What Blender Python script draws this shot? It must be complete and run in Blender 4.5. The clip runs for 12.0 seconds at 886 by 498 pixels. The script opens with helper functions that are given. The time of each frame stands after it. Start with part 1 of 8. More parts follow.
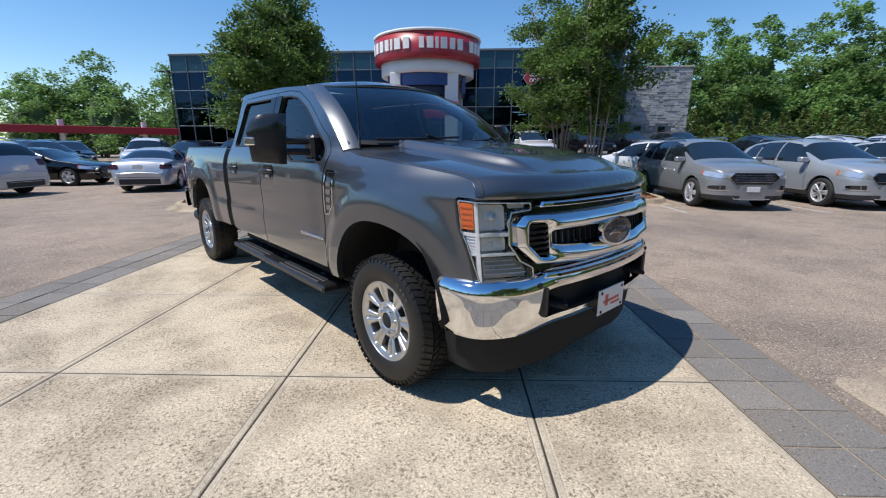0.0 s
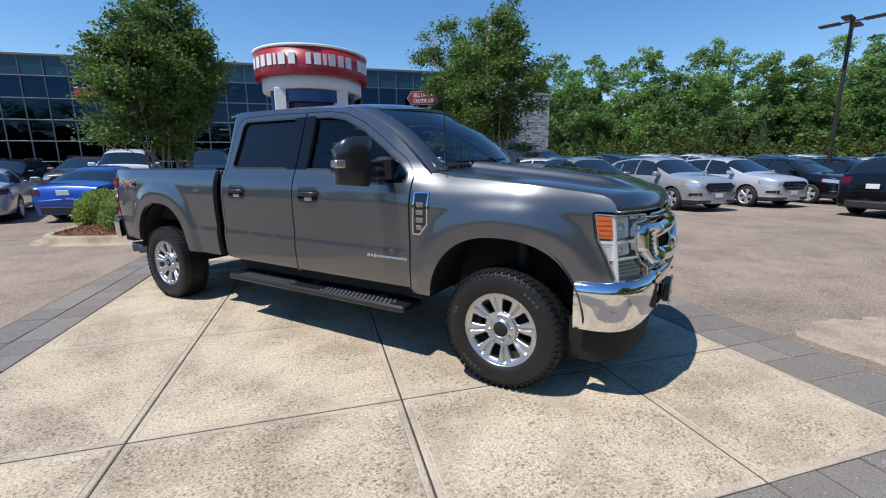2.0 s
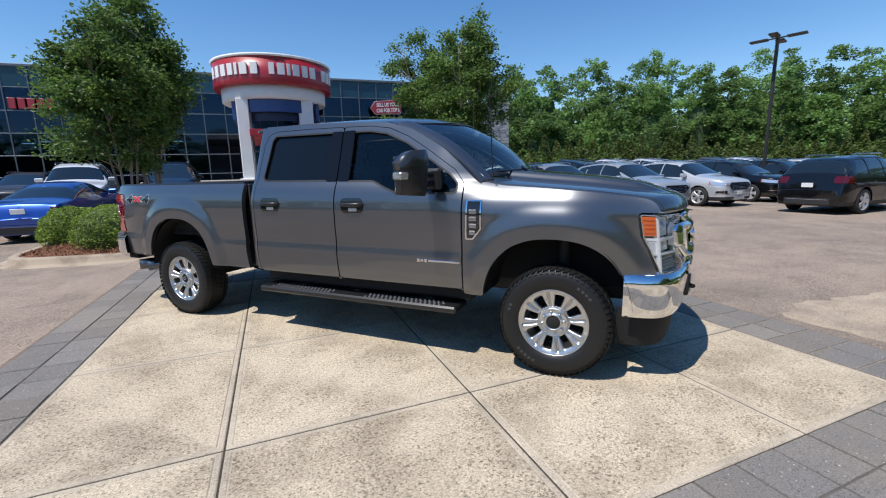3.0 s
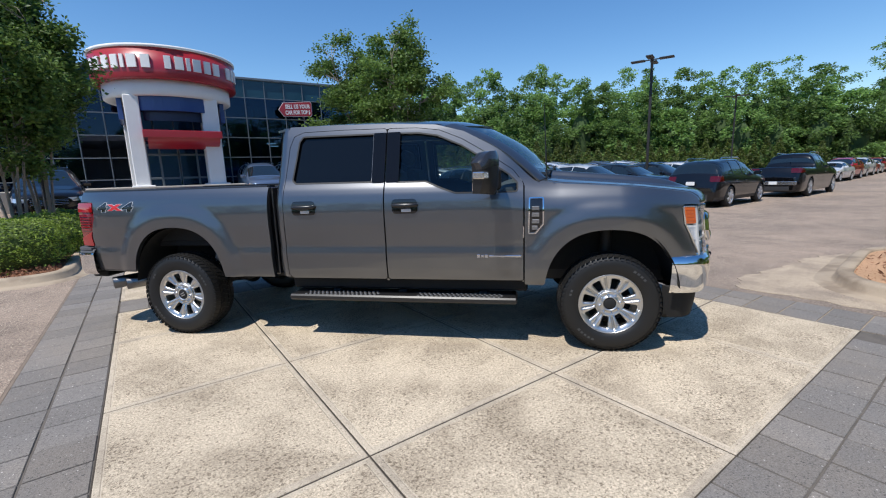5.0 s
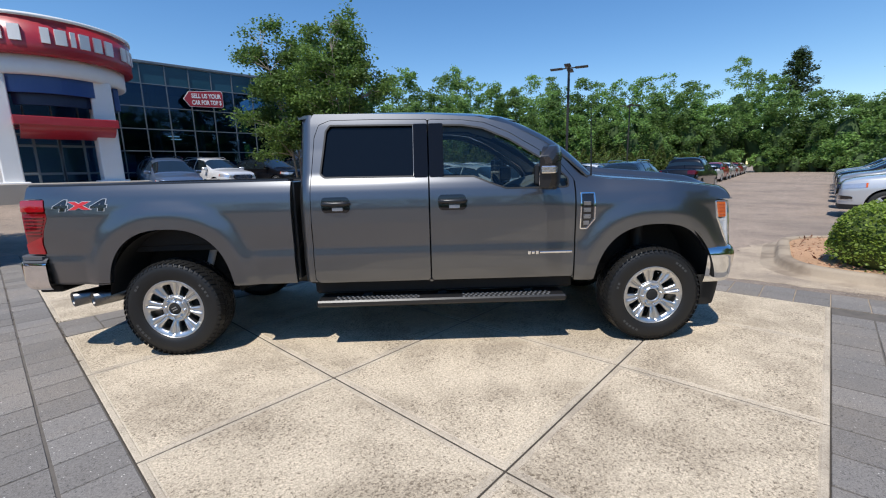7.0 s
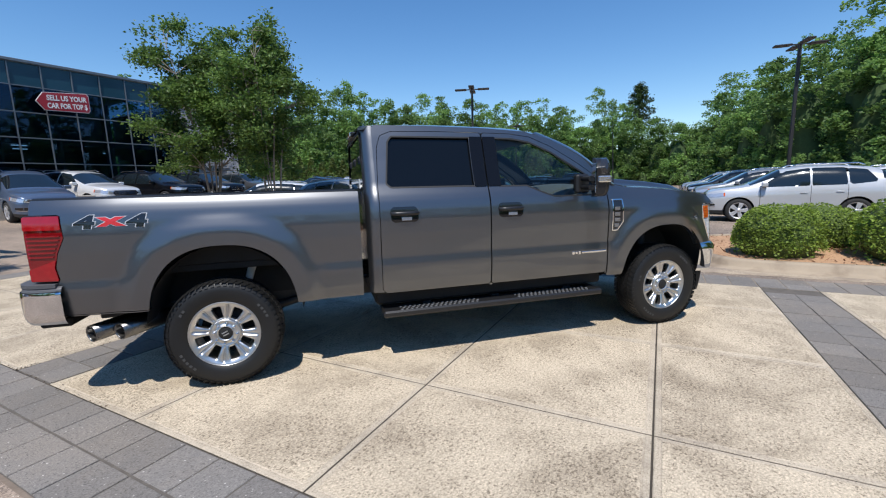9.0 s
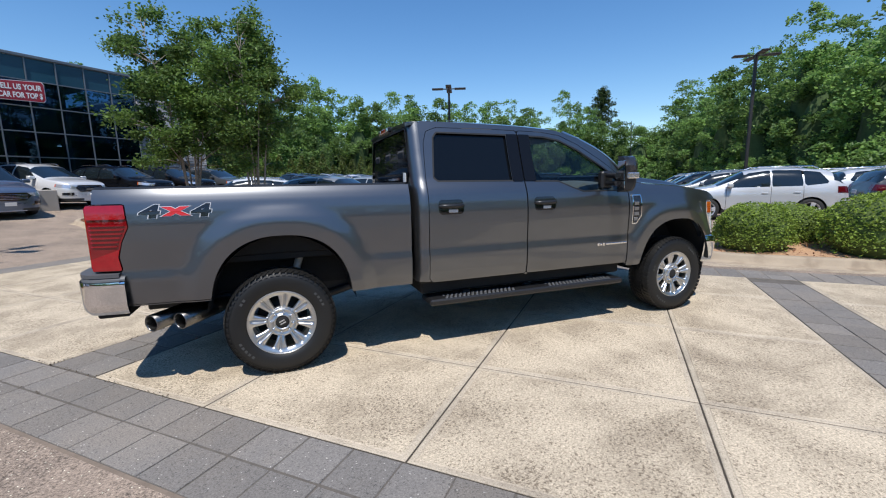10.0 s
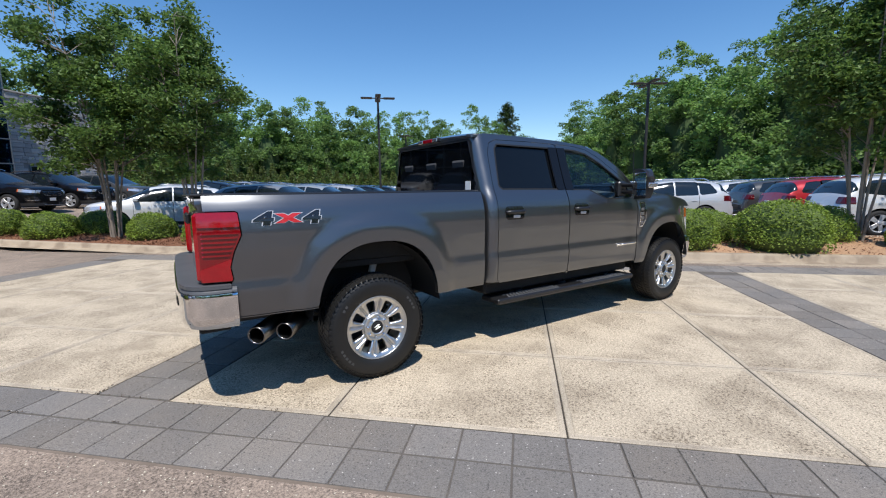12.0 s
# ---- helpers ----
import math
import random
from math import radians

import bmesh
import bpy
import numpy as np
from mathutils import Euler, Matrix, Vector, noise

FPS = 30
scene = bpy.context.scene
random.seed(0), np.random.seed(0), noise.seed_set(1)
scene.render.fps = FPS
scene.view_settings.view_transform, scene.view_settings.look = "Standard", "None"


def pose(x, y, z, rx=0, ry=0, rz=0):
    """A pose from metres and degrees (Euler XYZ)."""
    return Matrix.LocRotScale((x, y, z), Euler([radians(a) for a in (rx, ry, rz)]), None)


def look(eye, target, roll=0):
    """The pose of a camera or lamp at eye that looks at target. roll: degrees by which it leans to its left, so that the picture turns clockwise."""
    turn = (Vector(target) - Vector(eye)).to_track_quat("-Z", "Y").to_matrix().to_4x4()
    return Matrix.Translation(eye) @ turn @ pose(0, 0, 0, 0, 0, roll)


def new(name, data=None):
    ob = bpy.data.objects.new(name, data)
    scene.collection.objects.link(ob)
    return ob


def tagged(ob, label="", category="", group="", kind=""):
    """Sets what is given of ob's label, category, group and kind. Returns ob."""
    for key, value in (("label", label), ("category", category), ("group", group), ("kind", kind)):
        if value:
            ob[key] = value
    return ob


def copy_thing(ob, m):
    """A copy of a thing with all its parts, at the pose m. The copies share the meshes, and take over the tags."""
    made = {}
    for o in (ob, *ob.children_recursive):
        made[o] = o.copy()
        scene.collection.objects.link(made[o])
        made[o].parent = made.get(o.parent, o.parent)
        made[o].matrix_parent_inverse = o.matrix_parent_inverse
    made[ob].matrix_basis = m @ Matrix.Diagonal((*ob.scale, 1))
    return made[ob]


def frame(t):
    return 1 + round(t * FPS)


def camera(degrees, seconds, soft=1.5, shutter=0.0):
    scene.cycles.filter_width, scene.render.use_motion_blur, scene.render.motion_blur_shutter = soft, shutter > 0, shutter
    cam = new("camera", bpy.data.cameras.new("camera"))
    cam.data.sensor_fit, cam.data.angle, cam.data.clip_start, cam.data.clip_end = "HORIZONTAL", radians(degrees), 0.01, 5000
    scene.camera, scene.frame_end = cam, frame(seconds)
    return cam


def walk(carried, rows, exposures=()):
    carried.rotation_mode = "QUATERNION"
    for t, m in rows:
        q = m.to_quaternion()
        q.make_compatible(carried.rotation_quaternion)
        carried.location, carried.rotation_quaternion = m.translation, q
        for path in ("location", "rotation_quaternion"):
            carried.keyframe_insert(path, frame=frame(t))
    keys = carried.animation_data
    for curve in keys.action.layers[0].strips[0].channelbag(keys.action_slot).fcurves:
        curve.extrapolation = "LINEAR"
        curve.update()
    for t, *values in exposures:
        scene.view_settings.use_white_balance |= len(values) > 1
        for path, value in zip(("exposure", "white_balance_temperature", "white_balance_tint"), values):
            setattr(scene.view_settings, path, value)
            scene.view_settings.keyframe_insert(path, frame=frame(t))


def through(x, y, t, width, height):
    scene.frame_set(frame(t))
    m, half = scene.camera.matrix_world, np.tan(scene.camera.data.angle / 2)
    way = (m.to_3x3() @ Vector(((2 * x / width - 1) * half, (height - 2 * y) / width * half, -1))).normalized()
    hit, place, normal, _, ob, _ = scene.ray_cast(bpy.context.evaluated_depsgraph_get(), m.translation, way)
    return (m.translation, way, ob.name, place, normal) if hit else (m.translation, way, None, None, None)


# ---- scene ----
cam = camera(93.3, 12.0, soft=1.1, shutter=0.25)
PATH = [
    (0, (2.592, -2.431, 1.436), (2.546, -0.487, 0.971), 0.1),
    (0.5, (2.237, -2.425, 1.46), (2.369, -0.483, 1.0), 0.3),
    (1, (1.829, -2.491, 1.454), (2.114, -0.562, 1.009), 0.2),
    (1.5, (1.472, -2.471, 1.443), (1.898, -0.562, 1.024), 0.0),
    (2, (1.101, -2.43, 1.469), (1.647, -0.546, 1.079), -0.3),
    (2.5, (0.722, -2.463, 1.474), (1.358, -0.604, 1.099), -1.0),
    (2.7, (0.589, -2.455, 1.485), (1.261, -0.607, 1.119), -1.3),
    (4.3, (-0.509, -2.186, 1.512), (0.504, -0.497, 1.167), -1.5),
    (4.5, (-0.591, -2.14, 1.517), (0.453, -0.47, 1.167), -1.9),
    (5, (-0.837, -1.934, 1.499), (0.306, -0.33, 1.149), -2.0),
    (5.5, (-1.057, -1.741, 1.5), (0.16, -0.194, 1.147), -2.1),
    (6, (-1.281, -1.546, 1.507), (0.003, -0.055, 1.148), -2.0),
    (6.5, (-1.419, -1.279, 1.485), (-0.057, 0.14, 1.12), -1.8),
    (7, (-1.569, -1.051, 1.488), (-0.12, 0.279, 1.124), -1.4),
    (7.2, (-1.659, -0.967, 1.474), (-0.174, 0.322, 1.114), -1.4),
    (8.8, (-2.428, -0.094, 1.493), (-0.69, 0.849, 1.193), -1.4),
    (9, (-2.539, 0.022, 1.481), (-0.788, 0.937, 1.173), -1.6),
    (9.5, (-2.814, 0.261, 1.475), (-1.03, 1.105, 1.152), -1.4),
    (10, (-2.989, 0.542, 1.454), (-1.171, 1.313, 1.138), -1.0),
    (10.5, (-3.164, 0.826, 1.467), (-1.312, 1.515, 1.163), -0.9),
    (11, (-3.403, 1.133, 1.46), (-1.514, 1.72, 1.17), -0.8),
    (11.5, (-3.534, 1.467, 1.443), (-1.612, 1.944, 1.16), -0.7),
    (12, (-3.621, 1.817, 1.462), (-1.675, 2.181, 1.182), -0.7),
]
walk(cam, [(t, look(eye, target, roll)) for t, eye, target, roll in PATH])

# ---- world and light ----
SUN_AWAY = Vector((-0.500, -0.165, 1.0)).normalized()  # from the ground towards the sun
world = bpy.data.worlds.new("sky")
scene.world = world
world.use_nodes = True
_wn, _wl = world.node_tree.nodes, world.node_tree.links
_wn.clear()
_sky = _wn.new("ShaderNodeTexSky")
_sky.sky_type, _sky.sun_disc = "NISHITA", False
_sky.sun_elevation = math.asin(SUN_AWAY.z)
_sky.sun_rotation = math.atan2(SUN_AWAY.x, SUN_AWAY.y)
_sky.air_density, _sky.dust_density, _sky.ozone_density = 1.05, 0.0, 2.8
_bg = _wn.new("ShaderNodeBackground")
_bg.inputs["Strength"].default_value = 0.15
_out = _wn.new("ShaderNodeOutputWorld")
_hue = _wn.new("ShaderNodeHueSaturation")
_hue.inputs["Hue"].default_value, _hue.inputs["Saturation"].default_value = 0.503, 1.25
_wl.new(_sky.outputs[0], _hue.inputs["Color"])
_wl.new(_hue.outputs[0], _bg.inputs[0])
_wl.new(_bg.outputs[0], _out.inputs[0])
sun = new("sun", bpy.data.lights.new("sun", "SUN"))
sun.data.energy, sun.data.angle, sun.data.color = 4.9, radians(0.53), (1.0, 0.962, 0.91)
sun.matrix_world = look((0, 0, 30), Vector((0, 0, 30)) - SUN_AWAY)
scene.view_settings.exposure = 0.03

# ---- geometry helpers ----
class Geo:
    """Vertices, faces and the material slot and smoothness of each face."""

    def __init__(self):
        self.v, self.f, self.s, self.m = [], [], [], []

    def add(self, verts, faces, smooth=False, slot=0):
        k = len(self.v)
        self.v.extend([tuple(map(float, p)) for p in verts])
        for f in faces:
            self.f.append(tuple(k + int(i) for i in f))
            self.s.append(smooth)
            self.m.append(slot)
        return self

    def moved(self, m):
        self.v = [tuple(m @ Vector(p)) for p in self.v]
        return self

    def mirror(self, axis=1):
        self.v = [tuple(-c if n == axis else c for n, c in enumerate(p)) for p in self.v]
        self.f = [f[::-1] for f in self.f]
        return self

    def flipped(self):
        self.f = [f[::-1] for f in self.f]
        return self

    def join(self, other, m=None):
        k = len(self.v)
        self.v.extend([tuple(m @ Vector(p)) for p in other.v] if m else other.v)
        self.f.extend([tuple(k + i for i in f) for f in other.f])
        self.s.extend(other.s)
        self.m.extend(other.m)
        return self

    def box(self, x0, x1, y0, y1, z0, z1, r=0.0, slot=0):
        """A box, with its edges chamfered by r."""
        r = min(r, (x1 - x0) * 0.49, (y1 - y0) * 0.49, (z1 - z0) * 0.49)
        if r <= 0:
            v = [(x, y, z) for x in (x0, x1) for y in (y0, y1) for z in (z0, z1)]
            return self.add(v, [(0, 1, 3, 2), (4, 6, 7, 5), (0, 4, 5, 1), (2, 3, 7, 6), (0, 2, 6, 4), (1, 5, 7, 3)], slot=slot)
        v, index = [], {}
        for ix, x in enumerate((x0, x1)):
            for iy, y in enumerate((y0, y1)):
                for iz, z in enumerate((z0, z1)):
                    sx, sy, sz = (r if i == 0 else -r for i in (ix, iy, iz))
                    for a, p in enumerate(((x, y + sy, z + sz), (x + sx, y, z + sz), (x + sx, y + sy, z))):
                        index[ix, iy, iz, a] = len(v)
                        v.append(p)
        q = [(0, 0), (0, 1), (1, 1), (1, 0)]
        f = []
        for s in (0, 1):
            f.append([index[s, a, b, 0] for a, b in q])
            f.append([index[a, s, b, 1] for a, b in q])
            f.append([index[a, b, s, 2] for a, b in q])
        for a in (0, 1):
            for b in (0, 1):
                f.append([index[a, b, 0, 0], index[a, b, 1, 0], index[a, b, 1, 1], index[a, b, 0, 1]])
                f.append([index[a, 0, b, 0], index[a, 1, b, 0], index[a, 1, b, 2], index[a, 0, b, 2]])
                f.append([index[0, a, b, 1], index[1, a, b, 1], index[1, a, b, 2], index[0, a, b, 2]])
                for c in (0, 1):
                    f.append([index[a, b, c, n] for n in range(3)])
        return self.add(v, f, slot=slot)

    def tube(self, path, radius, n=10, smooth=True, caps=True, slot=0):
        """A round bar along a path; radius may be one number or one for each point."""
        path = [Vector(p) for p in path]
        radius = radius if hasattr(radius, "__len__") else [radius] * len(path)
        v, f, side = [], [], None
        for i, p in enumerate(path):
            ahead = (path[min(i + 1, len(path) - 1)] - path[max(i - 1, 0)]).normalized()
            side = (side - ahead * side.dot(ahead)).normalized() if side else ahead.orthogonal().normalized()
            up = ahead.cross(side)
            for k in range(n):
                a = 2 * math.pi * k / n
                v.append(p + radius[i] * (math.cos(a) * side + math.sin(a) * up))
        for i in range(len(path) - 1):
            for k in range(n):
                f.append((i * n + k, i * n + (k + 1) % n, (i + 1) * n + (k + 1) % n, (i + 1) * n + k))
        self.add(v, f, smooth, slot)
        if caps:
            self.add(v[:n], [tuple(range(n))[::-1]], False, slot)
            self.add(v[-n:], [tuple(range(n))], False, slot)
        return self

    def lathe(self, profile, n=32, m=None, smooth=True, slot=0):
        """Profile of (radius, along) turned about the y axis."""
        v, f = [], []
        for k in range(n):
            a = 2 * math.pi * k / n
            for r, y in profile:
                v.append(Vector((r * math.cos(a), y, r * math.sin(a))))
        p = len(profile)
        for k in range(n):
            for i in range(p - 1):
                f.append((k * p + i, k * p + i + 1, ((k + 1) % n) * p + i + 1, ((k + 1) % n) * p + i))
        if m:
            v = [m @ q for q in v]
        return self.add(v, f, smooth, slot)

    def prism(self, outline, depth, place, smooth=False, slot=0):
        """A flat outline of (u, v) with depth; place(u, v, w) gives the point, w from 0 to depth."""
        n = len(outline)
        v = [place(a, b, 0.0) for a, b in outline] + [place(a, b, depth) for a, b in outline]
        f = [tuple(range(n))[::-1], tuple(range(n, 2 * n))] + [(i, (i + 1) % n, n + (i + 1) % n, n + i) for i in range(n)]
        return self.add(v, f, smooth, slot)

    def mesh(self, name, materials):
        me = bpy.data.meshes.new(name)
        me.from_pydata(self.v, [], self.f)
        me.polygons.foreach_set("use_smooth", self.s)
        me.polygons.foreach_set("material_index", self.m)
        for mat in materials if isinstance(materials, (list, tuple)) else [materials]:
            me.materials.append(mat)
        me.update()
        return me


def part(name, geo, material, parent=None, label="", m=None):
    """Links geo as one mesh object under a thing or a part."""
    ob = new(name, geo.mesh(name, material))
    if parent:
        ob.parent = parent
    if m:
        ob.matrix_local = m
    return tagged(ob, label) if label else ob


def thing(name, m, label, category, group="", kind=""):
    """An Empty at the base of a thing, to parent its parts."""
    ob = new(name)
    ob.empty_display_size = 0.2
    ob.matrix_world = m
    return tagged(ob, label, category, group, kind)


def smooth_step(a, b, x):
    t = np.clip((np.asarray(x, float) - a) / (b - a), 0, 1)
    return t * t * (3 - 2 * t)


def curve(xs, ys, soft=0.04):
    """A softened curve through points, as a function of arrays."""
    g = np.linspace(xs[0], xs[-1], 601)
    h = np.interp(g, xs, ys)
    w = max(1, int(soft / (xs[-1] - xs[0]) * 600))
    k = np.hanning(2 * w + 3)
    p = np.concatenate([2 * h[0] - h[1 : w + 2][::-1], h, 2 * h[-1] - h[-w - 2 : -1][::-1]])
    h = np.convolve(p, k / k.sum(), "valid")
    return lambda x: np.interp(x, g, h)


def polygon(points, r=0.0):
    """The signed distance, below zero inside, to a polygon whose corners are rounded by r."""
    pts = np.array(points, float)
    if r:
        area = 0.5 * np.sum(pts[:, 0] * np.roll(pts[:, 1], -1) - np.roll(pts[:, 0], -1) * pts[:, 1])
        n = len(pts)
        inset = []
        for i in range(n):
            a, b, c = pts[i - 1], pts[i], pts[(i + 1) % n]
            e, g = (b - a) / np.linalg.norm(b - a), (c - b) / np.linalg.norm(c - b)
            s = np.sign(area)
            n1, n2 = s * np.array([-e[1], e[0]]), s * np.array([-g[1], g[0]])
            d = n1 + n2
            inset.append(b + r * d / max(0.25, (1 + n1 @ n2)))
        pts = np.array(inset)

    def field(u, v):
        u, v = np.asarray(u, float), np.asarray(v, float)
        best, inside = np.full(u.shape, 1e9), np.zeros(u.shape, bool)
        for a, b in zip(pts, np.roll(pts, -1, 0)):
            e = b - a
            t = np.clip(((u - a[0]) * e[0] + (v - a[1]) * e[1]) / (e @ e), 0, 1)
            best = np.minimum(best, np.hypot(u - a[0] - t * e[0], v - a[1] - t * e[1]))
            cross = ((a[1] > v) != (b[1] > v)) & (u < (b[0] - a[0]) * (v - a[1]) / (b[1] - a[1] + 1e-12) + a[0])
            inside ^= cross
        return np.where(inside, -best, best) - r

    return field


def sheet(u0, u1, v0, v1, step, fields, place, flange=None, slot=0, geo=None, step_v=None, crisp=False):
    """A curved panel: the part of a fine grid in (u, v) where all fields are below zero, laid out by place(u, v) -> x, y, z.
    flange: a vector by which its rim is drawn back, to give it thickness; crisp: that rim is sharp and joined on."""
    nu, nv = max(2, math.ceil((u1 - u0) / step)), max(2, math.ceil((v1 - v0) / (step_v or step)))
    U, V = np.linspace(u0, u1, nu + 1), np.linspace(v0, v1, nv + 1)
    uu, vv = np.meshgrid(U, V, indexing="ij")

    def total(u, v):
        f = np.full(np.shape(u), -1.0)
        for one in fields:
            f = np.maximum(f, one(u, v))
        return f

    ins = total(uu, vv) <= 0
    pu, pv, key = [], [], {}
    for i, j in zip(*np.nonzero(ins)):
        key[i, j] = len(pu)
        pu.append(uu[i, j]), pv.append(vv[i, j])
    for di, dj in ((1, 0), (0, 1)):
        a, b = ins[: nu + 1 - di, : nv + 1 - dj], ins[di:, dj:]
        ii, jj = np.nonzero(a != b)
        if not len(ii):
            continue
        flip = ~ins[ii, jj]
        au, av = uu[ii, jj], vv[ii, jj]
        bu, bv = uu[ii + di, jj + dj], vv[ii + di, jj + dj]
        iu, iv = np.where(flip, bu, au), np.where(flip, bv, av)
        ou, ov = np.where(flip, au, bu), np.where(flip, av, bv)
        for _ in range(9):
            mu, mv = (iu + ou) / 2, (iv + ov) / 2
            good = total(mu, mv) <= 0
            iu, iv = np.where(good, mu, iu), np.where(good, mv, iv)
            ou, ov = np.where(good, ou, mu), np.where(good, ov, mv)
        for i, j, x, y in zip(ii, jj, iu, iv):
            key[i, j, i + di, j + dj] = len(pu)
            pu.append(x), pv.append(y)
    faces = []
    for i in range(nu):
        for j in range(nv):
            c = [(i, j), (i + 1, j), (i + 1, j + 1), (i, j + 1)]
            k = [ins[q] for q in c]
            if all(k):
                faces.append([key[q] for q in c])
            elif any(k):
                f = []
                for n in range(4):
                    p, q = c[n], c[(n + 1) % 4]
                    if k[n]:
                        f.append(key[p])
                    if k[n] != k[(n + 1) % 4]:
                        f.append(key[(*min(p, q), *max(p, q))])
                if len(f) > 2:
                    faces.append(f)
    x, y, z = place(np.array(pu), np.array(pv))
    pts = np.stack(np.broadcast_arrays(x, y, z), -1)
    geo = geo or Geo()
    first = len(geo.v)
    geo.add(pts, faces, True, slot)
    if flange is not None:
        count = {}
        for f in faces:
            for a, b in zip(f, f[1:] + f[:1]):
                count[a, b] = count.get((a, b), 0) + 1
        rim = [(a, b) for a, b in count if (b, a) not in count]
        used = sorted({i for e in rim for i in e})
        at = {i: n for n, i in enumerate(used)}
        if callable(flange):
            off = np.array([flange(pts[i]) for i in used])
        else:
            off = np.array(flange, float)[None]
        if crisp:
            n = len(geo.v)
            geo.v.extend(map(tuple, (pts[used] + off).tolist()))
            geo.f.extend((first + b, first + a, n + at[a], n + at[b]) for a, b in rim)
            geo.s.extend([False] * len(rim))
            geo.m.extend([slot] * len(rim))
        else:
            n = len(used)
            geo.add(np.concatenate([pts[used], pts[used] + off]), [(at[b], at[a], n + at[a], n + at[b]) for a, b in rim], True, slot)
    return geo


def leaf_cloud(centres, size, rng, up=0.3, aspect=0.55, geo=None, slot=0):
    """One small leaf, a folded rhomb of two triangles, at each centre, turned at random."""
    c = np.asarray(centres, float)
    n = len(c)
    a = rng.normal(size=(n, 3))
    a[:, 2] *= 0.6
    a /= np.linalg.norm(a, axis=1, keepdims=True)
    b = rng.normal(size=(n, 3)) + (0, 0, up)
    b = np.cross(a, b)
    b /= np.linalg.norm(b, axis=1, keepdims=True) + 1e-9
    s = size * rng.uniform(0.6, 1.3, (n, 1))
    nrm = np.cross(a, b)
    p = np.stack([c - a * s * 0.5, c + b * s * aspect * 0.5 + nrm * s * 0.08, c + a * s * 0.5, c - b * s * aspect * 0.5 + nrm * s * 0.08], 1).reshape(-1, 3)
    i = np.arange(n)[:, None] * 4
    f = np.concatenate([i + [0, 1, 2], i + [0, 2, 3]])
    geo = geo or Geo()
    k = len(geo.v)
    geo.v.extend(map(tuple, p.tolist()))
    geo.f.extend(map(tuple, (f + k).tolist()))
    geo.s.extend([False] * len(f))
    geo.m.extend([slot] * len(f))
    return geo


def text_geo(words, size, depth, spacing=1.0, bold=0.0):
    """Letters of the built-in font as geometry, standing in the x, y plane, centred."""
    cu = bpy.data.curves.new("letters", "FONT")
    cu.body, cu.size, cu.extrude, cu.align_x, cu.align_y = words, size, depth, "CENTER", "CENTER"
    cu.space_character, cu.offset, cu.resolution_u, cu.fill_mode = spacing, bold, 3, "BOTH"
    ob = bpy.data.objects.new("letters", cu)
    me = bpy.data.meshes.new_from_object(ob)
    g = Geo().add([v.co for v in me.vertices], [list(p.vertices) for p in me.polygons])
    bpy.data.objects.remove(ob)
    bpy.data.curves.remove(cu)
    bpy.data.meshes.remove(me)
    return g


def terrain(x, y):
    """The height of the ground: level round the court, rising towards the showroom."""
    g = 0.15 + 0.65 * smooth_step(-12, -3, x)
    foot = 12 + 4 * smooth_step(0, 4, x)
    return g * np.clip((np.asarray(y, float) - foot) / (22.5 - foot), 0, 1)

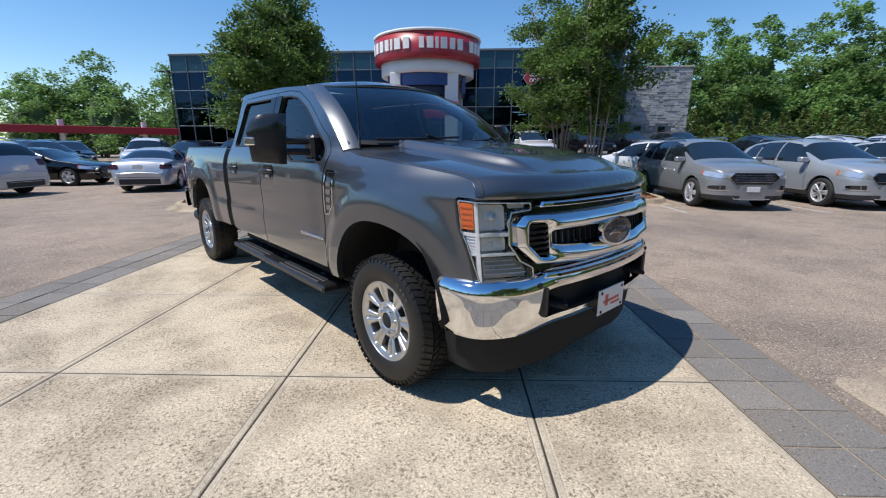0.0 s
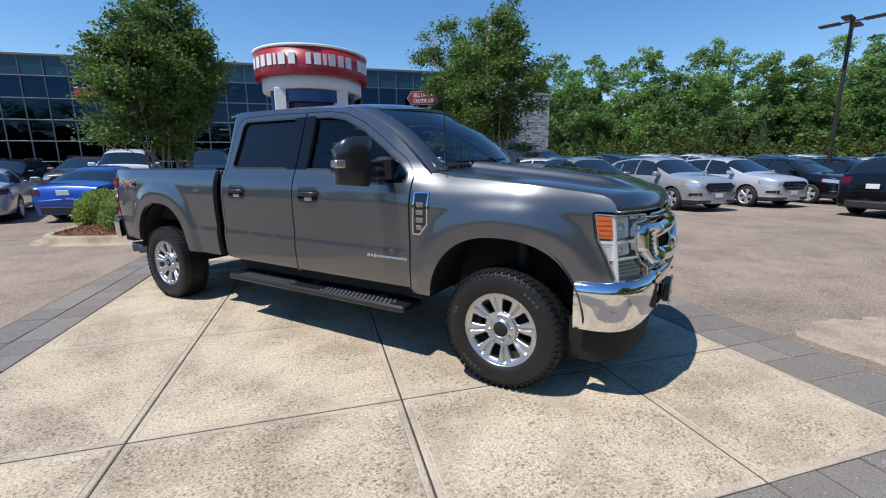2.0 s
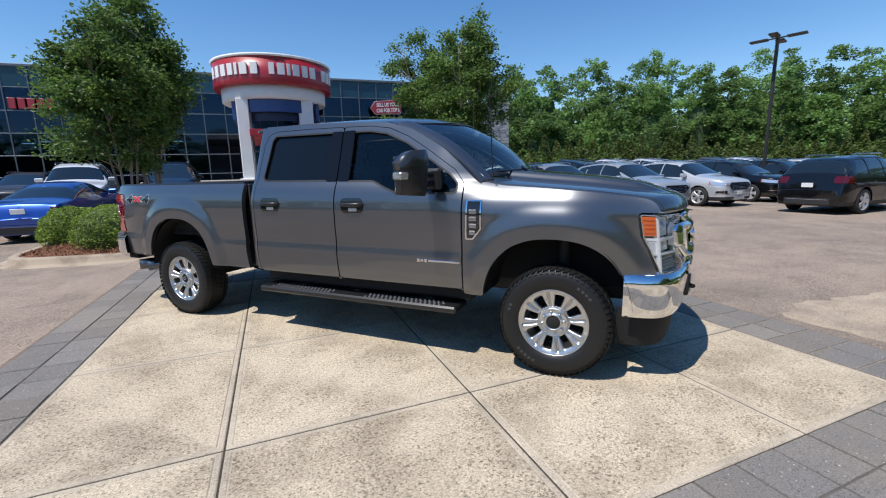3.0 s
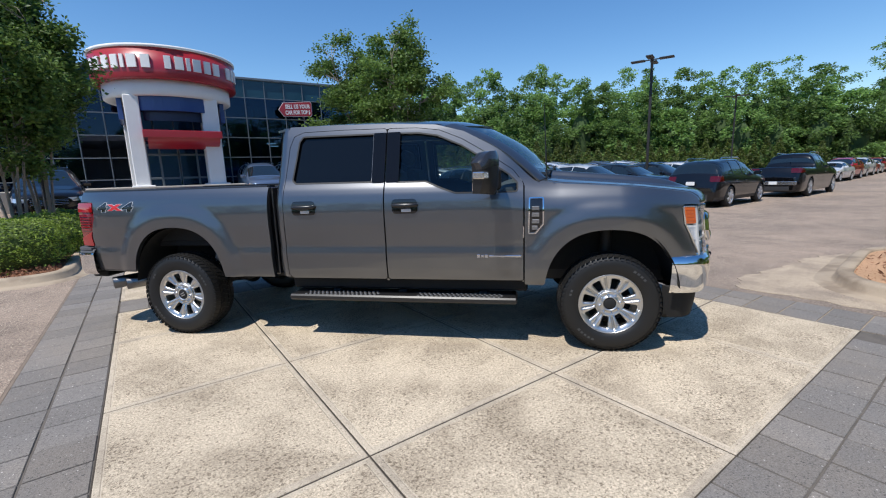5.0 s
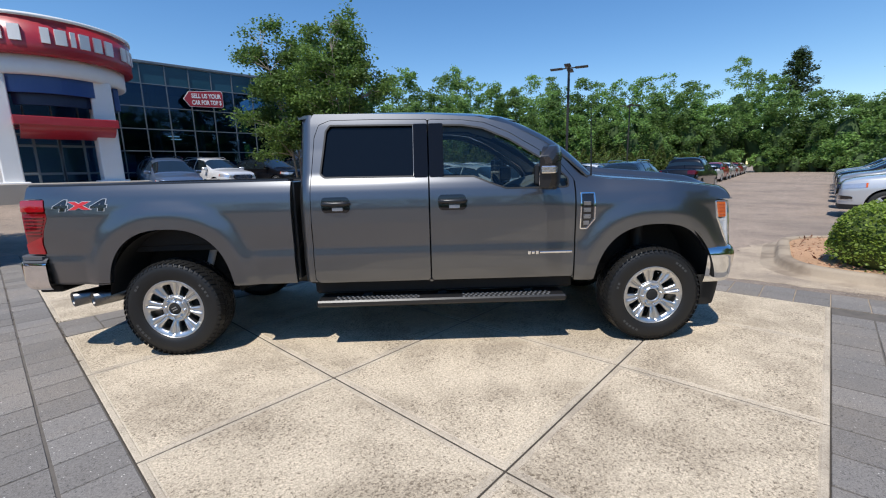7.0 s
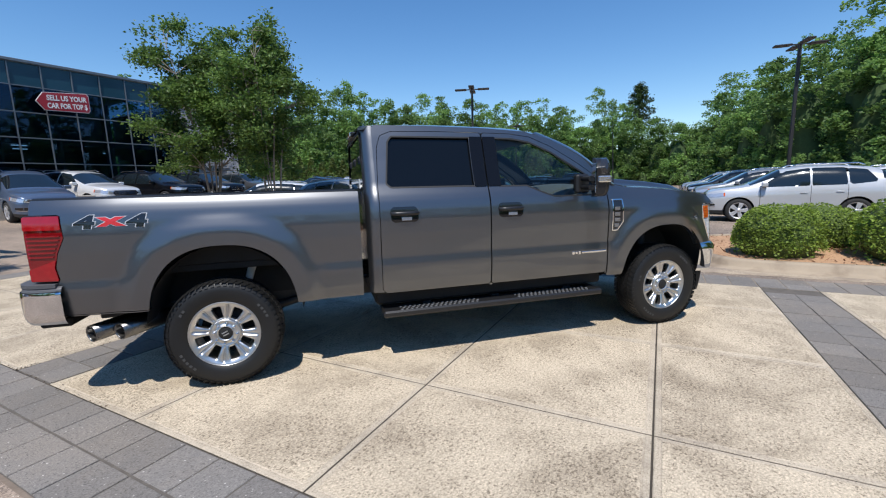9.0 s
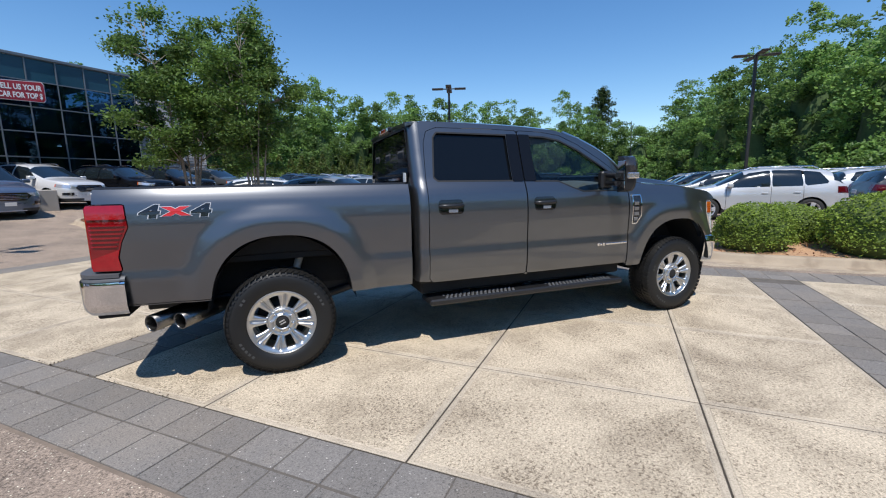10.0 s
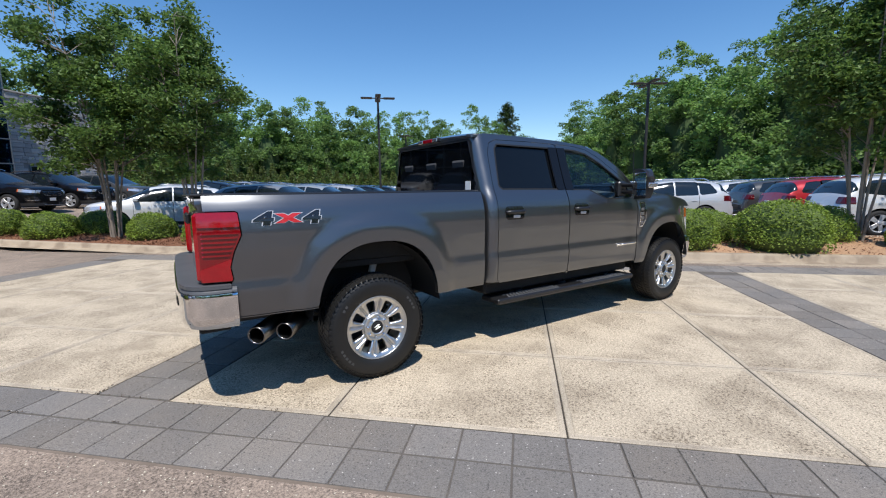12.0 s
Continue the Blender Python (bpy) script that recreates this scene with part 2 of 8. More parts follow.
# ---- materials ----
def material(name, color, rough=0.5, metal=0.0, coat=0.0, vary=0.12, scale=3.0, fine=60.0, bump=0.0, spec=0.5, piece=0.0, fleck=None, island=0.0, rvary=0.08, stain=None):
    """A surface with large and small variation. piece, island: how far pieces differ; fleck: (colour, size in metres, share); stain: (colour, scale, share)."""
    mat = bpy.data.materials.new(name)
    mat.use_nodes = True
    n, l = mat.node_tree.nodes, mat.node_tree.links
    bsdf = n["Principled BSDF"]
    bsdf.inputs["Metallic"].default_value = metal
    bsdf.inputs["Specular IOR Level"].default_value = spec
    bsdf.inputs["Coat Weight"].default_value = coat
    bsdf.inputs["Coat Roughness"].default_value = 0.03
    tc = n.new("ShaderNodeTexCoord")

    place = tc.outputs["Object"]
    if piece:
        own, shift = n.new("ShaderNodeObjectInfo"), n.new("ShaderNodeVectorMath")
        shift.operation = "MULTIPLY_ADD"
        l.new(own.outputs["Random"], shift.inputs[0])
        shift.inputs[1].default_value = (37.0, 23.0, 11.0)
        l.new(place, shift.inputs[2])
        place = shift.outputs[0]

    def noise_at(s, detail=4.0):
        t = n.new("ShaderNodeTexNoise")
        t.inputs["Scale"].default_value = s
        t.inputs["Detail"].default_value = detail
        l.new(place, t.inputs["Vector"])
        return t.outputs["Fac"]

    def math_node(op, a, b):
        t = n.new("ShaderNodeMath")
        t.operation = op
        for k, x in enumerate((a, b)):
            if hasattr(x, "is_linked"):
                l.new(x, t.inputs[k])
            else:
                t.inputs[k].default_value = x
        return t.outputs[0]

    def blend(fac, a, b, kind="MIX"):
        t = n.new("ShaderNodeMix")
        t.data_type, t.blend_type = "RGBA", kind
        for k, x in ((0, fac), (6, a), (7, b)):
            if hasattr(x, "is_linked"):
                l.new(x, t.inputs[k])
            else:
                t.inputs[k].default_value = (*x, 1) if hasattr(x, "__len__") else x
        return t.outputs[2]

    big, small = noise_at(scale), noise_at(fine, 3.0)
    value = math_node("ADD", math_node("MULTIPLY", big, 0.6), math_node("MULTIPLY", small, 0.4))
    value = math_node("MULTIPLY_ADD", value, 2 * vary * 2)
    value.node.inputs[2].default_value = 1 - vary * 2
    if piece:
        info = n.new("ShaderNodeObjectInfo")
        r = math_node("MULTIPLY_ADD", info.outputs["Random"], 2 * piece)
        r.node.inputs[2].default_value = 1 - piece
        value = math_node("MULTIPLY", value, r)
    if island:
        info = n.new("ShaderNodeNewGeometry")
        r = math_node("MULTIPLY_ADD", info.outputs["Random Per Island"], 2 * island)
        r.node.inputs[2].default_value = 1 - island
        value = math_node("MULTIPLY", value, r)
    col = tuple(color)
    if stain:
        s = noise_at(stain[1], 6.0)
        t = n.new("ShaderNodeMapRange")
        t.interpolation_type = "SMOOTHSTEP"
        t.inputs["From Min"].default_value, t.inputs["From Max"].default_value = 0.62 - stain[2] * 0.3, 0.75 - stain[2] * 0.2
        l.new(s, t.inputs["Value"])
        col = blend(t.outputs[0], col, stain[0])
    if fleck:
        for k, (fc, size, share) in enumerate(fleck):
            vo = n.new("ShaderNodeTexVoronoi")
            vo.inputs["Scale"].default_value = 1 / size
            l.new(place, vo.inputs["Vector"])
            sep = n.new("ShaderNodeSeparateColor")
            l.new(vo.outputs["Color"], sep.inputs[0])
            pick = math_node("LESS_THAN", sep.outputs[k % 3], share)
            near = math_node("LESS_THAN", vo.outputs["Distance"], 0.42)
            col = blend(math_node("MULTIPLY", pick, near), col, fc)
    vec = n.new("ShaderNodeCombineColor")
    for k in range(3):
        l.new(value, vec.inputs[k])
    col = blend(1.0, col, vec.outputs[0], "MULTIPLY")
    l.new(col, bsdf.inputs["Base Color"])
    ro = math_node("MULTIPLY_ADD", small, 2 * rvary)
    ro.node.inputs[2].default_value = max(0.02, rough - rvary)
    l.new(ro, bsdf.inputs["Roughness"])
    if bump:
        b = n.new("ShaderNodeBump")
        b.inputs["Strength"].default_value = min(1.0, bump * 100)
        b.inputs["Distance"].default_value = max(bump, 0.001)
        l.new(small, b.inputs["Height"])
        l.new(b.outputs[0], bsdf.inputs["Normal"])
    return mat


def glass(name, tint, gloss=1.0, rough=0.0, ior=1.5):
    """Thin tinted glass: light passes straight through, less by the tint, and the surface mirrors."""
    mat = bpy.data.materials.new(name)
    mat.use_nodes = True
    n, l = mat.node_tree.nodes, mat.node_tree.links
    n.clear()
    tr, gl, mx, fr, out = (n.new("ShaderNode" + k) for k in ("BsdfTransparent", "BsdfGlossy", "MixShader", "LayerWeight", "OutputMaterial"))
    fr.inputs["Blend"].default_value = 0.5
    power, least = n.new("ShaderNodeMath"), n.new("ShaderNodeMath")
    power.operation, least.operation = "POWER", "MULTIPLY_ADD"
    power.inputs[1].default_value = 5.0
    f0 = ((ior - 1) / (ior + 1)) ** 2
    least.inputs[1].default_value, least.inputs[2].default_value = 1 - f0, f0
    tr.inputs[0].default_value = (*tint, 1)
    gl.inputs[0].default_value = (*gloss, 1) if hasattr(gloss, "__len__") else (gloss, gloss, gloss, 1)
    gl.inputs["Roughness"].default_value = rough
    l.new(fr.outputs["Facing"], power.inputs[0])
    l.new(power.outputs[0], least.inputs[0])
    l.new(least.outputs[0], mx.inputs[0])
    l.new(tr.outputs[0], mx.inputs[1])
    l.new(gl.outputs[0], mx.inputs[2])
    l.new(mx.outputs[0], out.inputs[0])
    return mat


def leaves(name, color, through=0.35, vary=0.35, patch=0.5, swing=0.3):
    """Foliage: each leaf differs a little, and some light comes through."""
    mat = bpy.data.materials.new(name)
    mat.use_nodes = True
    n, l = mat.node_tree.nodes, mat.node_tree.links
    bsdf = n["Principled BSDF"]
    bsdf.inputs["Roughness"].default_value = 0.5
    bsdf.inputs["Specular IOR Level"].default_value = 0.35
    info = n.new("ShaderNodeNewGeometry")
    ramp = n.new("ShaderNodeValToRGB")
    c = Vector(color)
    ramp.color_ramp.elements[0].color = (*(c * (1 - vary)), 1)
    ramp.color_ramp.elements[1].color = (c.x * (1 + 1.3 * vary), c.y * (1 + vary), c.z * (1 + 0.2 * vary), 1)
    l.new(info.outputs["Random Per Island"], ramp.inputs[0])
    tc, no = n.new("ShaderNodeTexCoord"), n.new("ShaderNodeTexNoise")
    no.inputs["Scale"].default_value = patch
    l.new(tc.outputs["Object"], no.inputs["Vector"])
    mr = n.new("ShaderNodeMapRange")
    mr.inputs["From Min"].default_value, mr.inputs["From Max"].default_value = 0.3, 0.7
    mr.inputs["To Min"].default_value, mr.inputs["To Max"].default_value = 1 - swing, 1 + swing
    l.new(no.outputs["Fac"], mr.inputs["Value"])
    sc = n.new("ShaderNodeVectorMath")
    sc.operation = "SCALE"
    l.new(ramp.outputs[0], sc.inputs[0])
    l.new(mr.outputs[0], sc.inputs["Scale"])
    l.new(sc.outputs[0], bsdf.inputs["Base Color"])
    tl, mx, out = n.new("ShaderNodeBsdfTranslucent"), n.new("ShaderNodeMixShader"), n["Material Output"]
    l.new(sc.outputs[0], tl.inputs[0])
    mx.inputs[0].default_value = through
    l.new(bsdf.outputs[0], mx.inputs[1])
    l.new(tl.outputs[0], mx.inputs[2])
    l.new(mx.outputs[0], out.inputs[0])
    return mat


PAINT = material("metallic_grey_paint", (0.140, 0.144, 0.152), 0.33, 0.90, 1.0, vary=0.03, scale=1.5, fine=900, rvary=0.02)
CHROME = material("chrome", (0.78, 0.78, 0.78), 0.07, 1.0, vary=0.03, scale=4, fine=40, rvary=0.03)
ALLOY = material("machined_alloy", (0.60, 0.60, 0.595), 0.36, 1.0, vary=0.05, scale=14, fine=120, rvary=0.05)
BLACK = material("black_plastic", (0.013, 0.013, 0.014), 0.36, vary=0.15, scale=6, fine=200, bump=0.0004)
GLOSS_BLACK = material("gloss_black", (0.012, 0.012, 0.013), 0.12, coat=0.5, vary=0.1)
MATTE_BLACK = material("matte_black", (0.009, 0.009, 0.009), 0.8, vary=0.2, scale=5)
RUBBER = material("tyre_rubber", (0.011, 0.0108, 0.0105), 0.5, vary=0.2, scale=7, fine=90, bump=0.0006, spec=0.4)
TRIM_RUBBER = material("rubber_seal", (0.012, 0.012, 0.012), 0.6, vary=0.1)
CABIN = material("dark_cabin_cloth", (0.045, 0.045, 0.048), 0.85, vary=0.2, scale=9, fine=300, bump=0.0005)
STEEL = material("dark_steel", (0.03, 0.03, 0.03), 0.6, 0.3, vary=0.3, scale=6, fine=80, bump=0.0005)
EXHAUST = material("brushed_exhaust", (0.20, 0.195, 0.19), 0.30, 1.0, vary=0.12, scale=12, fine=90)
GLASS_CLEAR = glass("windscreen_glass", (0.66, 0.76, 0.76), ior=2.0)
GLASS_TINT = glass("tinted_door_glass", (0.60, 0.67, 0.64), ior=1.5)
PRIVACY = material("privacy_glass", (0.0045, 0.0055, 0.0070), 0.035, vary=0.05, rvary=0.01, spec=0.34)
TRIM_BLACK = material("gloss_black_trim", (0.006, 0.006, 0.007), 0.07, vary=0.1, spec=0.3, rvary=0.01)
LENS = glass("lamp_lens", (0.93, 0.95, 0.96))
AMBER = material("amber_lens", (0.62, 0.105, 0.006), 0.15, coat=0.8, vary=0.15, scale=60, fine=150)
AMBER_DEEP = material("deep_amber_ribs", (0.42, 0.05, 0.003), 0.2, coat=0.5, vary=0.1)
RED_LENS = material("red_lens", (0.32, 0.003, 0.008), 0.06, rvary=0.02, coat=0.6, vary=0.2, scale=25, fine=160)
RED_DARK = material("dark_red_lens", (0.180, 0.003, 0.006), 0.06, rvary=0.02, coat=0.6, vary=0.15, scale=25, fine=160)
RED_RIB = material("red_lens_ribs", (0.25, 0.003, 0.007), 0.10, coat=0.5, vary=0.1)
SILVER = material("silver_reflector", (0.7, 0.7, 0.7), 0.18, 0.9, vary=0.1, scale=30)
LAMP_DIM = material("clear_lamp_ribs", (0.70, 0.70, 0.71), 0.3, 0.25, 0.6, vary=0.15, scale=60, fine=200)
LAMP_GREY = material("lower_lamp_reflector", (0.26, 0.26, 0.25), 0.30, 0.4, 0.4, vary=0.35, scale=70, fine=200)
AMBER_CLEAR = material("clear_marker_ribs", (0.80, 0.80, 0.82), 0.25, 0.1, 0.5, vary=0.1, scale=60)
LAMP_BACK = material("lamp_reflector", (0.55, 0.56, 0.56), 0.30, 0.45, 0.4, vary=0.15, scale=30, fine=120)
WHITE_PAINT = material("white_plate", (0.75, 0.75, 0.74), 0.4, vary=0.05)
RED_MARK = material("red_decal", (0.55, 0.02, 0.02), 0.35, coat=0.5, vary=0.05)
PALE_MARK = material("pale_decal", (0.55, 0.56, 0.58), 0.35, vary=0.05)
MIRROR = material("mirror_glass", (0.9, 0.9, 0.9), 0.03, 1.0, vary=0.0, rvary=0.0)


def cast(name, base, pit, stain, grain=95.0, pits=48.0, pitted=0.5, stained=0.6, spread=0.24, wide=0.55, scale=0.8, bump=0.0016, piece=0.0, specks=0.0):
    """A mineral surface, in world coordinates: gritty grain, dark pits that gather in places, and broad uneven stains; specks: share of pale grains."""
    mat = bpy.data.materials.new(name)
    mat.use_nodes = True
    n, l = mat.node_tree.nodes, mat.node_tree.links
    bsdf = n["Principled BSDF"]
    bsdf.inputs["Specular IOR Level"].default_value = 0.25
    bsdf.inputs["Roughness"].default_value = 0.86
    geo = n.new("ShaderNodeNewGeometry")

    def noise_at(s, detail, rough=0.6, warp=0.0):
        t = n.new("ShaderNodeTexNoise")
        for k, x in (("Scale", s), ("Detail", detail), ("Roughness", rough), ("Distortion", warp)):
            t.inputs[k].default_value = x
        l.new(geo.outputs["Position"], t.inputs["Vector"])
        return t.outputs["Fac"]

    def span(x, a, b, c, d, soft=False):
        t = n.new("ShaderNodeMapRange")
        t.interpolation_type = "SMOOTHSTEP" if soft else "LINEAR"
        for k, q in (("From Min", a), ("From Max", b), ("To Min", c), ("To Max", d)):
            t.inputs[k].default_value = q
        l.new(x, t.inputs["Value"])
        return t.outputs[0]

    def arith(op, a, b):
        t = n.new("ShaderNodeMath")
        t.operation = op
        for k, x in enumerate((a, b)):
            if hasattr(x, "is_linked"):
                l.new(x, t.inputs[k])
            else:
                t.inputs[k].default_value = x
        return t.outputs[0]

    def mix(fac, a, b, kind="MIX"):
        t = n.new("ShaderNodeMix")
        t.data_type, t.blend_type = "RGBA", kind
        for k, x in ((0, fac), (6, a), (7, b)):
            if hasattr(x, "is_linked"):
                l.new(x, t.inputs[k])
            else:
                t.inputs[k].default_value = (*x, 1) if hasattr(x, "__len__") else x
        return t.outputs[2]

    fine, broad, middle = noise_at(grain, 4, 0.72, 0.6), noise_at(scale, 7, 0.62), noise_at(scale * 3.7, 5, 0.6)
    hole, where = noise_at(pits, 3, 0.62, 0.9), noise_at(1.9, 4, 0.6)
    col = mix(span(broad, 0.42, 0.66, 0.0, stained, True), base, stain)
    col = mix(span(middle, 0.50, 0.72, 0.0, stained * 0.55, True), col, stain)
    deep = arith("SUBTRACT", hole, span(where, 0.36, 0.64, 0.62 - 0.0 * pitted, 0.62 - 0.13 * pitted))
    col = mix(span(deep, 0.0, 0.045, 0.0, 0.8), col, pit)
    if specks:
        vo, sep = n.new("ShaderNodeTexVoronoi"), n.new("ShaderNodeSeparateColor")
        vo.inputs["Scale"].default_value = 90.0
        l.new(geo.outputs["Position"], vo.inputs["Vector"])
        l.new(vo.outputs["Color"], sep.inputs[0])
        on = arith("MULTIPLY", arith("LESS_THAN", sep.outputs[0], specks), arith("LESS_THAN", vo.outputs["Distance"], 0.36))
        col = mix(on, col, tuple(min(0.75, 2.6 * c) for c in base))
    value = span(fine, 0.30, 0.70, 1 - spread * 1.15, 1 + spread)
    value = arith("MULTIPLY", value, span(broad, 0.3, 0.7, 1 + 0.1 * wide, 1 - 0.1 * wide))
    if piece:
        own = n.new("ShaderNodeObjectInfo")
        value = arith("MULTIPLY", value, span(own.outputs["Random"], 0, 1, 1 - piece, 1 + piece))
    grey = n.new("ShaderNodeCombineColor")
    for k in range(3):
        l.new(value, grey.inputs[k])
    l.new(mix(1.0, col, grey.outputs[0], "MULTIPLY"), bsdf.inputs["Base Color"])
    b = n.new("ShaderNodeBump")
    b.inputs["Strength"].default_value, b.inputs["Distance"].default_value = 0.7, bump
    l.new(arith("SUBTRACT", fine, span(deep, 0.0, 0.05, 0.0, 0.8)), b.inputs["Height"])
    l.new(b.outputs[0], bsdf.inputs["Normal"])
    return mat


CONCRETE = cast("exposed_aggregate", (0.545, 0.455, 0.335), (0.17, 0.13, 0.09), (0.385, 0.315, 0.228), grain=80, pits=58, pitted=0.80, stained=0.80, spread=0.46, scale=1.7, piece=0.045)
CONCRETE_EDGE = cast("tooled_concrete", (0.500, 0.422, 0.320), (0.20, 0.16, 0.12), (0.375, 0.315, 0.240), grain=120, pits=90, pitted=0.35, stained=0.8, spread=0.28, scale=2.0, piece=0.045, bump=0.0009)
PAVER = cast("dark_paver", (0.198, 0.183, 0.168), (0.085, 0.080, 0.076), (0.255, 0.222, 0.188), grain=120, pits=80, pitted=0.4, stained=0.7, spread=0.36, piece=0.13, bump=0.0010, specks=0.018)
ASPHALT = cast("worn_asphalt", (0.345, 0.268, 0.208), (0.105, 0.085, 0.070), (0.232, 0.186, 0.150), grain=75, pits=80, pitted=0.8, stained=0.8, spread=0.60, scale=0.30, bump=0.0024, specks=0.05)
JOINT = material("dark_joint", (0.052, 0.042, 0.031), 0.95, vary=0.3, scale=9, fine=80)
JOINT_SAND = material("joint_sand", (0.115, 0.100, 0.085), 0.95, vary=0.3, scale=9, fine=80)
KERB = material("kerb_concrete", (0.375, 0.300, 0.215), 0.85, vary=0.16, scale=3, fine=70, bump=0.001, piece=0.05, stain=((0.26, 0.20, 0.14), 2.5, 0.5))
LINE_PAINT = material("worn_line_paint", (0.40, 0.365, 0.325), 0.7, vary=0.2, scale=8, fine=40)

# ---- the pickup truck: x forward from the front axle, y to its left, z up ----
TRUCK = thing("pickup_truck", pose(2.892, 0.641, -0.010, 0, 0, -46.4), "dark metallic grey crew-cab pickup truck with chrome bumpers, parked on concrete", "pickup truck")
REAR = -4.06
CAP_GREY = material("charcoal_plastic", (0.085, 0.087, 0.092), 0.5, vary=0.15, scale=6, fine=220, bump=0.0004)
_profile = curve([0.50, 0.56, 0.62, 0.70, 0.80, 0.838, 0.908, 0.95, 1.10, 1.22, 1.30, 1.36, 1.41, 1.46, 1.50, 1.70, 1.90, 2.00],
                 [0.945, 0.965, 0.984, 0.996, 1.003, 1.004, 0.995, 0.997, 1.003, 1.001, 0.993, 0.979, 0.959, 0.932, 0.912, 0.842, 0.778, 0.742], 0.016)


def arch(x0, z0, a, b, p):
    """About the distance outside a wheel arch."""
    def field(x, z):
        q = (np.abs((x - x0) / a) ** p + np.abs((np.maximum(z, z0) - z0) / b) ** p) ** (1 / p)
        return (q - 1) * min(a, b)
    return field


ARCH_F = arch(-0.015, 0.47, 0.515, 0.565, 2.35)
ARCH_R = arch(-4.02, 0.52, 0.505, 0.575, 2.4)


_plain = curve([0.50, 0.56, 0.62, 0.70, 0.80, 0.95, 1.10, 1.22, 1.30, 1.36, 1.41, 1.46, 1.50, 1.70, 1.90, 2.00],
               [0.945, 0.965, 0.984, 0.994, 0.998, 0.999, 1.003, 1.001, 0.993, 0.979, 0.959, 0.932, 0.912, 0.842, 0.778, 0.742], 0.016)


def half_width(x, z):
    """Half the body's width at a place on its side; the low crease fades out towards the wheel arches."""
    x, z = np.asarray(x, float), np.asarray(z, float)
    near = smooth_step(0.10, 0.30, np.minimum(ARCH_F(x, z), ARCH_R(x, z)))
    y = _plain(z) + near * (_profile(z) - _plain(z)) - 0.105 * smooth_step(0.05, 0.62, x) - 0.075 * (np.clip(-4.65 - x, 0, 9) / 0.55) ** 2
    y = y - 0.062 * smooth_step(-0.95, -0.40, x) * np.clip((z - 1.19) / 0.20, 0, 1.3) ** 1.6
    for f in (ARCH_F, ARCH_R):
        d = f(x, z)
        y = y + 0.030 * (1 - smooth_step(0.08, 0.22, d)) * (1 - smooth_step(1.28, 1.40, z))
    return y


FENDER_LINE = curve([-0.75, -0.60, -0.40, -0.1, 0.2, 0.50, 0.72], [1.455, 1.445, 1.405, 1.385, 1.358, 1.318, 1.278], 0.08)
HOOD_LOW = 1.222               # the bonnet's lower front edge


def FENDER_TOP(x):
    """The wing's upper edge: level, then rolled down along the bonnet's front corner."""
    r = np.clip((np.asarray(x, float) - 0.563) / 0.089, 0, 1)
    z = FENDER_LINE(np.minimum(x, 0.70))
    return z - (z - HOOD_LOW) * (1 - np.sqrt(1 - r * r))


FRONT = curve([0, 0.30, 0.50, 0.62, 0.70, 0.80, 0.88, 0.94, 0.985], [0.885, 0.870, 0.840, 0.798, 0.755, 0.700, 0.640, 0.560, 0.470], 0.03)
DOOR_F = [(-0.700, 0.605), (-0.700, 1.42), (-0.785, 1.53), (-1.0, 1.675), (-1.22, 1.808), (-1.42, 1.892), (-1.62, 1.920), (-1.884, 1.928), (-1.884, 0.605)]
DOOR_R = [(-1.896, 0.605), (-1.896, 1.928), (-2.3, 1.936), (-2.70, 1.934), (-2.79, 1.90), (-2.825, 1.80), (-2.845, 1.45), (-2.85, 0.64), (-2.82, 0.605)]
PANE_F = [(-0.745, 1.352), (-0.745, 1.425), (-0.82, 1.50), (-1.0, 1.618), (-1.22, 1.755), (-1.43, 1.848), (-1.60, 1.878), (-1.80, 1.884), (-1.80, 1.458), (-1.52, 1.455), (-1.38, 1.395), (-1.26, 1.352)]
PANE_R = [(-1.985, 1.465), (-1.985, 1.888), (-2.70, 1.896), (-2.735, 1.85), (-2.775, 1.50), (-2.74, 1.47)]
LAMP_CUT = polygon([(0.522, 1.212), (0.90, 1.212), (0.90, 0.70), (0.668, 0.79), (0.592, 0.97), (0.548, 1.06)], 0.02)
TAIL = [(-5.30, 1.352), (-4.985, 1.352), (-4.972, 1.20), (-5.020, 1.10), (-5.048, 1.0), (-5.035, 0.902), (-5.30, 0.902)]


def panel(side, fields, u, v, step=0.016, flange=0.045, off=0.0, geo=None):
    """A sheet on the truck's side."""
    g = sheet(*u, *v, step, fields, lambda x, z: (x, side * (half_width(x, z) + off), z), (0, -side * flange, 0) if flange else None, geo=geo)
    return g.flipped() if side > 0 else g


def on_side(side, x, z, off=0.0):
    return (x, side * (float(half_width(x, z)) + off), z)


gap = lambda poly, g, r=0.02: (lambda f: (lambda x, z: g - f(x, z)))(polygon(poly, r))
cab_outline = polygon([(-2.86, 0.615), (-2.86, 1.955), (-2.84, 1.992), (-2.4, 1.988), (-1.85, 1.972), (-1.45, 1.942), (-1.20, 1.872), (-0.95, 1.735), (-0.70, 1.575), (-0.565, 1.482), (-0.565, 1.40), (-0.694, 1.40), (-0.694, 0.59), (-2.8, 0.59)], 0.012)

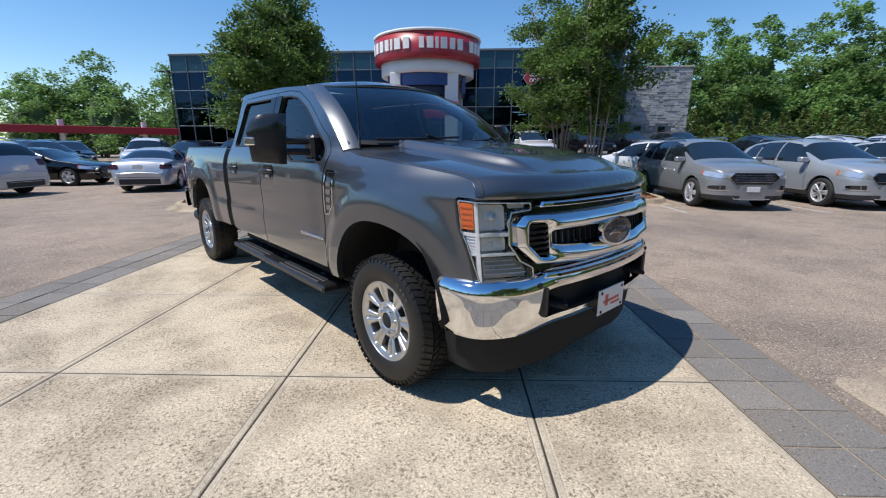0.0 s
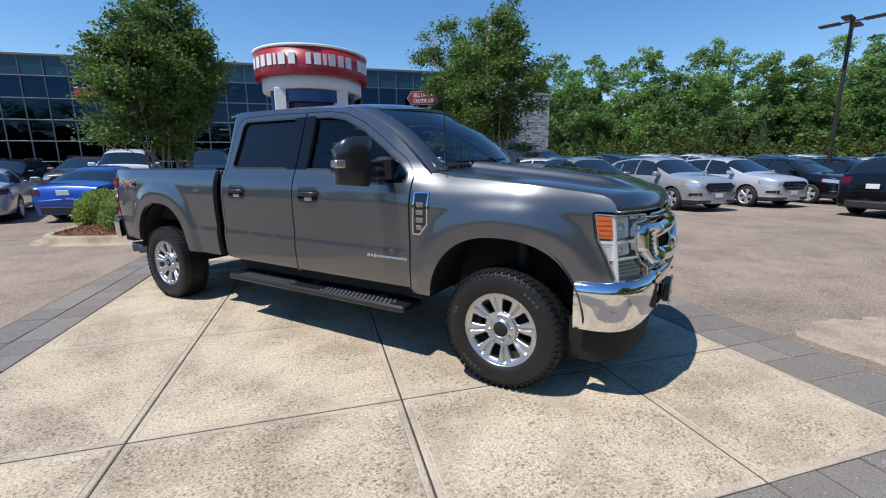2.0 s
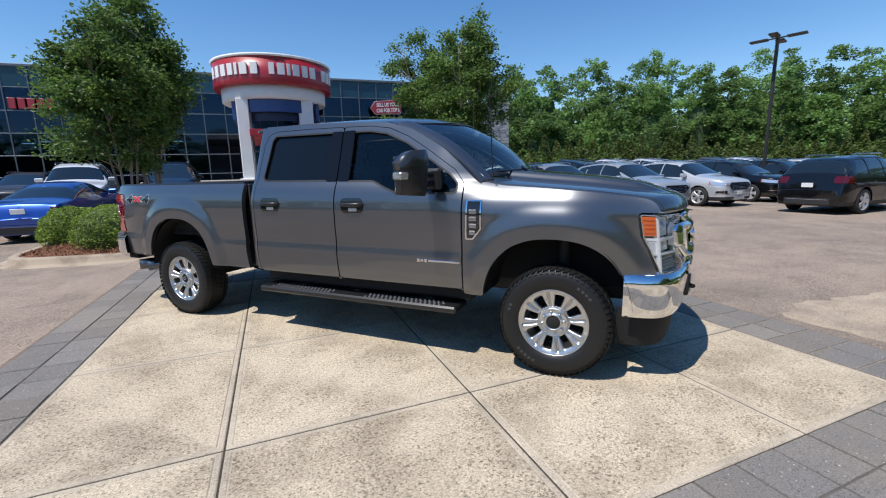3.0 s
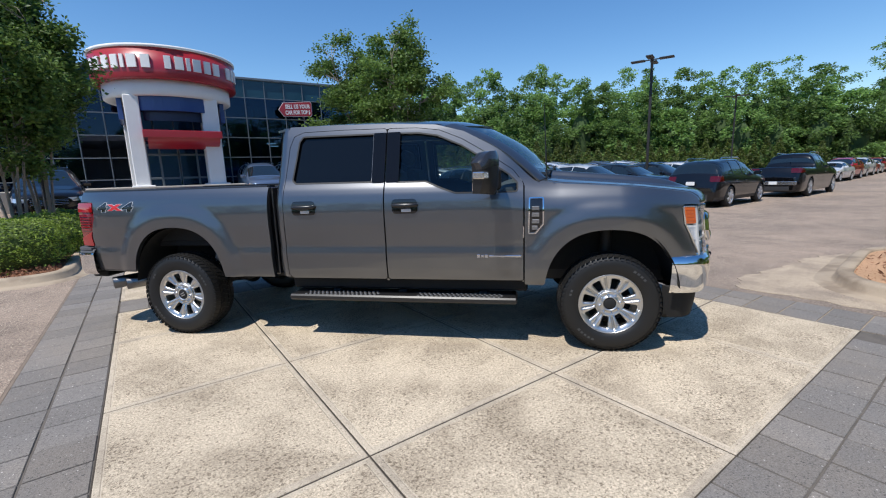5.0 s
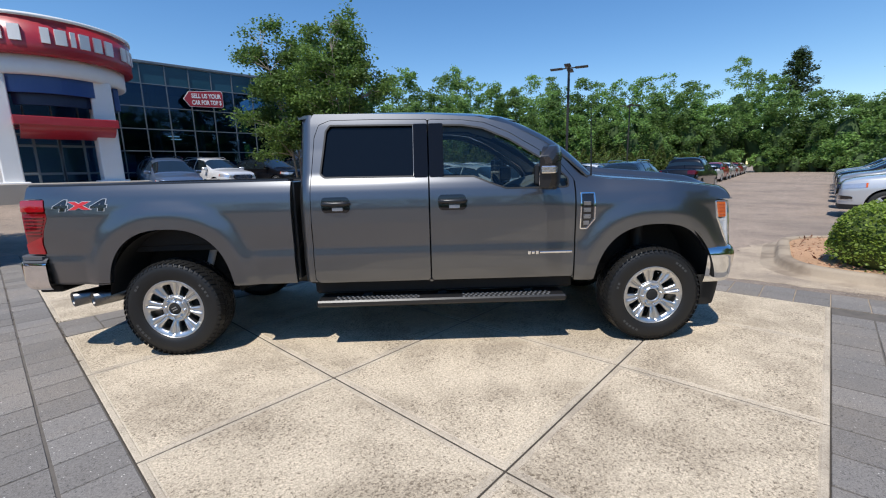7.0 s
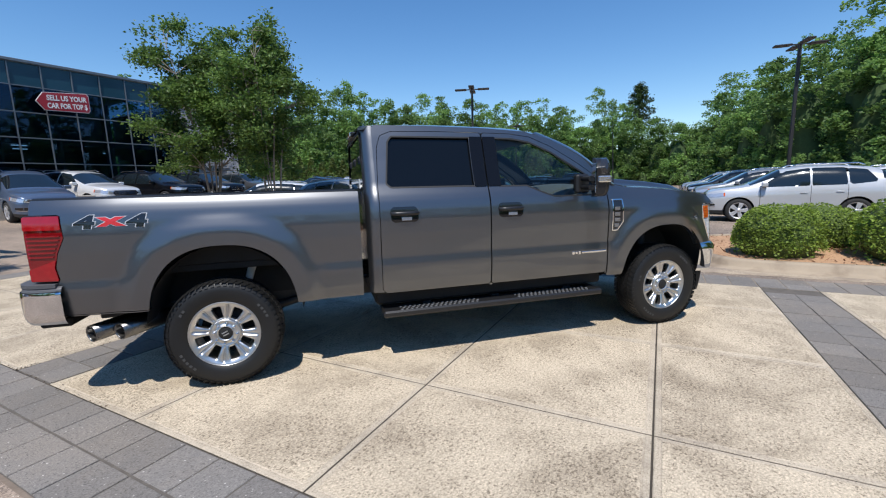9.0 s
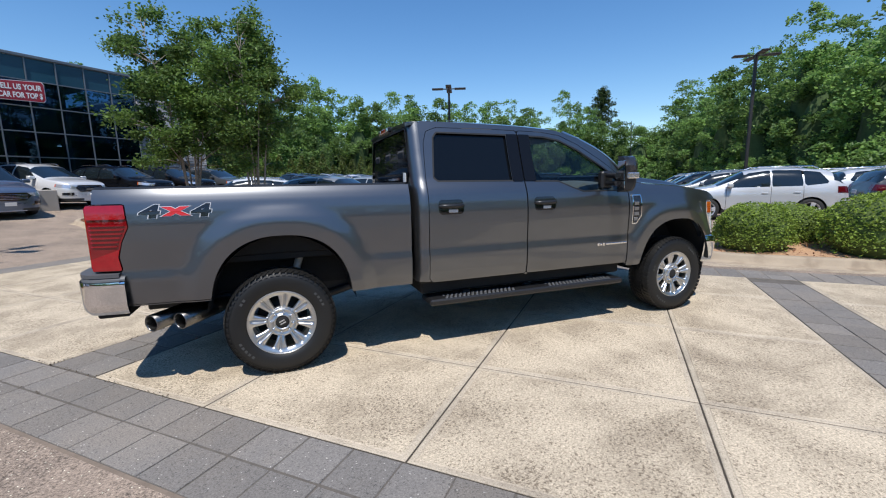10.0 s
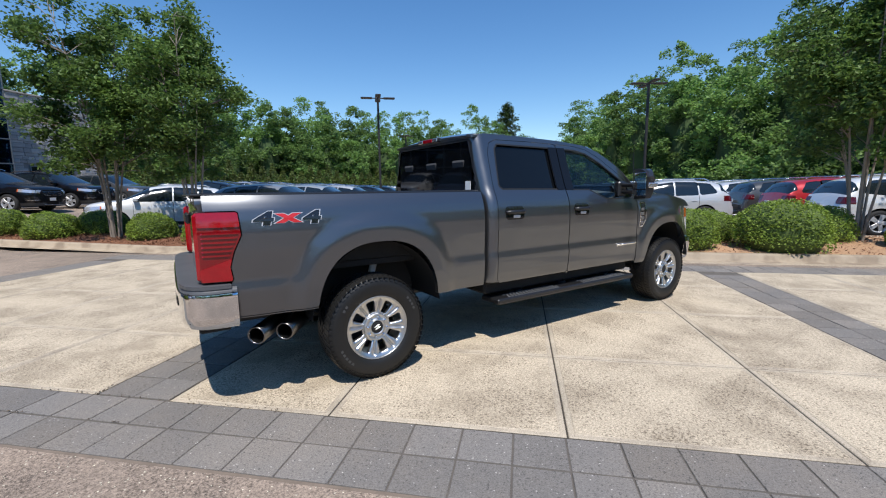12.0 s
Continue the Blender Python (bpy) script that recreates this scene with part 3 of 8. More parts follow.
MIRROR_CAP = material("glossy_charcoal", (0.022, 0.022, 0.024), 0.22, coat=0.6, vary=0.1)
BADGE_GREY = material("badge_grey", (0.30, 0.30, 0.31), 0.3, 0.8)
GRIP = Geo().lathe([(0.0145, 0.0), (0.012, -0.005), (0.0, -0.006)], 6, pose(0, 0, 0, -90), False).mesh("grip", material("worn_grip", (0.13, 0.13, 0.13), 0.5, 0.3, vary=0.2))
for side in (-1, 1):
    # wings
    part("front_fender", panel(side, [lambda x, z: -ARCH_F(x, z), lambda x, z: z - FENDER_TOP(x), lambda x, z: np.where(x > 0.2, 0.795 - z, 0.572 - z),
                                      lambda x, z: -0.688 - x, lambda x, z: -LAMP_CUT(x, z) + 0.004, lambda x, z: x - 0.676], (-0.70, 0.72), (0.55, 1.43)), PAINT, TRUCK)
    # cab side: rocker, pillars and roof rail round the doors
    cab = panel(side, [cab_outline, gap(DOOR_F, 0.005), gap(DOOR_R, 0.005)], (-2.9, -0.54), (0.57, 2.01))
    th = np.linspace(0, math.pi / 2, 9)
    zz = np.linspace(0.615, 1.985, 60)
    rows = [(-2.855 - 0.10 * math.sin(a), side * (float(half_width(-2.86, z)) - 0.10 + 0.10 * math.cos(a)), z) for z in zz for a in th]
    cab.add(rows, [(i * 9 + k, i * 9 + k + 1, (i + 1) * 9 + k + 1, (i + 1) * 9 + k) for i in range(59) for k in range(8)], True)
    part("cab_side", cab, PAINT, TRUCK)
    # doors
    for name, door, pane, mat, wide in (("front_door", DOOR_F, PANE_F, GLASS_TINT, (-1.884, -1.765)), ("rear_door", DOOR_R, PANE_R, PRIVACY, (-2.010, -1.896))):
        xs = [p[0] for p in door]
        pane_f = polygon(pane, 0.025)
        ob = part(name, panel(side, [polygon(door, 0.022), lambda x, z: -pane_f(x, z)], (min(xs) - 0.01, max(xs) + 0.01), (0.60, 1.95), 0.0145, 0.05), PAINT, TRUCK)
        px, pz = [p[0] for p in pane], [p[1] for p in pane]
        part("window_pane", panel(side, [lambda x, z: pane_f(x, z) - 0.012], (min(px) - 0.02, max(px) + 0.02), (min(pz) - 0.02, max(pz) + 0.02), 0.03, 0, -0.022), mat, ob, "tinted side window")
        seal = panel(side, [lambda x, z: np.abs(pane_f(x, z) + 0.001) - 0.0065], (min(px) - 0.03, max(px) + 0.03), (min(pz) - 0.03, max(pz) + 0.03), 0.012, 0.012, 0.0015)
        part("window_seal", seal, TRIM_RUBBER, ob)
        part("pillar_trim", panel(side, [polygon([(wide[0], 1.462), (wide[1], 1.462), (wide[1], 1.895), (wide[0], 1.895)], 0.006)], (wide[0] - 0.01, wide[1] + 0.01), (1.45, 1.91), 0.02, 0.012, 0.008), TRIM_BLACK, ob)
        if name == "rear_door":
            part("trim_strip", panel(side, [polygon([(-2.0145, 1.468), (-2.010, 1.468), (-2.010, 1.888), (-2.0145, 1.888)], 0.001)], (-2.02, -2.00), (1.46, 1.90), 0.005, 0.004, 0.002), EXHAUST, ob)
        # handle: a strap over a shallow pocket
        hx = -2.645 if name == "rear_door" else -1.70
        pocket = panel(side, [polygon([(hx - 0.115, 1.19), (hx + 0.115, 1.19), (hx + 0.105, 1.315), (hx - 0.12, 1.315)], 0.035)], (hx - 0.14, hx + 0.14), (1.17, 1.33), 0.014, 0.0, 0.002)
        part("handle_pocket", pocket, GLOSS_BLACK, ob)
        strap = Geo()
        path = [on_side(side, hx - 0.112 + 0.224 * k / 10, 1.262, 0.004 + 0.036 * math.sin(math.pi * k / 10) ** 0.5) for k in range(11)]
        strap.tube(path, [0.012] + [0.019] * 9 + [0.012], 8)
        part("door_handle", strap, BLACK, ob, "black pull handle")
        tab = Geo().box(hx - 0.03, hx + 0.055, -0.004, 0.004, 1.205, 1.232, 0.003).moved(Matrix.Translation((0, side * (float(half_width(hx, 1.22)) + 0.008), 0)))
        part("handle_tab", tab, PALE_MARK, ob)
        if name == "front_door":
            bar = Geo().box(-0.985, -0.715, -0.004, 0.004, 0.810, 0.829, 0.003)
            for k in range(6):
                bar.box(-0.97 + k * 0.042, -0.94 + k * 0.042, 0.004 * side - 0.001, 0.004 * side + 0.001, 0.813, 0.825)
            bar.moved(Matrix.Translation((0, side * (float(half_width(-0.85, 0.82)) + 0.004), 0)))
            part("door_badge", bar, CHROME, ob, "chrome strip badge on the lower door")
            logo = Geo()
            for k in range(3):
                logo.box(-1.085 + 0.033 * k, -1.06 + 0.033 * k, -0.003, 0.003, 0.804 + 0.004 * (k % 2), 0.834 - 0.004 * (k % 2), 0.002)
            part("badge_mark", logo.moved(Matrix.Translation((0, side * (float(half_width(-1.05, 0.82)) + 0.003), 0))), CHROME, ob)
    # bed side
    tail_f = polygon(TAIL, 0.015)
    part("bed_side", panel(side, [lambda x, z: -ARCH_R(x, z), lambda x, z: x + 2.996, lambda x, z: -5.175 - x, lambda x, z: z - 1.452, lambda x, z: -tail_f(x, z) + 0.004,
                                  lambda x, z: 0.612 + 0.055 * smooth_step(-3.5, -4.6, x) - z, lambda x, z: np.minimum(0.885 - z, -5.05 - x)], (-5.19, -3.01), (0.60, 1.47)), PAINT, TRUCK)
    lower = panel(side, [lambda x, z: -ARCH_R(x, z), lambda x, z: 0.655 - z, lambda x, z: z - 0.662, lambda x, z: x + 4.50, lambda x, z: -5.04 - x], (-5.06, -4.48), (0.64, 0.68), 0.01, 0.03, 0.002)
    part("bed_lower_edge", lower, PAINT, TRUCK)
    # rail cap, inner wall
    cap, xx = Geo(), np.linspace(-5.165, -3.03, 24)
    wy = half_width(xx, 1.45) - 0.006
    ring = [(x, side * q, z) for x, w in zip(xx, wy) for q, z in ((w, 1.449), (w - 0.004, 1.462), (w - 0.016, 1.468), (0.80, 1.468), (0.80, 1.44))]
    cap.add(ring, [(5 * i + k, 5 * i + k + 1, 5 * i + k + 6, 5 * i + k + 5) for i in range(23) for k in range(4)] + [(0, 1, 2, 3, 4), (115, 119, 118, 117, 116)])
    part("bed_rail_cap", cap, BLACK, TRUCK, "black plastic bed rail cap")
    inner = Geo().box(-5.16, -3.06, min(side * 0.77, side * 0.81), max(side * 0.77, side * 0.81), 0.93, 1.447, 0.01)
    part("bed_inner_wall", inner, MATTE_BLACK, TRUCK)
    # tail lamp: three lenses one over another
    tail = lambda lo, hi, off: panel(side, [lambda x, z: tail_f(x, z) + 0.003, lambda x, z: lo(x) - z, lambda x, z: z - hi(x), lambda x, z: -5.215 - x], (-5.23, -4.96), (0.89, 1.36), 0.010, 0.05, off)
    ob = part("tail_lamp", tail(lambda x: 0.9 + 0 * x, lambda x: 1.36 + 0 * x, -0.004), RED_DARK, TRUCK, "tall red tail lamp with clear red lens")
    part("upper_lens", tail(lambda x: 1.255 + 0 * x, lambda x: 1.345 + 0 * x, 0.006), RED_LENS, ob)
    part("lower_lens", tail(lambda x: 0.91 + 0 * x, lambda x: 1.055 + 0.35 * (x + 5.03), 0.006), RED_LENS, ob)
    ribs = Geo()
    for k in range(6):
        z0 = 1.075 + 0.028 * k
        tail_rib = panel(side, [lambda x, z: tail_f(x, z) + 0.02, lambda x, z: np.abs(z - z0) - 0.0050, lambda x, z: -5.20 - x], (-5.22, -4.98), (z0 - 0.01, z0 + 0.01), 0.01, 0.006, 0.004)
        ribs.join(tail_rib)
    part("lens_ribs", ribs, RED_RIB, ob)
    wrap = Geo().box(-5.235, -5.165, min(side * 0.79, side * 0.895), max(side * 0.79, side * 0.895), 0.905, 1.345, 0.018)
    part("rear_lens", wrap, RED_LENS, ob)
    # wing badge: a chrome frame round dark bars
    vent = polygon([(-0.655, 1.305), (-0.535, 1.305), (-0.535, 1.085), (-0.60, 1.005), (-0.662, 1.005)], 0.012)
    ob = part("fender_badge", panel(side, [vent, lambda x, z: -vent(x, z) - 0.010], (-0.68, -0.52), (0.99, 1.32), 0.008, 0.016, 0.010), CHROME, TRUCK, "chrome framed wing badge")
    part("badge_field", panel(side, [lambda x, z: vent(x, z) + 0.014], (-0.68, -0.52), (0.99, 1.32), 0.012, 0, 0.003), GLOSS_BLACK, ob)
    for k in range(4):
        z0 = 1.215 - 0.053 * k
        bar = Geo().box(-0.632, -0.572 - 0.012 * (k > 2), -0.003, 0.003, z0 - 0.017, z0 + 0.017, 0.003)
        part("badge_bar", bar.moved(Matrix.Translation((0, side * (float(half_width(-0.6, z0)) + 0.006), 0))), BADGE_GREY, ob)
    # decal on the bed: the figures 4x4
    for words, mat, off, bold, dx in (("4", PALE_MARK, 0.0022, 0.0105, -0.155), ("4", PALE_MARK, 0.0022, 0.0105, 0.155), ("x", PALE_MARK, 0.0022, 0.0095, 0), ("4", GLOSS_BLACK, 0.0042, 0.0070, -0.155), ("4", GLOSS_BLACK, 0.0042, 0.0070, 0.155), ("x", RED_MARK, 0.0042, 0.0060, 0)):
        g = text_geo(words, 0.125 if words == "4" else 0.15, 0.0006, bold=bold)
        m = Matrix.Diagonal((1.75, 0.80 if words == "x" else 0.92, 1, 1))
        at = [m @ Vector((p[0] + 0.12 * p[1] * (words == "4"), p[1], p[2])) for p in g.v]
        g.v = [on_side(side, -4.68 - side * (p.x + dx), 1.296 + p.y + (0.012 if words == "x" else 0), off + p.z) for p in at]
        part("decal", g, mat, TRUCK, "4x4 decal on the bed side")
    # running board with round grips
    y0, y1 = 0.760, 1.020
    board = Geo().box(-2.86, -0.75, min(side * y0, side * y1), max(side * y0, side * y1), 0.400, 0.455, 0.014)
    ob = part("running_board", board, BLACK, TRUCK, "black running board with raised grips")
    for a, b in ((-2.70, -1.95), (-1.62, -0.85)):
        for k in range(int((b - a) / 0.042)):
            for row in range(3):
                x, y = a + 0.042 * k + 0.021 * (row % 2), side * (y0 + 0.140 + 0.044 * row)
                grip = new("grip", GRIP)
                grip.parent, grip.location = ob, (x, y, 0.4545)
    for x in (-2.45, -1.80, -1.05):
        part("bracket", Geo().box(x - 0.04, x + 0.04, min(side * 0.45, side * 0.87), max(side * 0.45, side * 0.87), 0.410, 0.470, 0.01), MATTE_BLACK, ob)
    # towing mirror
    mirror_z = lambda u, v: 1.510 + 0.160 * v * (1 - 0.06 * u) - 0.075 * np.clip(u, 0, 1) ** 2 * np.clip(v, 0, 1)
    head = sheet(-1, 1, -1, 1, 0.08, [], lambda u, v: (u * 0 - 0.975 + 0.070 * (1 - 0.55 * np.abs(u) ** 3 - 0.45 * np.abs(v) ** 4) * 1.0, side * (1.232 + (0.120 + 0.010 * v) * u), mirror_z(u, v)), (-0.06, 0, 0))
    ob = part("door_mirror", head, BLACK, TRUCK, "large black towing mirror with a clear marker lamp")
    back = sheet(-0.985, 0.985, -0.985, 0.985, 0.12, [], lambda u, v: (u * 0 - 1.026, side * (1.232 + (0.120 + 0.010 * v) * u), mirror_z(u, v)), (0.03, 0, 0))
    part("mirror_back", back, BLACK, ob)
    cap = sheet(-0.99, 0.99, 0.30, 0.99, 0.08, [], lambda u, v: (u * 0 - 0.971 + 0.070 * (1 - 0.55 * np.abs(u) ** 3 - 0.45 * np.abs(v) ** 4), side * (1.232 + (0.123 + 0.010 * v) * u), mirror_z(u, v) + 0.003), (-0.05, 0, 0))
    part("mirror_cap", cap, MIRROR_CAP, ob, "glossy charcoal upper mirror cap")
    part("mirror_glass", Geo().box(-1.0335, -1.028, min(side * 1.125, side * 1.345), max(side * 1.125, side * 1.345), 1.455, 1.630, 0.002), MIRROR, ob)
    part("small_mirror_glass", Geo().box(-1.0335, -1.028, min(side * 1.125, side * 1.345), max(side * 1.125, side * 1.345), 1.380, 1.445, 0.002), MIRROR, ob)
    part("marker_lamp", Geo().box(-1.015, -0.910, min(side * 1.30, side * 1.374), max(side * 1.30, side * 1.374), 1.468, 1.520, 0.008), SILVER, ob, "clear marker lamp")
    for z, r in ((1.50, 0.024), (1.425, 0.024)):
        part("mirror_arm", Geo().tube([(-0.95, side * 0.90, z), (-0.965, side * 1.02, z), (-0.985, side * 1.12, z)], r, 10), BLACK, ob)
    part("mirror_foot", Geo().box(-1.02, -0.88, min(side * 0.885, side * 0.965), max(side * 0.885, side * 0.965), 1.365, 1.545, 0.02), BLACK, ob)
    # the head is turned a little towards the driver
    turn = pose(-0.99, side * 1.235, 0, 0, 0, 27 * side) @ pose(0.99, -side * 1.235, 0)
    for o in [ob] + [c for c in ob.children if c.name.split(".")[0] in ("mirror_back", "mirror_cap", "mirror_glass", "small_mirror_glass", "marker_lamp")]:
        o.data.transform(turn)
    # wheel housings
    for x0, field in ((-0.015, ARCH_F), (-4.02, ARCH_R)):
        a = np.linspace(math.radians(6), math.radians(174), 30)
        ring = [(x0 + 0.54 * math.cos(t), side * y, 0.49 + 0.60 * math.sin(t)) for t in a for y in (0.985, 0.50)]
        liner = Geo().add(ring, [(2 * k, 2 * k + 1, 2 * k + 3, 2 * k + 2) for k in range(29)], True)
        liner.box(x0 - 0.56, x0 + 0.56, min(side * 0.49, side * 0.51), max(side * 0.49, side * 0.51), 0.60, 1.12)
        part("wheel_housing", liner, MATTE_BLACK, TRUCK)

# roof
zs = curve([-2.97, -2.86, -2.4, -1.85, -1.45, -1.2, -0.95], [1.965, 1.985, 1.985, 1.968, 1.938, 1.868, 1.732], 0.06)
zc = curve([-2.98, -2.9, -2.75, -2.2, -1.6, -1.25, -0.98], [1.975, 2.015, 2.035, 2.048, 2.036, 2.010, 1.950], 0.08)
roof_y = lambda x: half_width(x, zs(x)) - 0.004
part("roof", sheet(-2.965, -0.99, -1, 1, 0.02, [lambda x, v: x + 1.0 + 0.335 * v * v], lambda x, v: (x, v * roof_y(x), zs(x) + (zc(x) - zs(x)) * (1 - np.abs(v) ** 2.4) + 0.006 * (1 - np.abs(v) ** 8)), (0, 0, -0.02), step_v=0.04), PAINT, TRUCK)
# windscreen
ws = lambda a, b, lift=0.0: (-0.375 - 0.215 * a * a + b * (-0.63 - 0.13 * a * a) + 0.05 * np.sin(b * math.pi) * 1.0 + lift, a * (0.868 - 0.132 * b + 0.012 * np.sin(b * math.pi)), 1.462 + 0.015 * a * a + b * (0.485 - 0.025 * a * a) + 0.035 * np.sin(b * math.pi) + lift)
part("windscreen", sheet(-0.915, 0.915, 0, 1, 0.05, [], lambda a, b: ws(a, b)), GLASS_CLEAR, TRUCK, "curved clear windscreen")
part("windscreen_seal", sheet(-1, 1, 0, 1, 0.03, [lambda a, b: np.minimum(0.895 - np.abs(a), np.minimum(b - 0.05, 0.965 - b)), lambda a, b: np.abs(a) - 0.92], lambda a, b: ws(a, b, 0.003)), TRIM_RUBBER, TRUCK)
for side in (-1, 1):
    lo, hi = sorted((side * 0.908, side * 1.022))
    part("a_pillar", sheet(lo, hi, -0.06, 1.0, 0.02, [], lambda a, b: ws(a, b, 0.012 - 0.018 * ((np.abs(a) - 0.908) / 0.114) ** 2), (0, 0, -0.02), step_v=0.03), PAINT, TRUCK)
# rear of the cab
rear_pane = polygon([(-0.800, 1.45), (-0.705, 1.935), (0.705, 1.935), (0.800, 1.45)], 0.05)
rear_x = lambda y, z: -2.955 - 0 * y
part("cab_back", sheet(-0.93, 0.93, 0.62, 2.0, 0.025, [lambda y, z: -rear_pane(y, z), lambda y, z: np.abs(y) - half_width(-2.86, z) + 0.10, lambda y, z: z - zc(-2.96) + 0.02 * y * y * 2], lambda y, z: (rear_x(y, z), y, z), (0.04, 0, 0)), PAINT, TRUCK)
part("rear_window", sheet(-0.72, 0.72, 1.45, 1.95, 0.05, [lambda y, z: rear_pane(y, z) - 0.01], lambda y, z: (rear_x(y, z) + 0.012, y, z)).flipped(), PRIVACY, TRUCK, "dark privacy rear window")
part("rear_window_seal", sheet(-0.75, 0.75, 1.43, 1.97, 0.02, [lambda y, z: np.abs(rear_pane(y, z)) - 0.012], lambda y, z: (rear_x(y, z) - 0.003, y, z)), TRIM_RUBBER, TRUCK)
brake = part("high_brake_lamp", Geo().box(-2.985, -2.93, -0.20, 0.20, 1.955, 2.005, 0.012), BLACK, TRUCK, "high brake lamp on the cab's rear edge")
part("red_lens", Geo().box(-2.993, -2.98, -0.09, 0.09, 1.963, 1.998, 0.004), RED_LENS, brake)
for y in (-0.145, 0.145):
    part("clear_lens", Geo().box(-2.993, -2.98, y - 0.045, y + 0.045, 1.963, 1.998, 0.004), SILVER, brake)
sticker = Geo().box(-2.972, -2.966, -0.735, -0.655, 1.470, 1.550, 0.001)
part("window_sticker", sticker, WHITE_PAINT, TRUCK, "small square paper sticker")

# bonnet
hood_c = curve([-0.62, -0.3, 0.2, 0.55, 0.72, 0.82, 0.90], [1.474, 1.452, 1.400, 1.350, 1.328, 1.312, 1.298], 0.06)


def hood_at(u, v):
    """The bonnet: a domed sheet whose front rolls down in a quarter round."""
    a = np.abs(v)
    turn = np.clip((u - 0.85) / 0.15, 0, 1) * math.pi / 2
    run = np.minimum(u / 0.85, 1) * 0.93 + 0.07 * np.sin(turn)
    side_x = -0.615 + run * (0.652 + 0.615)
    x = side_x + 0.20 * (1 - v * v) * (1 - run) + run * 0.220 * (1 - a ** 3.2)
    y = v * (half_width(side_x, FENDER_TOP(side_x)) - 0.004)
    edge = FENDER_LINE(side_x)
    rise = np.maximum((hood_c(x) - edge) * (1 - a ** 3.0), 0)
    dome = 0.052 * (1 - smooth_step(0.535, 0.625, a)) * (1 - smooth_step(0.72, 0.95, run))
    top = edge + rise + dome
    return x, y, top - (top - HOOD_LOW) * (1 - np.cos(turn)) + 0.002


part("bonnet", sheet(0, 1, -1, 1, 0.0125, [], hood_at, (-0.012, 0, -0.014), step_v=0.012), PAINT, TRUCK)
for s in (-1, 1):
    edge = [tuple(float(c) for c in hood_at(np.array(u), np.array(s * 0.968))) for u in np.linspace(0.02, 0.99, 40)]
    part("bonnet_gap", Geo().tube([(x, y, z - 0.0005) for x, y, z in edge], 0.0035, 6), TRIM_RUBBER, TRUCK)
for k in range(9):
    letters = Geo()
    v0 = (k - 4) * 0.085 + (0.03 if k > 4 else -0.03)
    a, b = v0 - 0.03, v0 + 0.03
    u, v = np.array([0.935, 0.935, 0.972, 0.972]), np.array([a, b, b, a])
    p = np.stack(hood_at(u, v), -1)
    letters.add(np.concatenate([p - (0.003, 0, 0.003), p + (0.0016, 0, 0.0010)]), [(4, 5, 6, 7), (0, 1, 5, 4), (1, 2, 6, 5), (2, 3, 7, 6), (3, 0, 4, 7)])
    part("bonnet_mark", letters, PAINT, TRUCK, "raised bar mark on the bonnet's front edge")
part("cowl", sheet(-1, 1, 0, 1, 0.06, [], lambda a, b: (-0.30 - 0.25 * a * a - 0.16 * b, a * 0.86, 1.452 + 0.012 * b - 0.03 * a * a), (0, 0, -0.03)), BLACK, TRUCK)
for y0, y1 in ((-0.66, 0.02), (0.06, 0.68)):
    arm = Geo()
    pts = [ws(np.array(y0 / 0.85 + (y1 - y0) / 0.85 * k / 8), np.array(0.035 + 0.055 * k / 8)) for k in range(9)]
    arm.tube([(float(p[0]) + 0.02, float(p[1]), float(p[2]) + 0.02) for p in pts], 0.009, 6)
    arm.tube([(-0.36 - 0.2 * (y1 / 0.85) ** 2, y1, 1.46), tuple(float(c) + 0.035 for c in ws(np.array((y0 + y1) / 1.7), np.array(0.08)))], 0.012, 6)
    part("wiper", arm, BLACK, TRUCK)
part("aerial", Geo().tube([(-0.50, -0.80, 1.40), (-0.505, -0.80, 1.45), (-0.53, -0.80, 2.06)], [0.014, 0.007, 0.0025], 8), BLACK, TRUCK, "thin black whip aerial")


# front: dark backing, chrome bars, lamps
def front_at(off):
    return lambda y, z: (FRONT(np.abs(y)) + 0.055 * np.clip((1.2 - z) / 0.4, -0.3, 1.2) + off, y, z)


def front_part(name, fields, u, v, mat, off, parent=TRUCK, step=0.012, flange=0.03, label="", swell=0.0, over=0.03):
    """A sheet on the truck's face; swell: how far its middle stands out over its rim."""
    base = front_at(off)

    def place(y, z):
        x, y, z = base(y, z)
        d = np.clip(-np.maximum.reduce([f(y, z) for f in fields]) / over, 0, 1) if swell else 0
        return x + swell * (1 - (1 - d) ** 2 if swell else 0), y, z

    return part(name, sheet(*u, *v, step, fields, place, (-flange, 0, 0) if flange else None), mat, parent, label)


grille = front_part("grille", [lambda y, z: np.abs(y) - 0.735, lambda y, z: z - 1.235], (-0.75, 0.75), (0.79, 1.24), GLOSS_BLACK, -0.055, flange=0.05, label="black grille with thick chrome bars")
bar = lambda z0, z1, w, bend=0.0: [polygon([(-w, z0), (w, z0), (w - 0.02, z1), (-w + 0.02, z1)], 0.008)]
for z0 in (1.178, 0.818):
    ob = front_part("chrome_bar", bar(z0 - 0.017, z0 + 0.017, 0.590), (-0.61, 0.61), (z0 - 0.03, z0 + 0.03), CHROME, -0.010, grille, 0.005, swell=0.012, over=0.010)
    front_part("bar_inset", [polygon([(-0.515, z0 - 0.007), (0.515, z0 - 0.007), (0.515, z0 + 0.007), (-0.515, z0 + 0.007)], 0.003)], (-0.53, 0.53), (z0 - 0.015, z0 + 0.015), GLOSS_BLACK, 0.0045, ob, 0.006, 0.006)
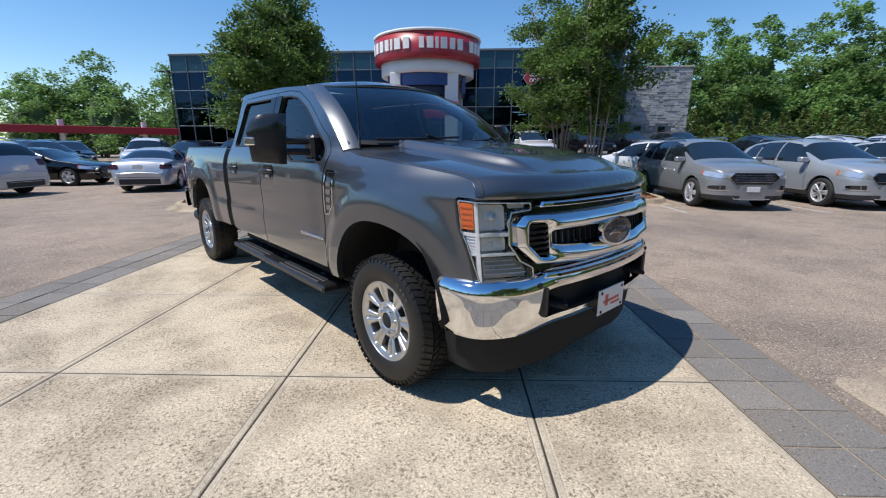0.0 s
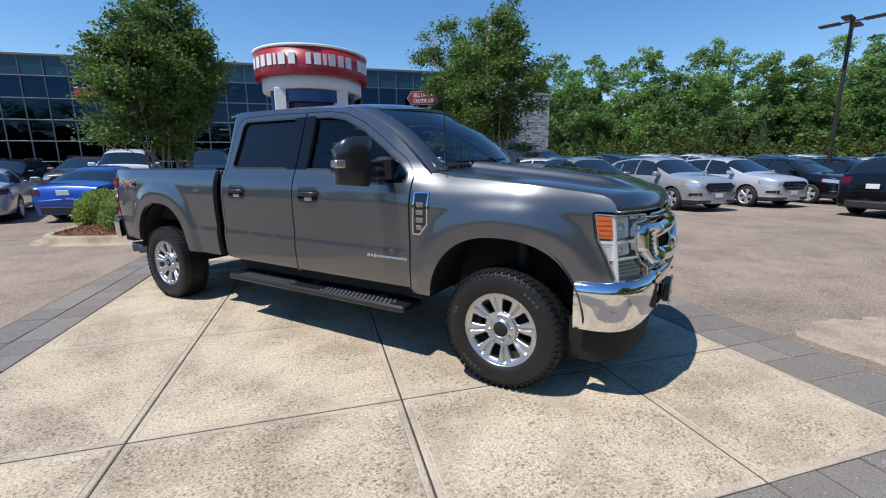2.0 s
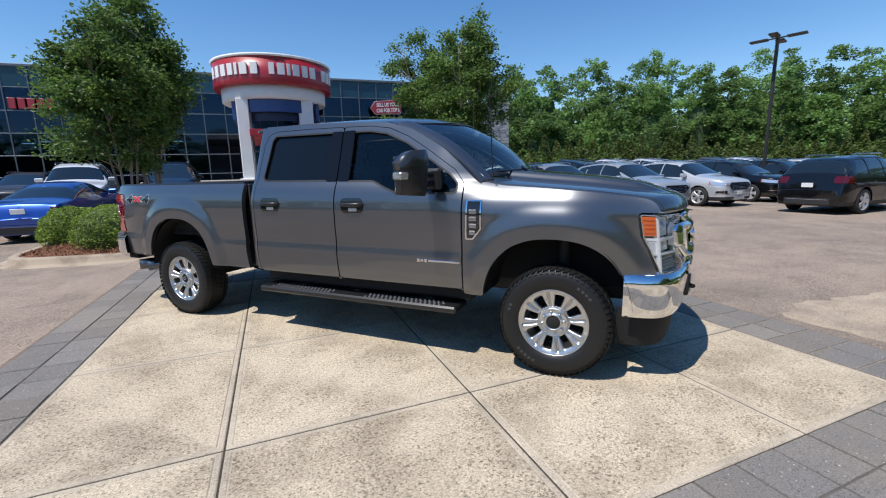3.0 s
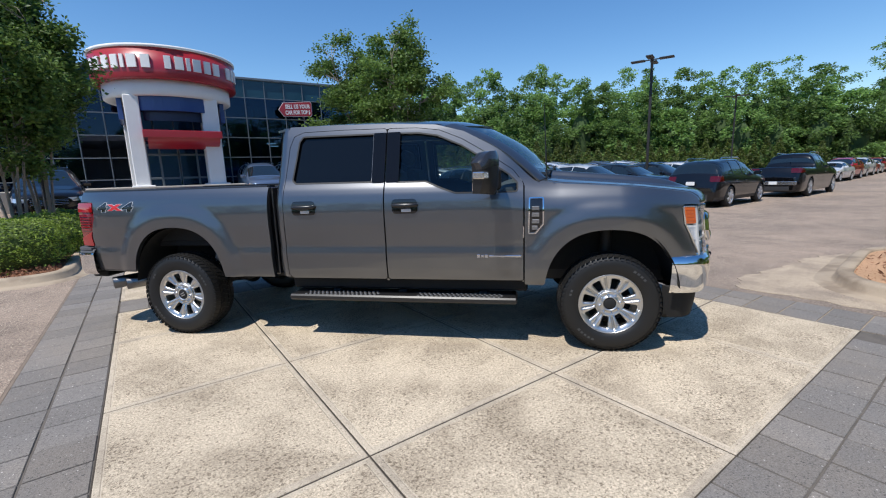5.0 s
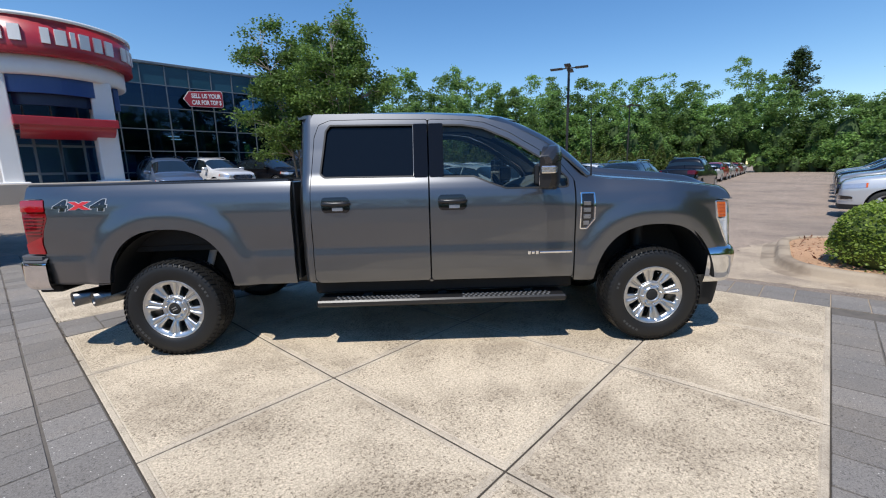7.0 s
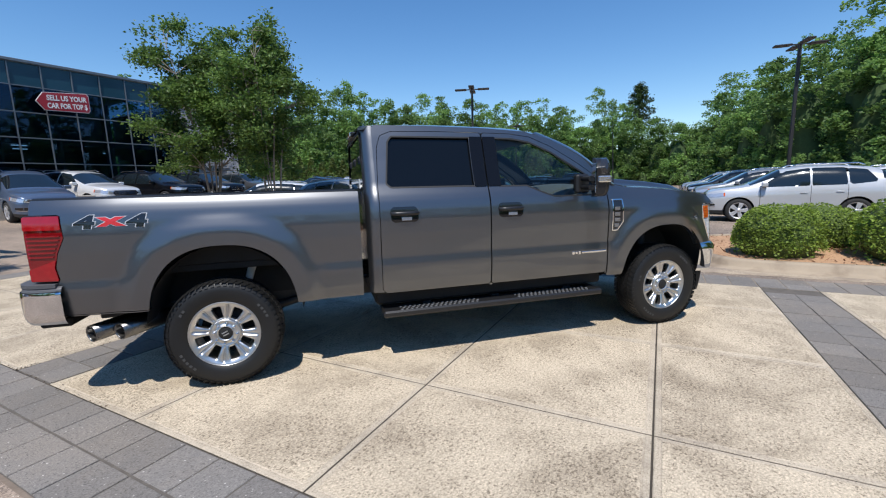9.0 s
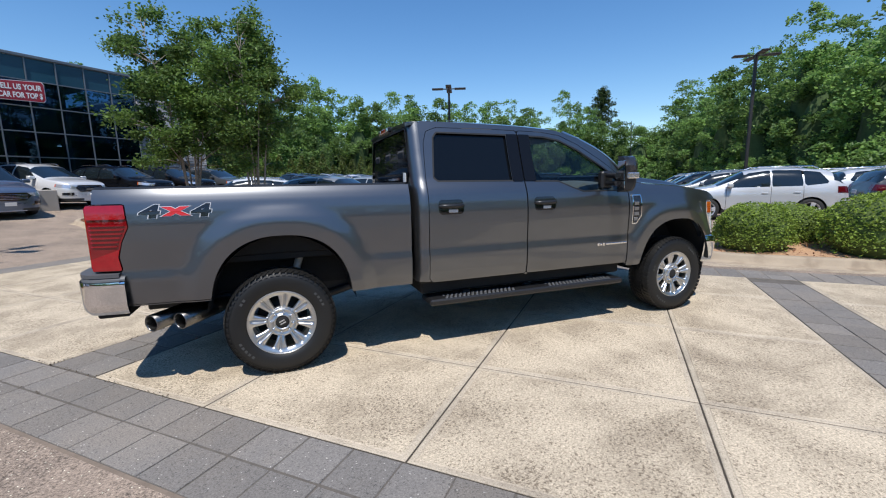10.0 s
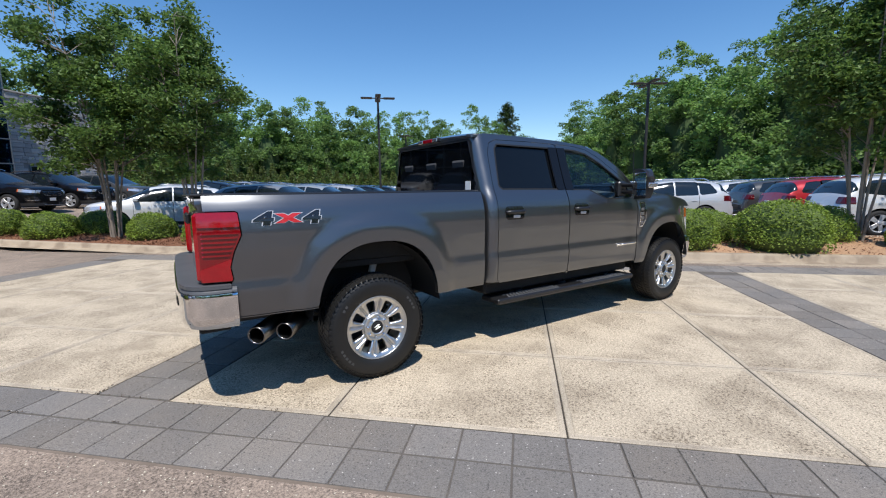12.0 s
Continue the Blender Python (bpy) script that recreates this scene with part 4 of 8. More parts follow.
frame_f = polygon([(-0.712, 1.085), (-0.675, 1.128), (0.675, 1.128), (0.712, 1.085), (0.712, 0.975), (0.625, 0.885), (0.3, 0.862), (-0.3, 0.862), (-0.625, 0.885), (-0.712, 0.975)], 0.018)
mid_f = polygon([(-0.535, 1.040), (0.535, 1.040), (0.535, 0.978), (0.2, 0.948), (-0.2, 0.948), (-0.535, 0.978)], 0.006)
nos_r, nos_l = (polygon([(s * 0.552, 1.086), (s * 0.652, 1.086), (s * 0.658, 0.985), (s * 0.605, 0.918), (s * 0.552, 0.910)], 0.014) for s in (-1, 1))
front_part("chrome_frame", [frame_f, lambda y, z: -mid_f(y, z), lambda y, z: -nos_r(y, z), lambda y, z: -nos_l(y, z)], (-0.73, 0.73), (0.85, 1.16), CHROME, 0.0, grille, 0.008, 0.05, "broad chrome grille frame", 0.030, 0.040)
for s in (-1, 1):
    slats = Geo()
    for k in range(6):
        z0 = 0.930 + 0.028 * k
        slats.join(sheet(*sorted((s * 0.545, s * 0.665)), z0 - 0.006, z0 + 0.006, 0.02, [], front_at(-0.015), (-0.02, 0, 0)))
    part("side_slats", slats, BLACK, grille)
mesh_bars = Geo()
for k in range(21):
    y0 = -0.50 + 0.05 * k
    mesh_bars.join(sheet(y0 - 0.006, y0 + 0.006, 0.96, 1.05, 0.02, [], front_at(-0.02), (-0.02, 0, 0)))
part("grille_mesh", mesh_bars, MATTE_BLACK, grille)
oval = lambda a, b: (lambda y, z: (np.hypot(y / a, (z - 0.992) / b) - 1) * b)
emblem = front_part("emblem", [oval(0.178, 0.080), lambda y, z: -oval(0.162, 0.066)(y, z)], (-0.19, 0.19), (0.90, 1.09), CHROME, 0.035, grille, 0.008, 0.03, "plain oval emblem with a chrome rim")
front_part("emblem_field", [oval(0.164, 0.069)], (-0.19, 0.19), (0.90, 1.09), material("emblem_grey", (0.018, 0.022, 0.032), 0.25, 0.2, 0.8), 0.028, emblem, 0.012, 0)
front_part("emblem_mark", [polygon([(-0.10, 0.979), (-0.04, 1.006), (0.03, 0.996), (0.10, 1.009), (0.10, 0.996), (0.02, 0.976), (-0.05, 0.984)], 0.004)], (-0.12, 0.12), (0.96, 1.03), CHROME, 0.032, emblem, 0.006, 0.004)

LAMP = [(1.030, 1.204), (0.628, 1.192), (0.628, 1.150), (0.735, 1.140), (0.752, 1.09), (0.752, 0.985), (0.700, 0.905), (0.630, 0.865), (0.630, 0.797), (0.925, 0.792), (0.985, 0.97), (1.020, 1.05)]
_lx, _ly = [0.885, 0.840, 0.790, 0.745, 0.700, 0.665, 0.640, 0.560, 0.480, 0.40], [0.0, 0.50, 0.617, 0.72, 0.80, 0.86, 0.882, 0.896, 0.904, 0.91]
_ls = np.r_[0.0, 0.50, 0.617, 0.617 + np.cumsum(np.hypot(np.diff(_lx[2:]), np.diff(_ly[2:])))]
lamp_x, lamp_y = curve(_ls, _lx, 0.02), curve(_ls, _ly, 0.02)


def lamp_part(side, name, fields, u, v, mat, off, parent=TRUCK, step=0.012, depth=0.03, label="", swell=0.0, over=0.03):
    """A sheet on the headlamp's wrapped face; u runs along the plan from the truck's middle outward."""
    def place(q, z):
        x, y = lamp_x(q), lamp_y(q)
        tx, ty = lamp_x(q + 0.004) - lamp_x(q - 0.004), lamp_y(q + 0.004) - lamp_y(q - 0.004)
        ln = np.hypot(tx, ty)
        d = np.clip(-np.maximum.reduce([f(q, z) for f in fields]) / over, 0, 1) if swell else 0
        out = off + swell * (1 - (1 - d) ** 2 if swell else 0)
        return x + out * ty / ln + 0.045 * np.clip((1.2 - z) / 0.4, -0.3, 1.0), side * (y - out * tx / ln), z
    g = sheet(*u, *v, step, fields, place, (-depth * 0.8, -side * depth * 0.5, 0) if depth else None)
    return part(name, g.flipped() if side < 0 else g, mat, parent, label)


band = lambda lo, hi: (lambda q, z: np.abs(z - (lo + hi) / 2) - (hi - lo) / 2)
for s in (-1, 1):
    lamp_f = polygon(LAMP, 0.012)
    U, V = (0.61, 1.05), (0.78, 1.24)
    ob = lamp_part(s, "headlamp", [lamp_f], U, V, LAMP_BACK, -0.055, label="tall headlamp with amber side marker and clear lens")
    lamp_part(s, "lens", [lambda q, z: lamp_f(q, z) + 0.002], U, V, LENS, 0.004, ob, 0.02, 0).visible_shadow = False
    lamp_part(s, "lamp_rim", [lamp_f, lambda q, z: -lamp_f(q, z) - 0.008], U, V, CHROME, -0.004, ob, 0.005, 0.035, swell=0.006, over=0.007)
    lamp_part(s, "amber_marker", [polygon([(0.938, 1.062), (1.018, 1.062), (1.024, 1.190), (0.938, 1.188)], 0.008)], U, V, AMBER, -0.004, ob, 0.008, 0.03, "amber side marker")
    for k in range(4):
        z0 = 1.082 + 0.028 * k
        lamp_part(s, "amber_rib", [polygon([(0.944, z0 - 0.003), (1.012, z0 - 0.003), (1.012, z0 + 0.003), (0.944, z0 + 0.003)], 0.001)], (0.94, 1.02), (z0 - 0.006, z0 + 0.006), AMBER_DEEP, -0.001, ob, 0.008, 0.006)
    lamp_part(s, "white_marker", [lamp_f, lambda q, z: 0.935 - q, band(0.945, 1.030)], U, V, LAMP_DIM, -0.020, ob, 0.010, 0.02)
    for lo, hi in ((1.028, 1.046), (0.932, 0.944)):
        lamp_part(s, "lamp_bar", [lamp_f, band(lo, hi)], U, (lo - 0.01, hi + 0.01), LAMP_DIM, -0.010, ob, 0.006, 0.035)
    lamp_part(s, "lamp_post", [lamp_f, lambda q, z: np.abs(q - 0.922) - 0.011], U, V, LAMP_DIM, -0.006, ob, 0.005, 0.03)
    for lo, hi, u0, u1 in ((1.055, 1.180, 0.765, 0.912), (0.955, 1.018, 0.768, 0.912), (1.160, 1.188, 0.650, 0.745)):
        lamp_part(s, "lamp_recess", [polygon([(u0, lo), (u1, lo), (u1, hi), (u0, hi)], 0.008)], U, V, LAMP_DIM, -0.042, ob, 0.012, 0.012)
    for k in range(5):
        z0 = 0.953 + 0.016 * k
        lamp_part(s, "marker_rib", [lambda q, z: lamp_f(q, z) + 0.010, lambda q, z: 0.938 - q, band(z0 - 0.0025, z0 + 0.0025)], U, (z0 - 0.006, z0 + 0.006), AMBER_CLEAR, -0.014, ob, 0.006, 0.005)
    for q0, z0, r in ((0.845, 1.120, 0.022), (0.845, 0.988, 0.018)):
        x0, y0 = float(lamp_x(q0)) - 0.022, float(lamp_y(q0)) - 0.030
        bulb = Geo().lathe([(0.001, 0.020), (r * 0.6, 0.016), (r * 0.9, 0.008), (r, 0.0), (r + 0.006, 0.002), (r + 0.008, -0.01)], 20, Matrix.Translation((x0, s * y0, z0)) @ pose(0, 0, 0, 0, 0, -90 + 28 * s))
        part("projector", bulb, LAMP_BACK, ob)
    lamp_part(s, "lower_reflector", [polygon([(0.665, 0.820), (0.905, 0.815), (0.905, 0.920), (0.735, 0.920), (0.665, 0.862)], 0.010)], U, V, LAMP_GREY, -0.034, ob, 0.012, 0.012)
    for k in range(4):
        z0 = 0.838 + 0.022 * k
        lamp_part(s, "reflector_rib", [lambda q, z: lamp_f(q, z) + 0.030, lambda q, z: q - 0.898, band(z0 - 0.002, z0 + 0.002)], U, (z0 - 0.006, z0 + 0.006), LAMP_DIM, -0.030, ob, 0.006, 0.004)


def along(points):
    """A smooth plan line through points: place and outward direction for a share s of its length."""
    pts = np.array(points, float)
    for _ in range(3):
        a, b = pts[:-1] * 0.75 + pts[1:] * 0.25, pts[:-1] * 0.25 + pts[1:] * 0.75
        pts = np.concatenate([pts[:1], np.stack([a, b], 1).reshape(-1, 2), pts[-1:]])
    d = np.r_[0, np.cumsum(np.hypot(*np.diff(pts, axis=0).T))]
    tan = np.gradient(pts, axis=0)
    tan /= np.linalg.norm(tan, axis=1, keepdims=True)

    def at(s, out=0.0):
        q = np.asarray(s) * d[-1]
        px, py = np.interp(q, d, pts[:, 0]), np.interp(q, d, pts[:, 1])
        tx, ty = np.interp(q, d, tan[:, 0]), np.interp(q, d, tan[:, 1])
        return px + out * ty, py - out * tx

    return at, d[-1]


half = [(0.492, 0.955), (0.58, 0.952), (0.685, 0.922), (0.765, 0.840), (0.830, 0.70), (0.890, 0.45), (0.918, 0.15)]
plan, length = along([(x, -y) for x, y in half] + [(x, y) for x, y in half[::-1]])
bulge = curve([0.50, 0.54, 0.58, 0.68, 0.735, 0.76, 0.79, 0.812, 0.825], [-0.030, -0.010, 0.0, 0.012, 0.016, 0.016, 0.006, -0.012, -0.045], 0.012)


def bumper_at(s, z):
    mid = smooth_step(0.18, 0.30, s) * (1 - smooth_step(0.70, 0.82, s))
    x, y = plan(s, bulge(z))
    return x, y, z + 0.022 * mid - 0.010 * (1 - mid)


_share = np.linspace(0, 0.5, 501)
SLOT = float(np.interp(-0.575, plan(_share)[1], _share))   # where the slot begins along the bumper
slot = polygon([(SLOT, 0.572), (SLOT, 0.732), (1 - SLOT, 0.732), (1 - SLOT, 0.572)], 0.012)
bumper = part("front_bumper", sheet(0, 1, 0.515, 0.825, 0.012, [lambda s, z: -slot(s, z) * 3], bumper_at, (-0.035, 0, 0), step_v=0.012), CHROME, TRUCK, "broad chrome front bumper with a central slot")
part("bumper_slot", sheet(SLOT - 0.02, 1.02 - SLOT, 0.55, 0.76, 0.02, [], lambda s, z: (plan(s, -0.075)[0], plan(s, -0.075)[1], z + 0.022)), MATTE_BLACK, bumper)
for s in (SLOT - 0.002, 1.002 - SLOT):
    x, y = (float(c) for c in plan(s, 0.010))
    part("slot_cheek", Geo().box(x - 0.05, x + 0.012, y - 0.022, y + 0.022, 0.600, 0.765, 0.01), BLACK, bumper)
for y in (-0.47, 0.47):
    hook = Geo().tube([(0.76, y - 0.03, 0.655), (0.88, y - 0.035, 0.650), (0.922, y, 0.642), (0.88, y + 0.035, 0.650), (0.76, y + 0.03, 0.655)], 0.016, 8)
    part("tow_hook", hook, MATTE_BLACK, bumper)
for y in (-0.62, 0.62):
    part("park_sensor", Geo().lathe([(0.016, 0.0), (0.014, 0.006), (0.0, 0.007)], 12, Matrix.Translation((0.862, y, 0.775)) @ pose(0, 0, 0, 0, 0, -90)), BLACK, bumper)
vhalf = [(0.48, 0.872), (0.60, 0.868), (0.695, 0.80), (0.775, 0.65), (0.830, 0.35), (0.848, 0.1)]
vplan, _ = along([(x, -y) for x, y in vhalf] + [(x, y) for x, y in vhalf[::-1]])
part("front_valance", sheet(0, 1, 0, 1, 0.025, [], lambda s, v: (*vplan(s, -0.03 * (1 - v) ** 2), 0.268 + 0.03 * smooth_step(0.30, 0.45, s) * smooth_step(0.70, 0.55, s) + 0.285 * v), (-0.06, 0, 0), step_v=0.12), MATTE_BLACK, TRUCK, "black plastic air dam")
plate = part("dealer_plate", Geo().box(0.938, 0.946, -0.155, 0.150, 0.505, 0.657, 0.003), WHITE_PAINT, TRUCK, "white dealer plate with red marks")
for ya, yb, za, zb in ((-0.10, 0.09, 0.570, 0.587), (-0.08, -0.045, 0.550, 0.620), (-0.01, 0.10, 0.545, 0.559)):
    part("plate_mark", Geo().box(0.946, 0.9475, ya, yb, za, zb, 0.0006), RED_MARK, plate)
for y, z in ((-0.125, 0.637), (0.12, 0.637), (-0.125, 0.525), (0.12, 0.525)):
    part("plate_screw", Geo().lathe([(0.011, 0), (0.008, 0.005), (0, 0.006)], 8, Matrix.Translation((0.9455, y, z)) @ pose(0, 0, 0, 0, 0, -90)), BLACK, plate)
part("plate_holder", Geo().box(0.90, 0.938, -0.13, 0.13, 0.515, 0.645, 0.004), BLACK, plate)

# tailgate, bed, rear bumper
gate = part("tailgate", sheet(-0.80, 0.80, 0.86, 1.45, 0.03, [polygon([(-0.795, 0.865), (0.795, 0.865), (0.795, 1.446), (-0.795, 1.446)], 0.02)], lambda y, z: (-5.185 - 0.030 * np.cos(y * 1.6) - 0.016 * smooth_step(1.36, 1.40, z), y, z), (0.06, 0, 0)), PAINT, TRUCK)
part("gate_handle", Geo().box(-5.250, -5.215, -0.14, 0.14, 1.235, 1.315, 0.012), BLACK, gate)
part("gate_inner", Geo().box(-5.16, -5.13, -0.79, 0.79, 0.93, 1.44, 0.01), MATTE_BLACK, gate)
part("gate_cap", Geo().box(-5.235, -5.12, -0.79, 0.79, 1.447, 1.462, 0.006), BLACK, gate)
part("bed_floor", Geo().box(-5.14, -3.05, -0.80, 0.80, 0.88, 0.93, 0.005), MATTE_BLACK, TRUCK)
part("bed_front_wall", Geo().box(-3.065, -3.002, -0.90, 0.90, 0.62, 1.450, 0.008), PAINT, TRUCK)
rhalf = [(-5.055, 0.995), (-5.15, 0.990), (-5.26, 0.96), (-5.325, 0.86), (-5.345, 0.70), (-5.35, 0.3)]
rplan, _ = along([(x, y) for x, y in rhalf] + [(x, -y) for x, y in rhalf[::-1]])
rb = curve([0.60, 0.635, 0.68, 0.82, 0.862, 0.875], [-0.03, -0.004, 0.006, 0.008, 0.0, -0.02], 0.012)
bumper = part("rear_bumper", sheet(0, 1, 0.612, 0.838, 0.014, [], lambda s, z: (*rplan(s, rb(z)), z), (0.03, 0, 0), step_v=0.013), CHROME, TRUCK, "chrome rear step bumper with a dark top pad")
top = [tuple(float(c) for c in rplan(s, -0.006)) for s in np.linspace(0, 1, 41)]
part("pad_rim", sheet(0, 1, 0.841, 0.875, 0.014, [], lambda s, z: (*rplan(s, rb(z) - 0.008), z), (0.03, 0, 0), step_v=0.013), CAP_GREY, bumper)
part("step_pad", Geo().prism(top, 0.024, lambda a, b, w: (a, b, 0.868 + w)), CAP_GREY, bumper)
part("bumper_core", Geo().box(-5.30, -5.06, -0.92, 0.92, 0.63, 0.86, 0.02), MATTE_BLACK, bumper)
part("tow_receiver", Geo().box(-5.36, -5.0, -0.06, 0.06, 0.60, 0.70, 0.01), STEEL, bumper)
part("lower_valance", Geo().box(-5.25, -5.06, -0.86, 0.86, 0.560, 0.625, 0.012), MATTE_BLACK, bumper)
marks = Geo()
for k in range(4):
    marks.box(-5.3475 - 0.006, -5.3475, -0.72 + 0.10 * k, -0.65 + 0.10 * k, 0.74, 0.80, 0.002)
part("bumper_marks", marks, GLOSS_BLACK, bumper)

# exhaust: two slant-cut tips behind the rear wheel
exhaust = part("exhaust_pipe", Geo().tube([(-3.1, -0.40, 0.55), (-4.35, -0.44, 0.56), (-4.62, -0.55, 0.53), (-4.70, -0.64, 0.505)], 0.045, 12), STEEL, TRUCK)
for dx, dy in ((0.0, 0.0), (0.180, -0.015)):
    tip = Geo()
    a, b = Vector((-4.64 + dx, -0.56 + dy, 0.530)), Vector((-4.925 + dx, -0.925 + dy, 0.508))
    axis = (b - a).normalized()
    m = Matrix.Translation(a) @ axis.to_track_quat("Y", "Z").to_matrix().to_4x4()
    ln = (b - a).length
    tip.lathe([(0.030, 0.0), (0.055, 0.06), (0.062, 0.14), (0.062, ln), (0.056, ln + 0.004), (0.052, ln - 0.006), (0.050, 0.05)], 28, m)
    ob = part("exhaust_tip", tip, EXHAUST, exhaust, "polished round exhaust tip")
    part("tip_inside", Geo().lathe([(0.051, 0.12), (0.0, 0.121)], 20, m), MATTE_BLACK, ob)

# underbody
under = Geo().box(-5.05, 0.55, -0.50, -0.38, 0.50, 0.66, 0.01).box(-5.05, 0.55, 0.38, 0.50, 0.50, 0.66, 0.01)
for x in (-4.9, -3.4, -2.6, -1.6, -0.6, 0.5):
    under.box(x - 0.06, x + 0.06, -0.42, 0.42, 0.52, 0.62, 0.01)
part("chassis_frame", under, STEEL, TRUCK)
# added box: hides the sunlit ground and blocks light under the cab
part("sill_shield", Geo().box(-2.90, -0.66, -0.86, 0.86, 0.475, 0.60, 0.02), MATTE_BLACK, TRUCK)
part("cab_floor", Geo().box(-2.93, -0.60, -0.925, 0.925, 0.585, 0.68, 0.02), MATTE_BLACK, TRUCK)
# added unseen box filling the engine bay, so that no light passes through
part("engine_block", Geo().box(-0.62, 0.62, -0.48, 0.48, 0.55, 1.18, 0.05), MATTE_BLACK, TRUCK)
part("gearbox", Geo().box(-1.9, -0.5, -0.20, 0.20, 0.44, 0.66, 0.06), STEEL, TRUCK)
part("fuel_tank", Geo().box(-3.3, -2.1, 0.12, 0.42, 0.42, 0.62, 0.05), MATTE_BLACK, TRUCK)
for x in (0.0, REAR):
    axle = Geo().tube([(x, -0.72, 0.415), (x, 0.72, 0.415)], 0.055, 12)
    axle.lathe([(0.0, -0.16), (0.10, -0.12), (0.155, 0.0), (0.10, 0.12), (0.0, 0.16)], 16, Matrix.Translation((x, 0.12, 0.415)))
    part("axle", axle, STEEL, TRUCK)
for side in (-1, 1):
    spring = Geo().tube([(REAR - 0.75, side * 0.52, 0.60), (REAR - 0.35, side * 0.52, 0.49), (REAR, side * 0.52, 0.46), (REAR + 0.4, side * 0.52, 0.49), (REAR + 0.75, side * 0.52, 0.58)], 0.035, 8)
    part("leaf_spring", spring, STEEL, TRUCK)
    part("shock_absorber", Geo().tube([(REAR + 0.2, side * 0.55, 0.95), (REAR + 0.03, side * 0.58, 0.42)], 0.032, 8), PALE_MARK, TRUCK)
    part("front_strut", Geo().tube([(0.02, side * 0.60, 1.0), (0.0, side * 0.62, 0.45)], 0.05, 8), STEEL, TRUCK)

# cabin: dashboard, seats, wheel
part("dashboard", sheet(-0.86, 0.86, 0, 1, 0.06, [], lambda y, b: (-0.62 - 0.38 * b, y, 1.425 - 0.10 * (b ** 3) + 0.03 * np.cos(y * 3)), (0, 0, -0.35)), material("grey_dashboard", (0.13, 0.13, 0.135), 0.8, vary=0.15, scale=6, fine=200), TRUCK)


def seat(width):
    g = Geo().box(-0.05, 0.50, -width / 2, width / 2, 0.0, 0.20, 0.05)
    back = Geo().box(-0.09, 0.09, -width / 2, width / 2, 0.0, 0.62, 0.06)
    return g.join(back, pose(-0.08, 0, 0.12, 0, -14, 0))


for y in (-0.45, 0.45):
    ob = part("front_seat", seat(0.52), CABIN, TRUCK, "dark cloth front seat", pose(-1.75, y, 0.86))
    part("headrest", Geo().box(-0.06, 0.06, -0.14, 0.14, 0, 0.19, 0.05), CABIN, ob, m=pose(-0.27, 0, 0.76, 0, -14, 0))
ob = part("rear_seat", seat(1.45), CABIN, TRUCK, "dark cloth rear bench", pose(-2.62, 0, 0.90))
for y in (-0.5, 0, 0.5):
    part("headrest", Geo().box(-0.05, 0.05, -0.13, 0.13, 0, 0.15, 0.04), CABIN, ob, m=pose(-0.26, y, 0.74, 0, -14, 0))
wheel = Geo()
ring = [(0, 0.19 * math.cos(a), 0.19 * math.sin(a)) for a in np.linspace(0, 2 * math.pi, 25)]
wheel.tube(ring, 0.016, 8, caps=False).box(-0.02, 0.02, -0.18, 0.18, -0.025, 0.025, 0.01).box(-0.02, 0.03, -0.06, 0.06, -0.16, 0.05, 0.02)
part("steering_wheel", wheel, CABIN, TRUCK, m=pose(-1.08, 0.45, 1.27, 0, -25, 0))
part("cabin_lining", sheet(-2.85, -1.15, -0.72, 0.72, 0.15, [], lambda x, y: (x, y, 1.955 + 0.03 * np.cos(y * 2) - 0.10 * smooth_step(-1.5, -1.1, x))), material("headlining", (0.30, 0.29, 0.27), 0.9), TRUCK)


# wheels
def tyre_geo(r=0.414, w=0.272, rim=0.244):
    h = w / 2
    g = Geo().lathe([(rim - 0.004, -h + 0.035), (rim + 0.010, -h + 0.016), (rim + 0.045, -h + 0.004), (rim + 0.090, -h), (r - 0.055, -h + 0.004), (r - 0.022, -h + 0.018), (r - 0.012, -h + 0.034),
                     (r - 0.009, 0.0), (r - 0.011, h - 0.034), (r - 0.022, h - 0.018), (r - 0.055, h - 0.004), (rim + 0.09, h), (rim + 0.01, h - 0.016), (rim - 0.004, h - 0.035)], 72)
    return g


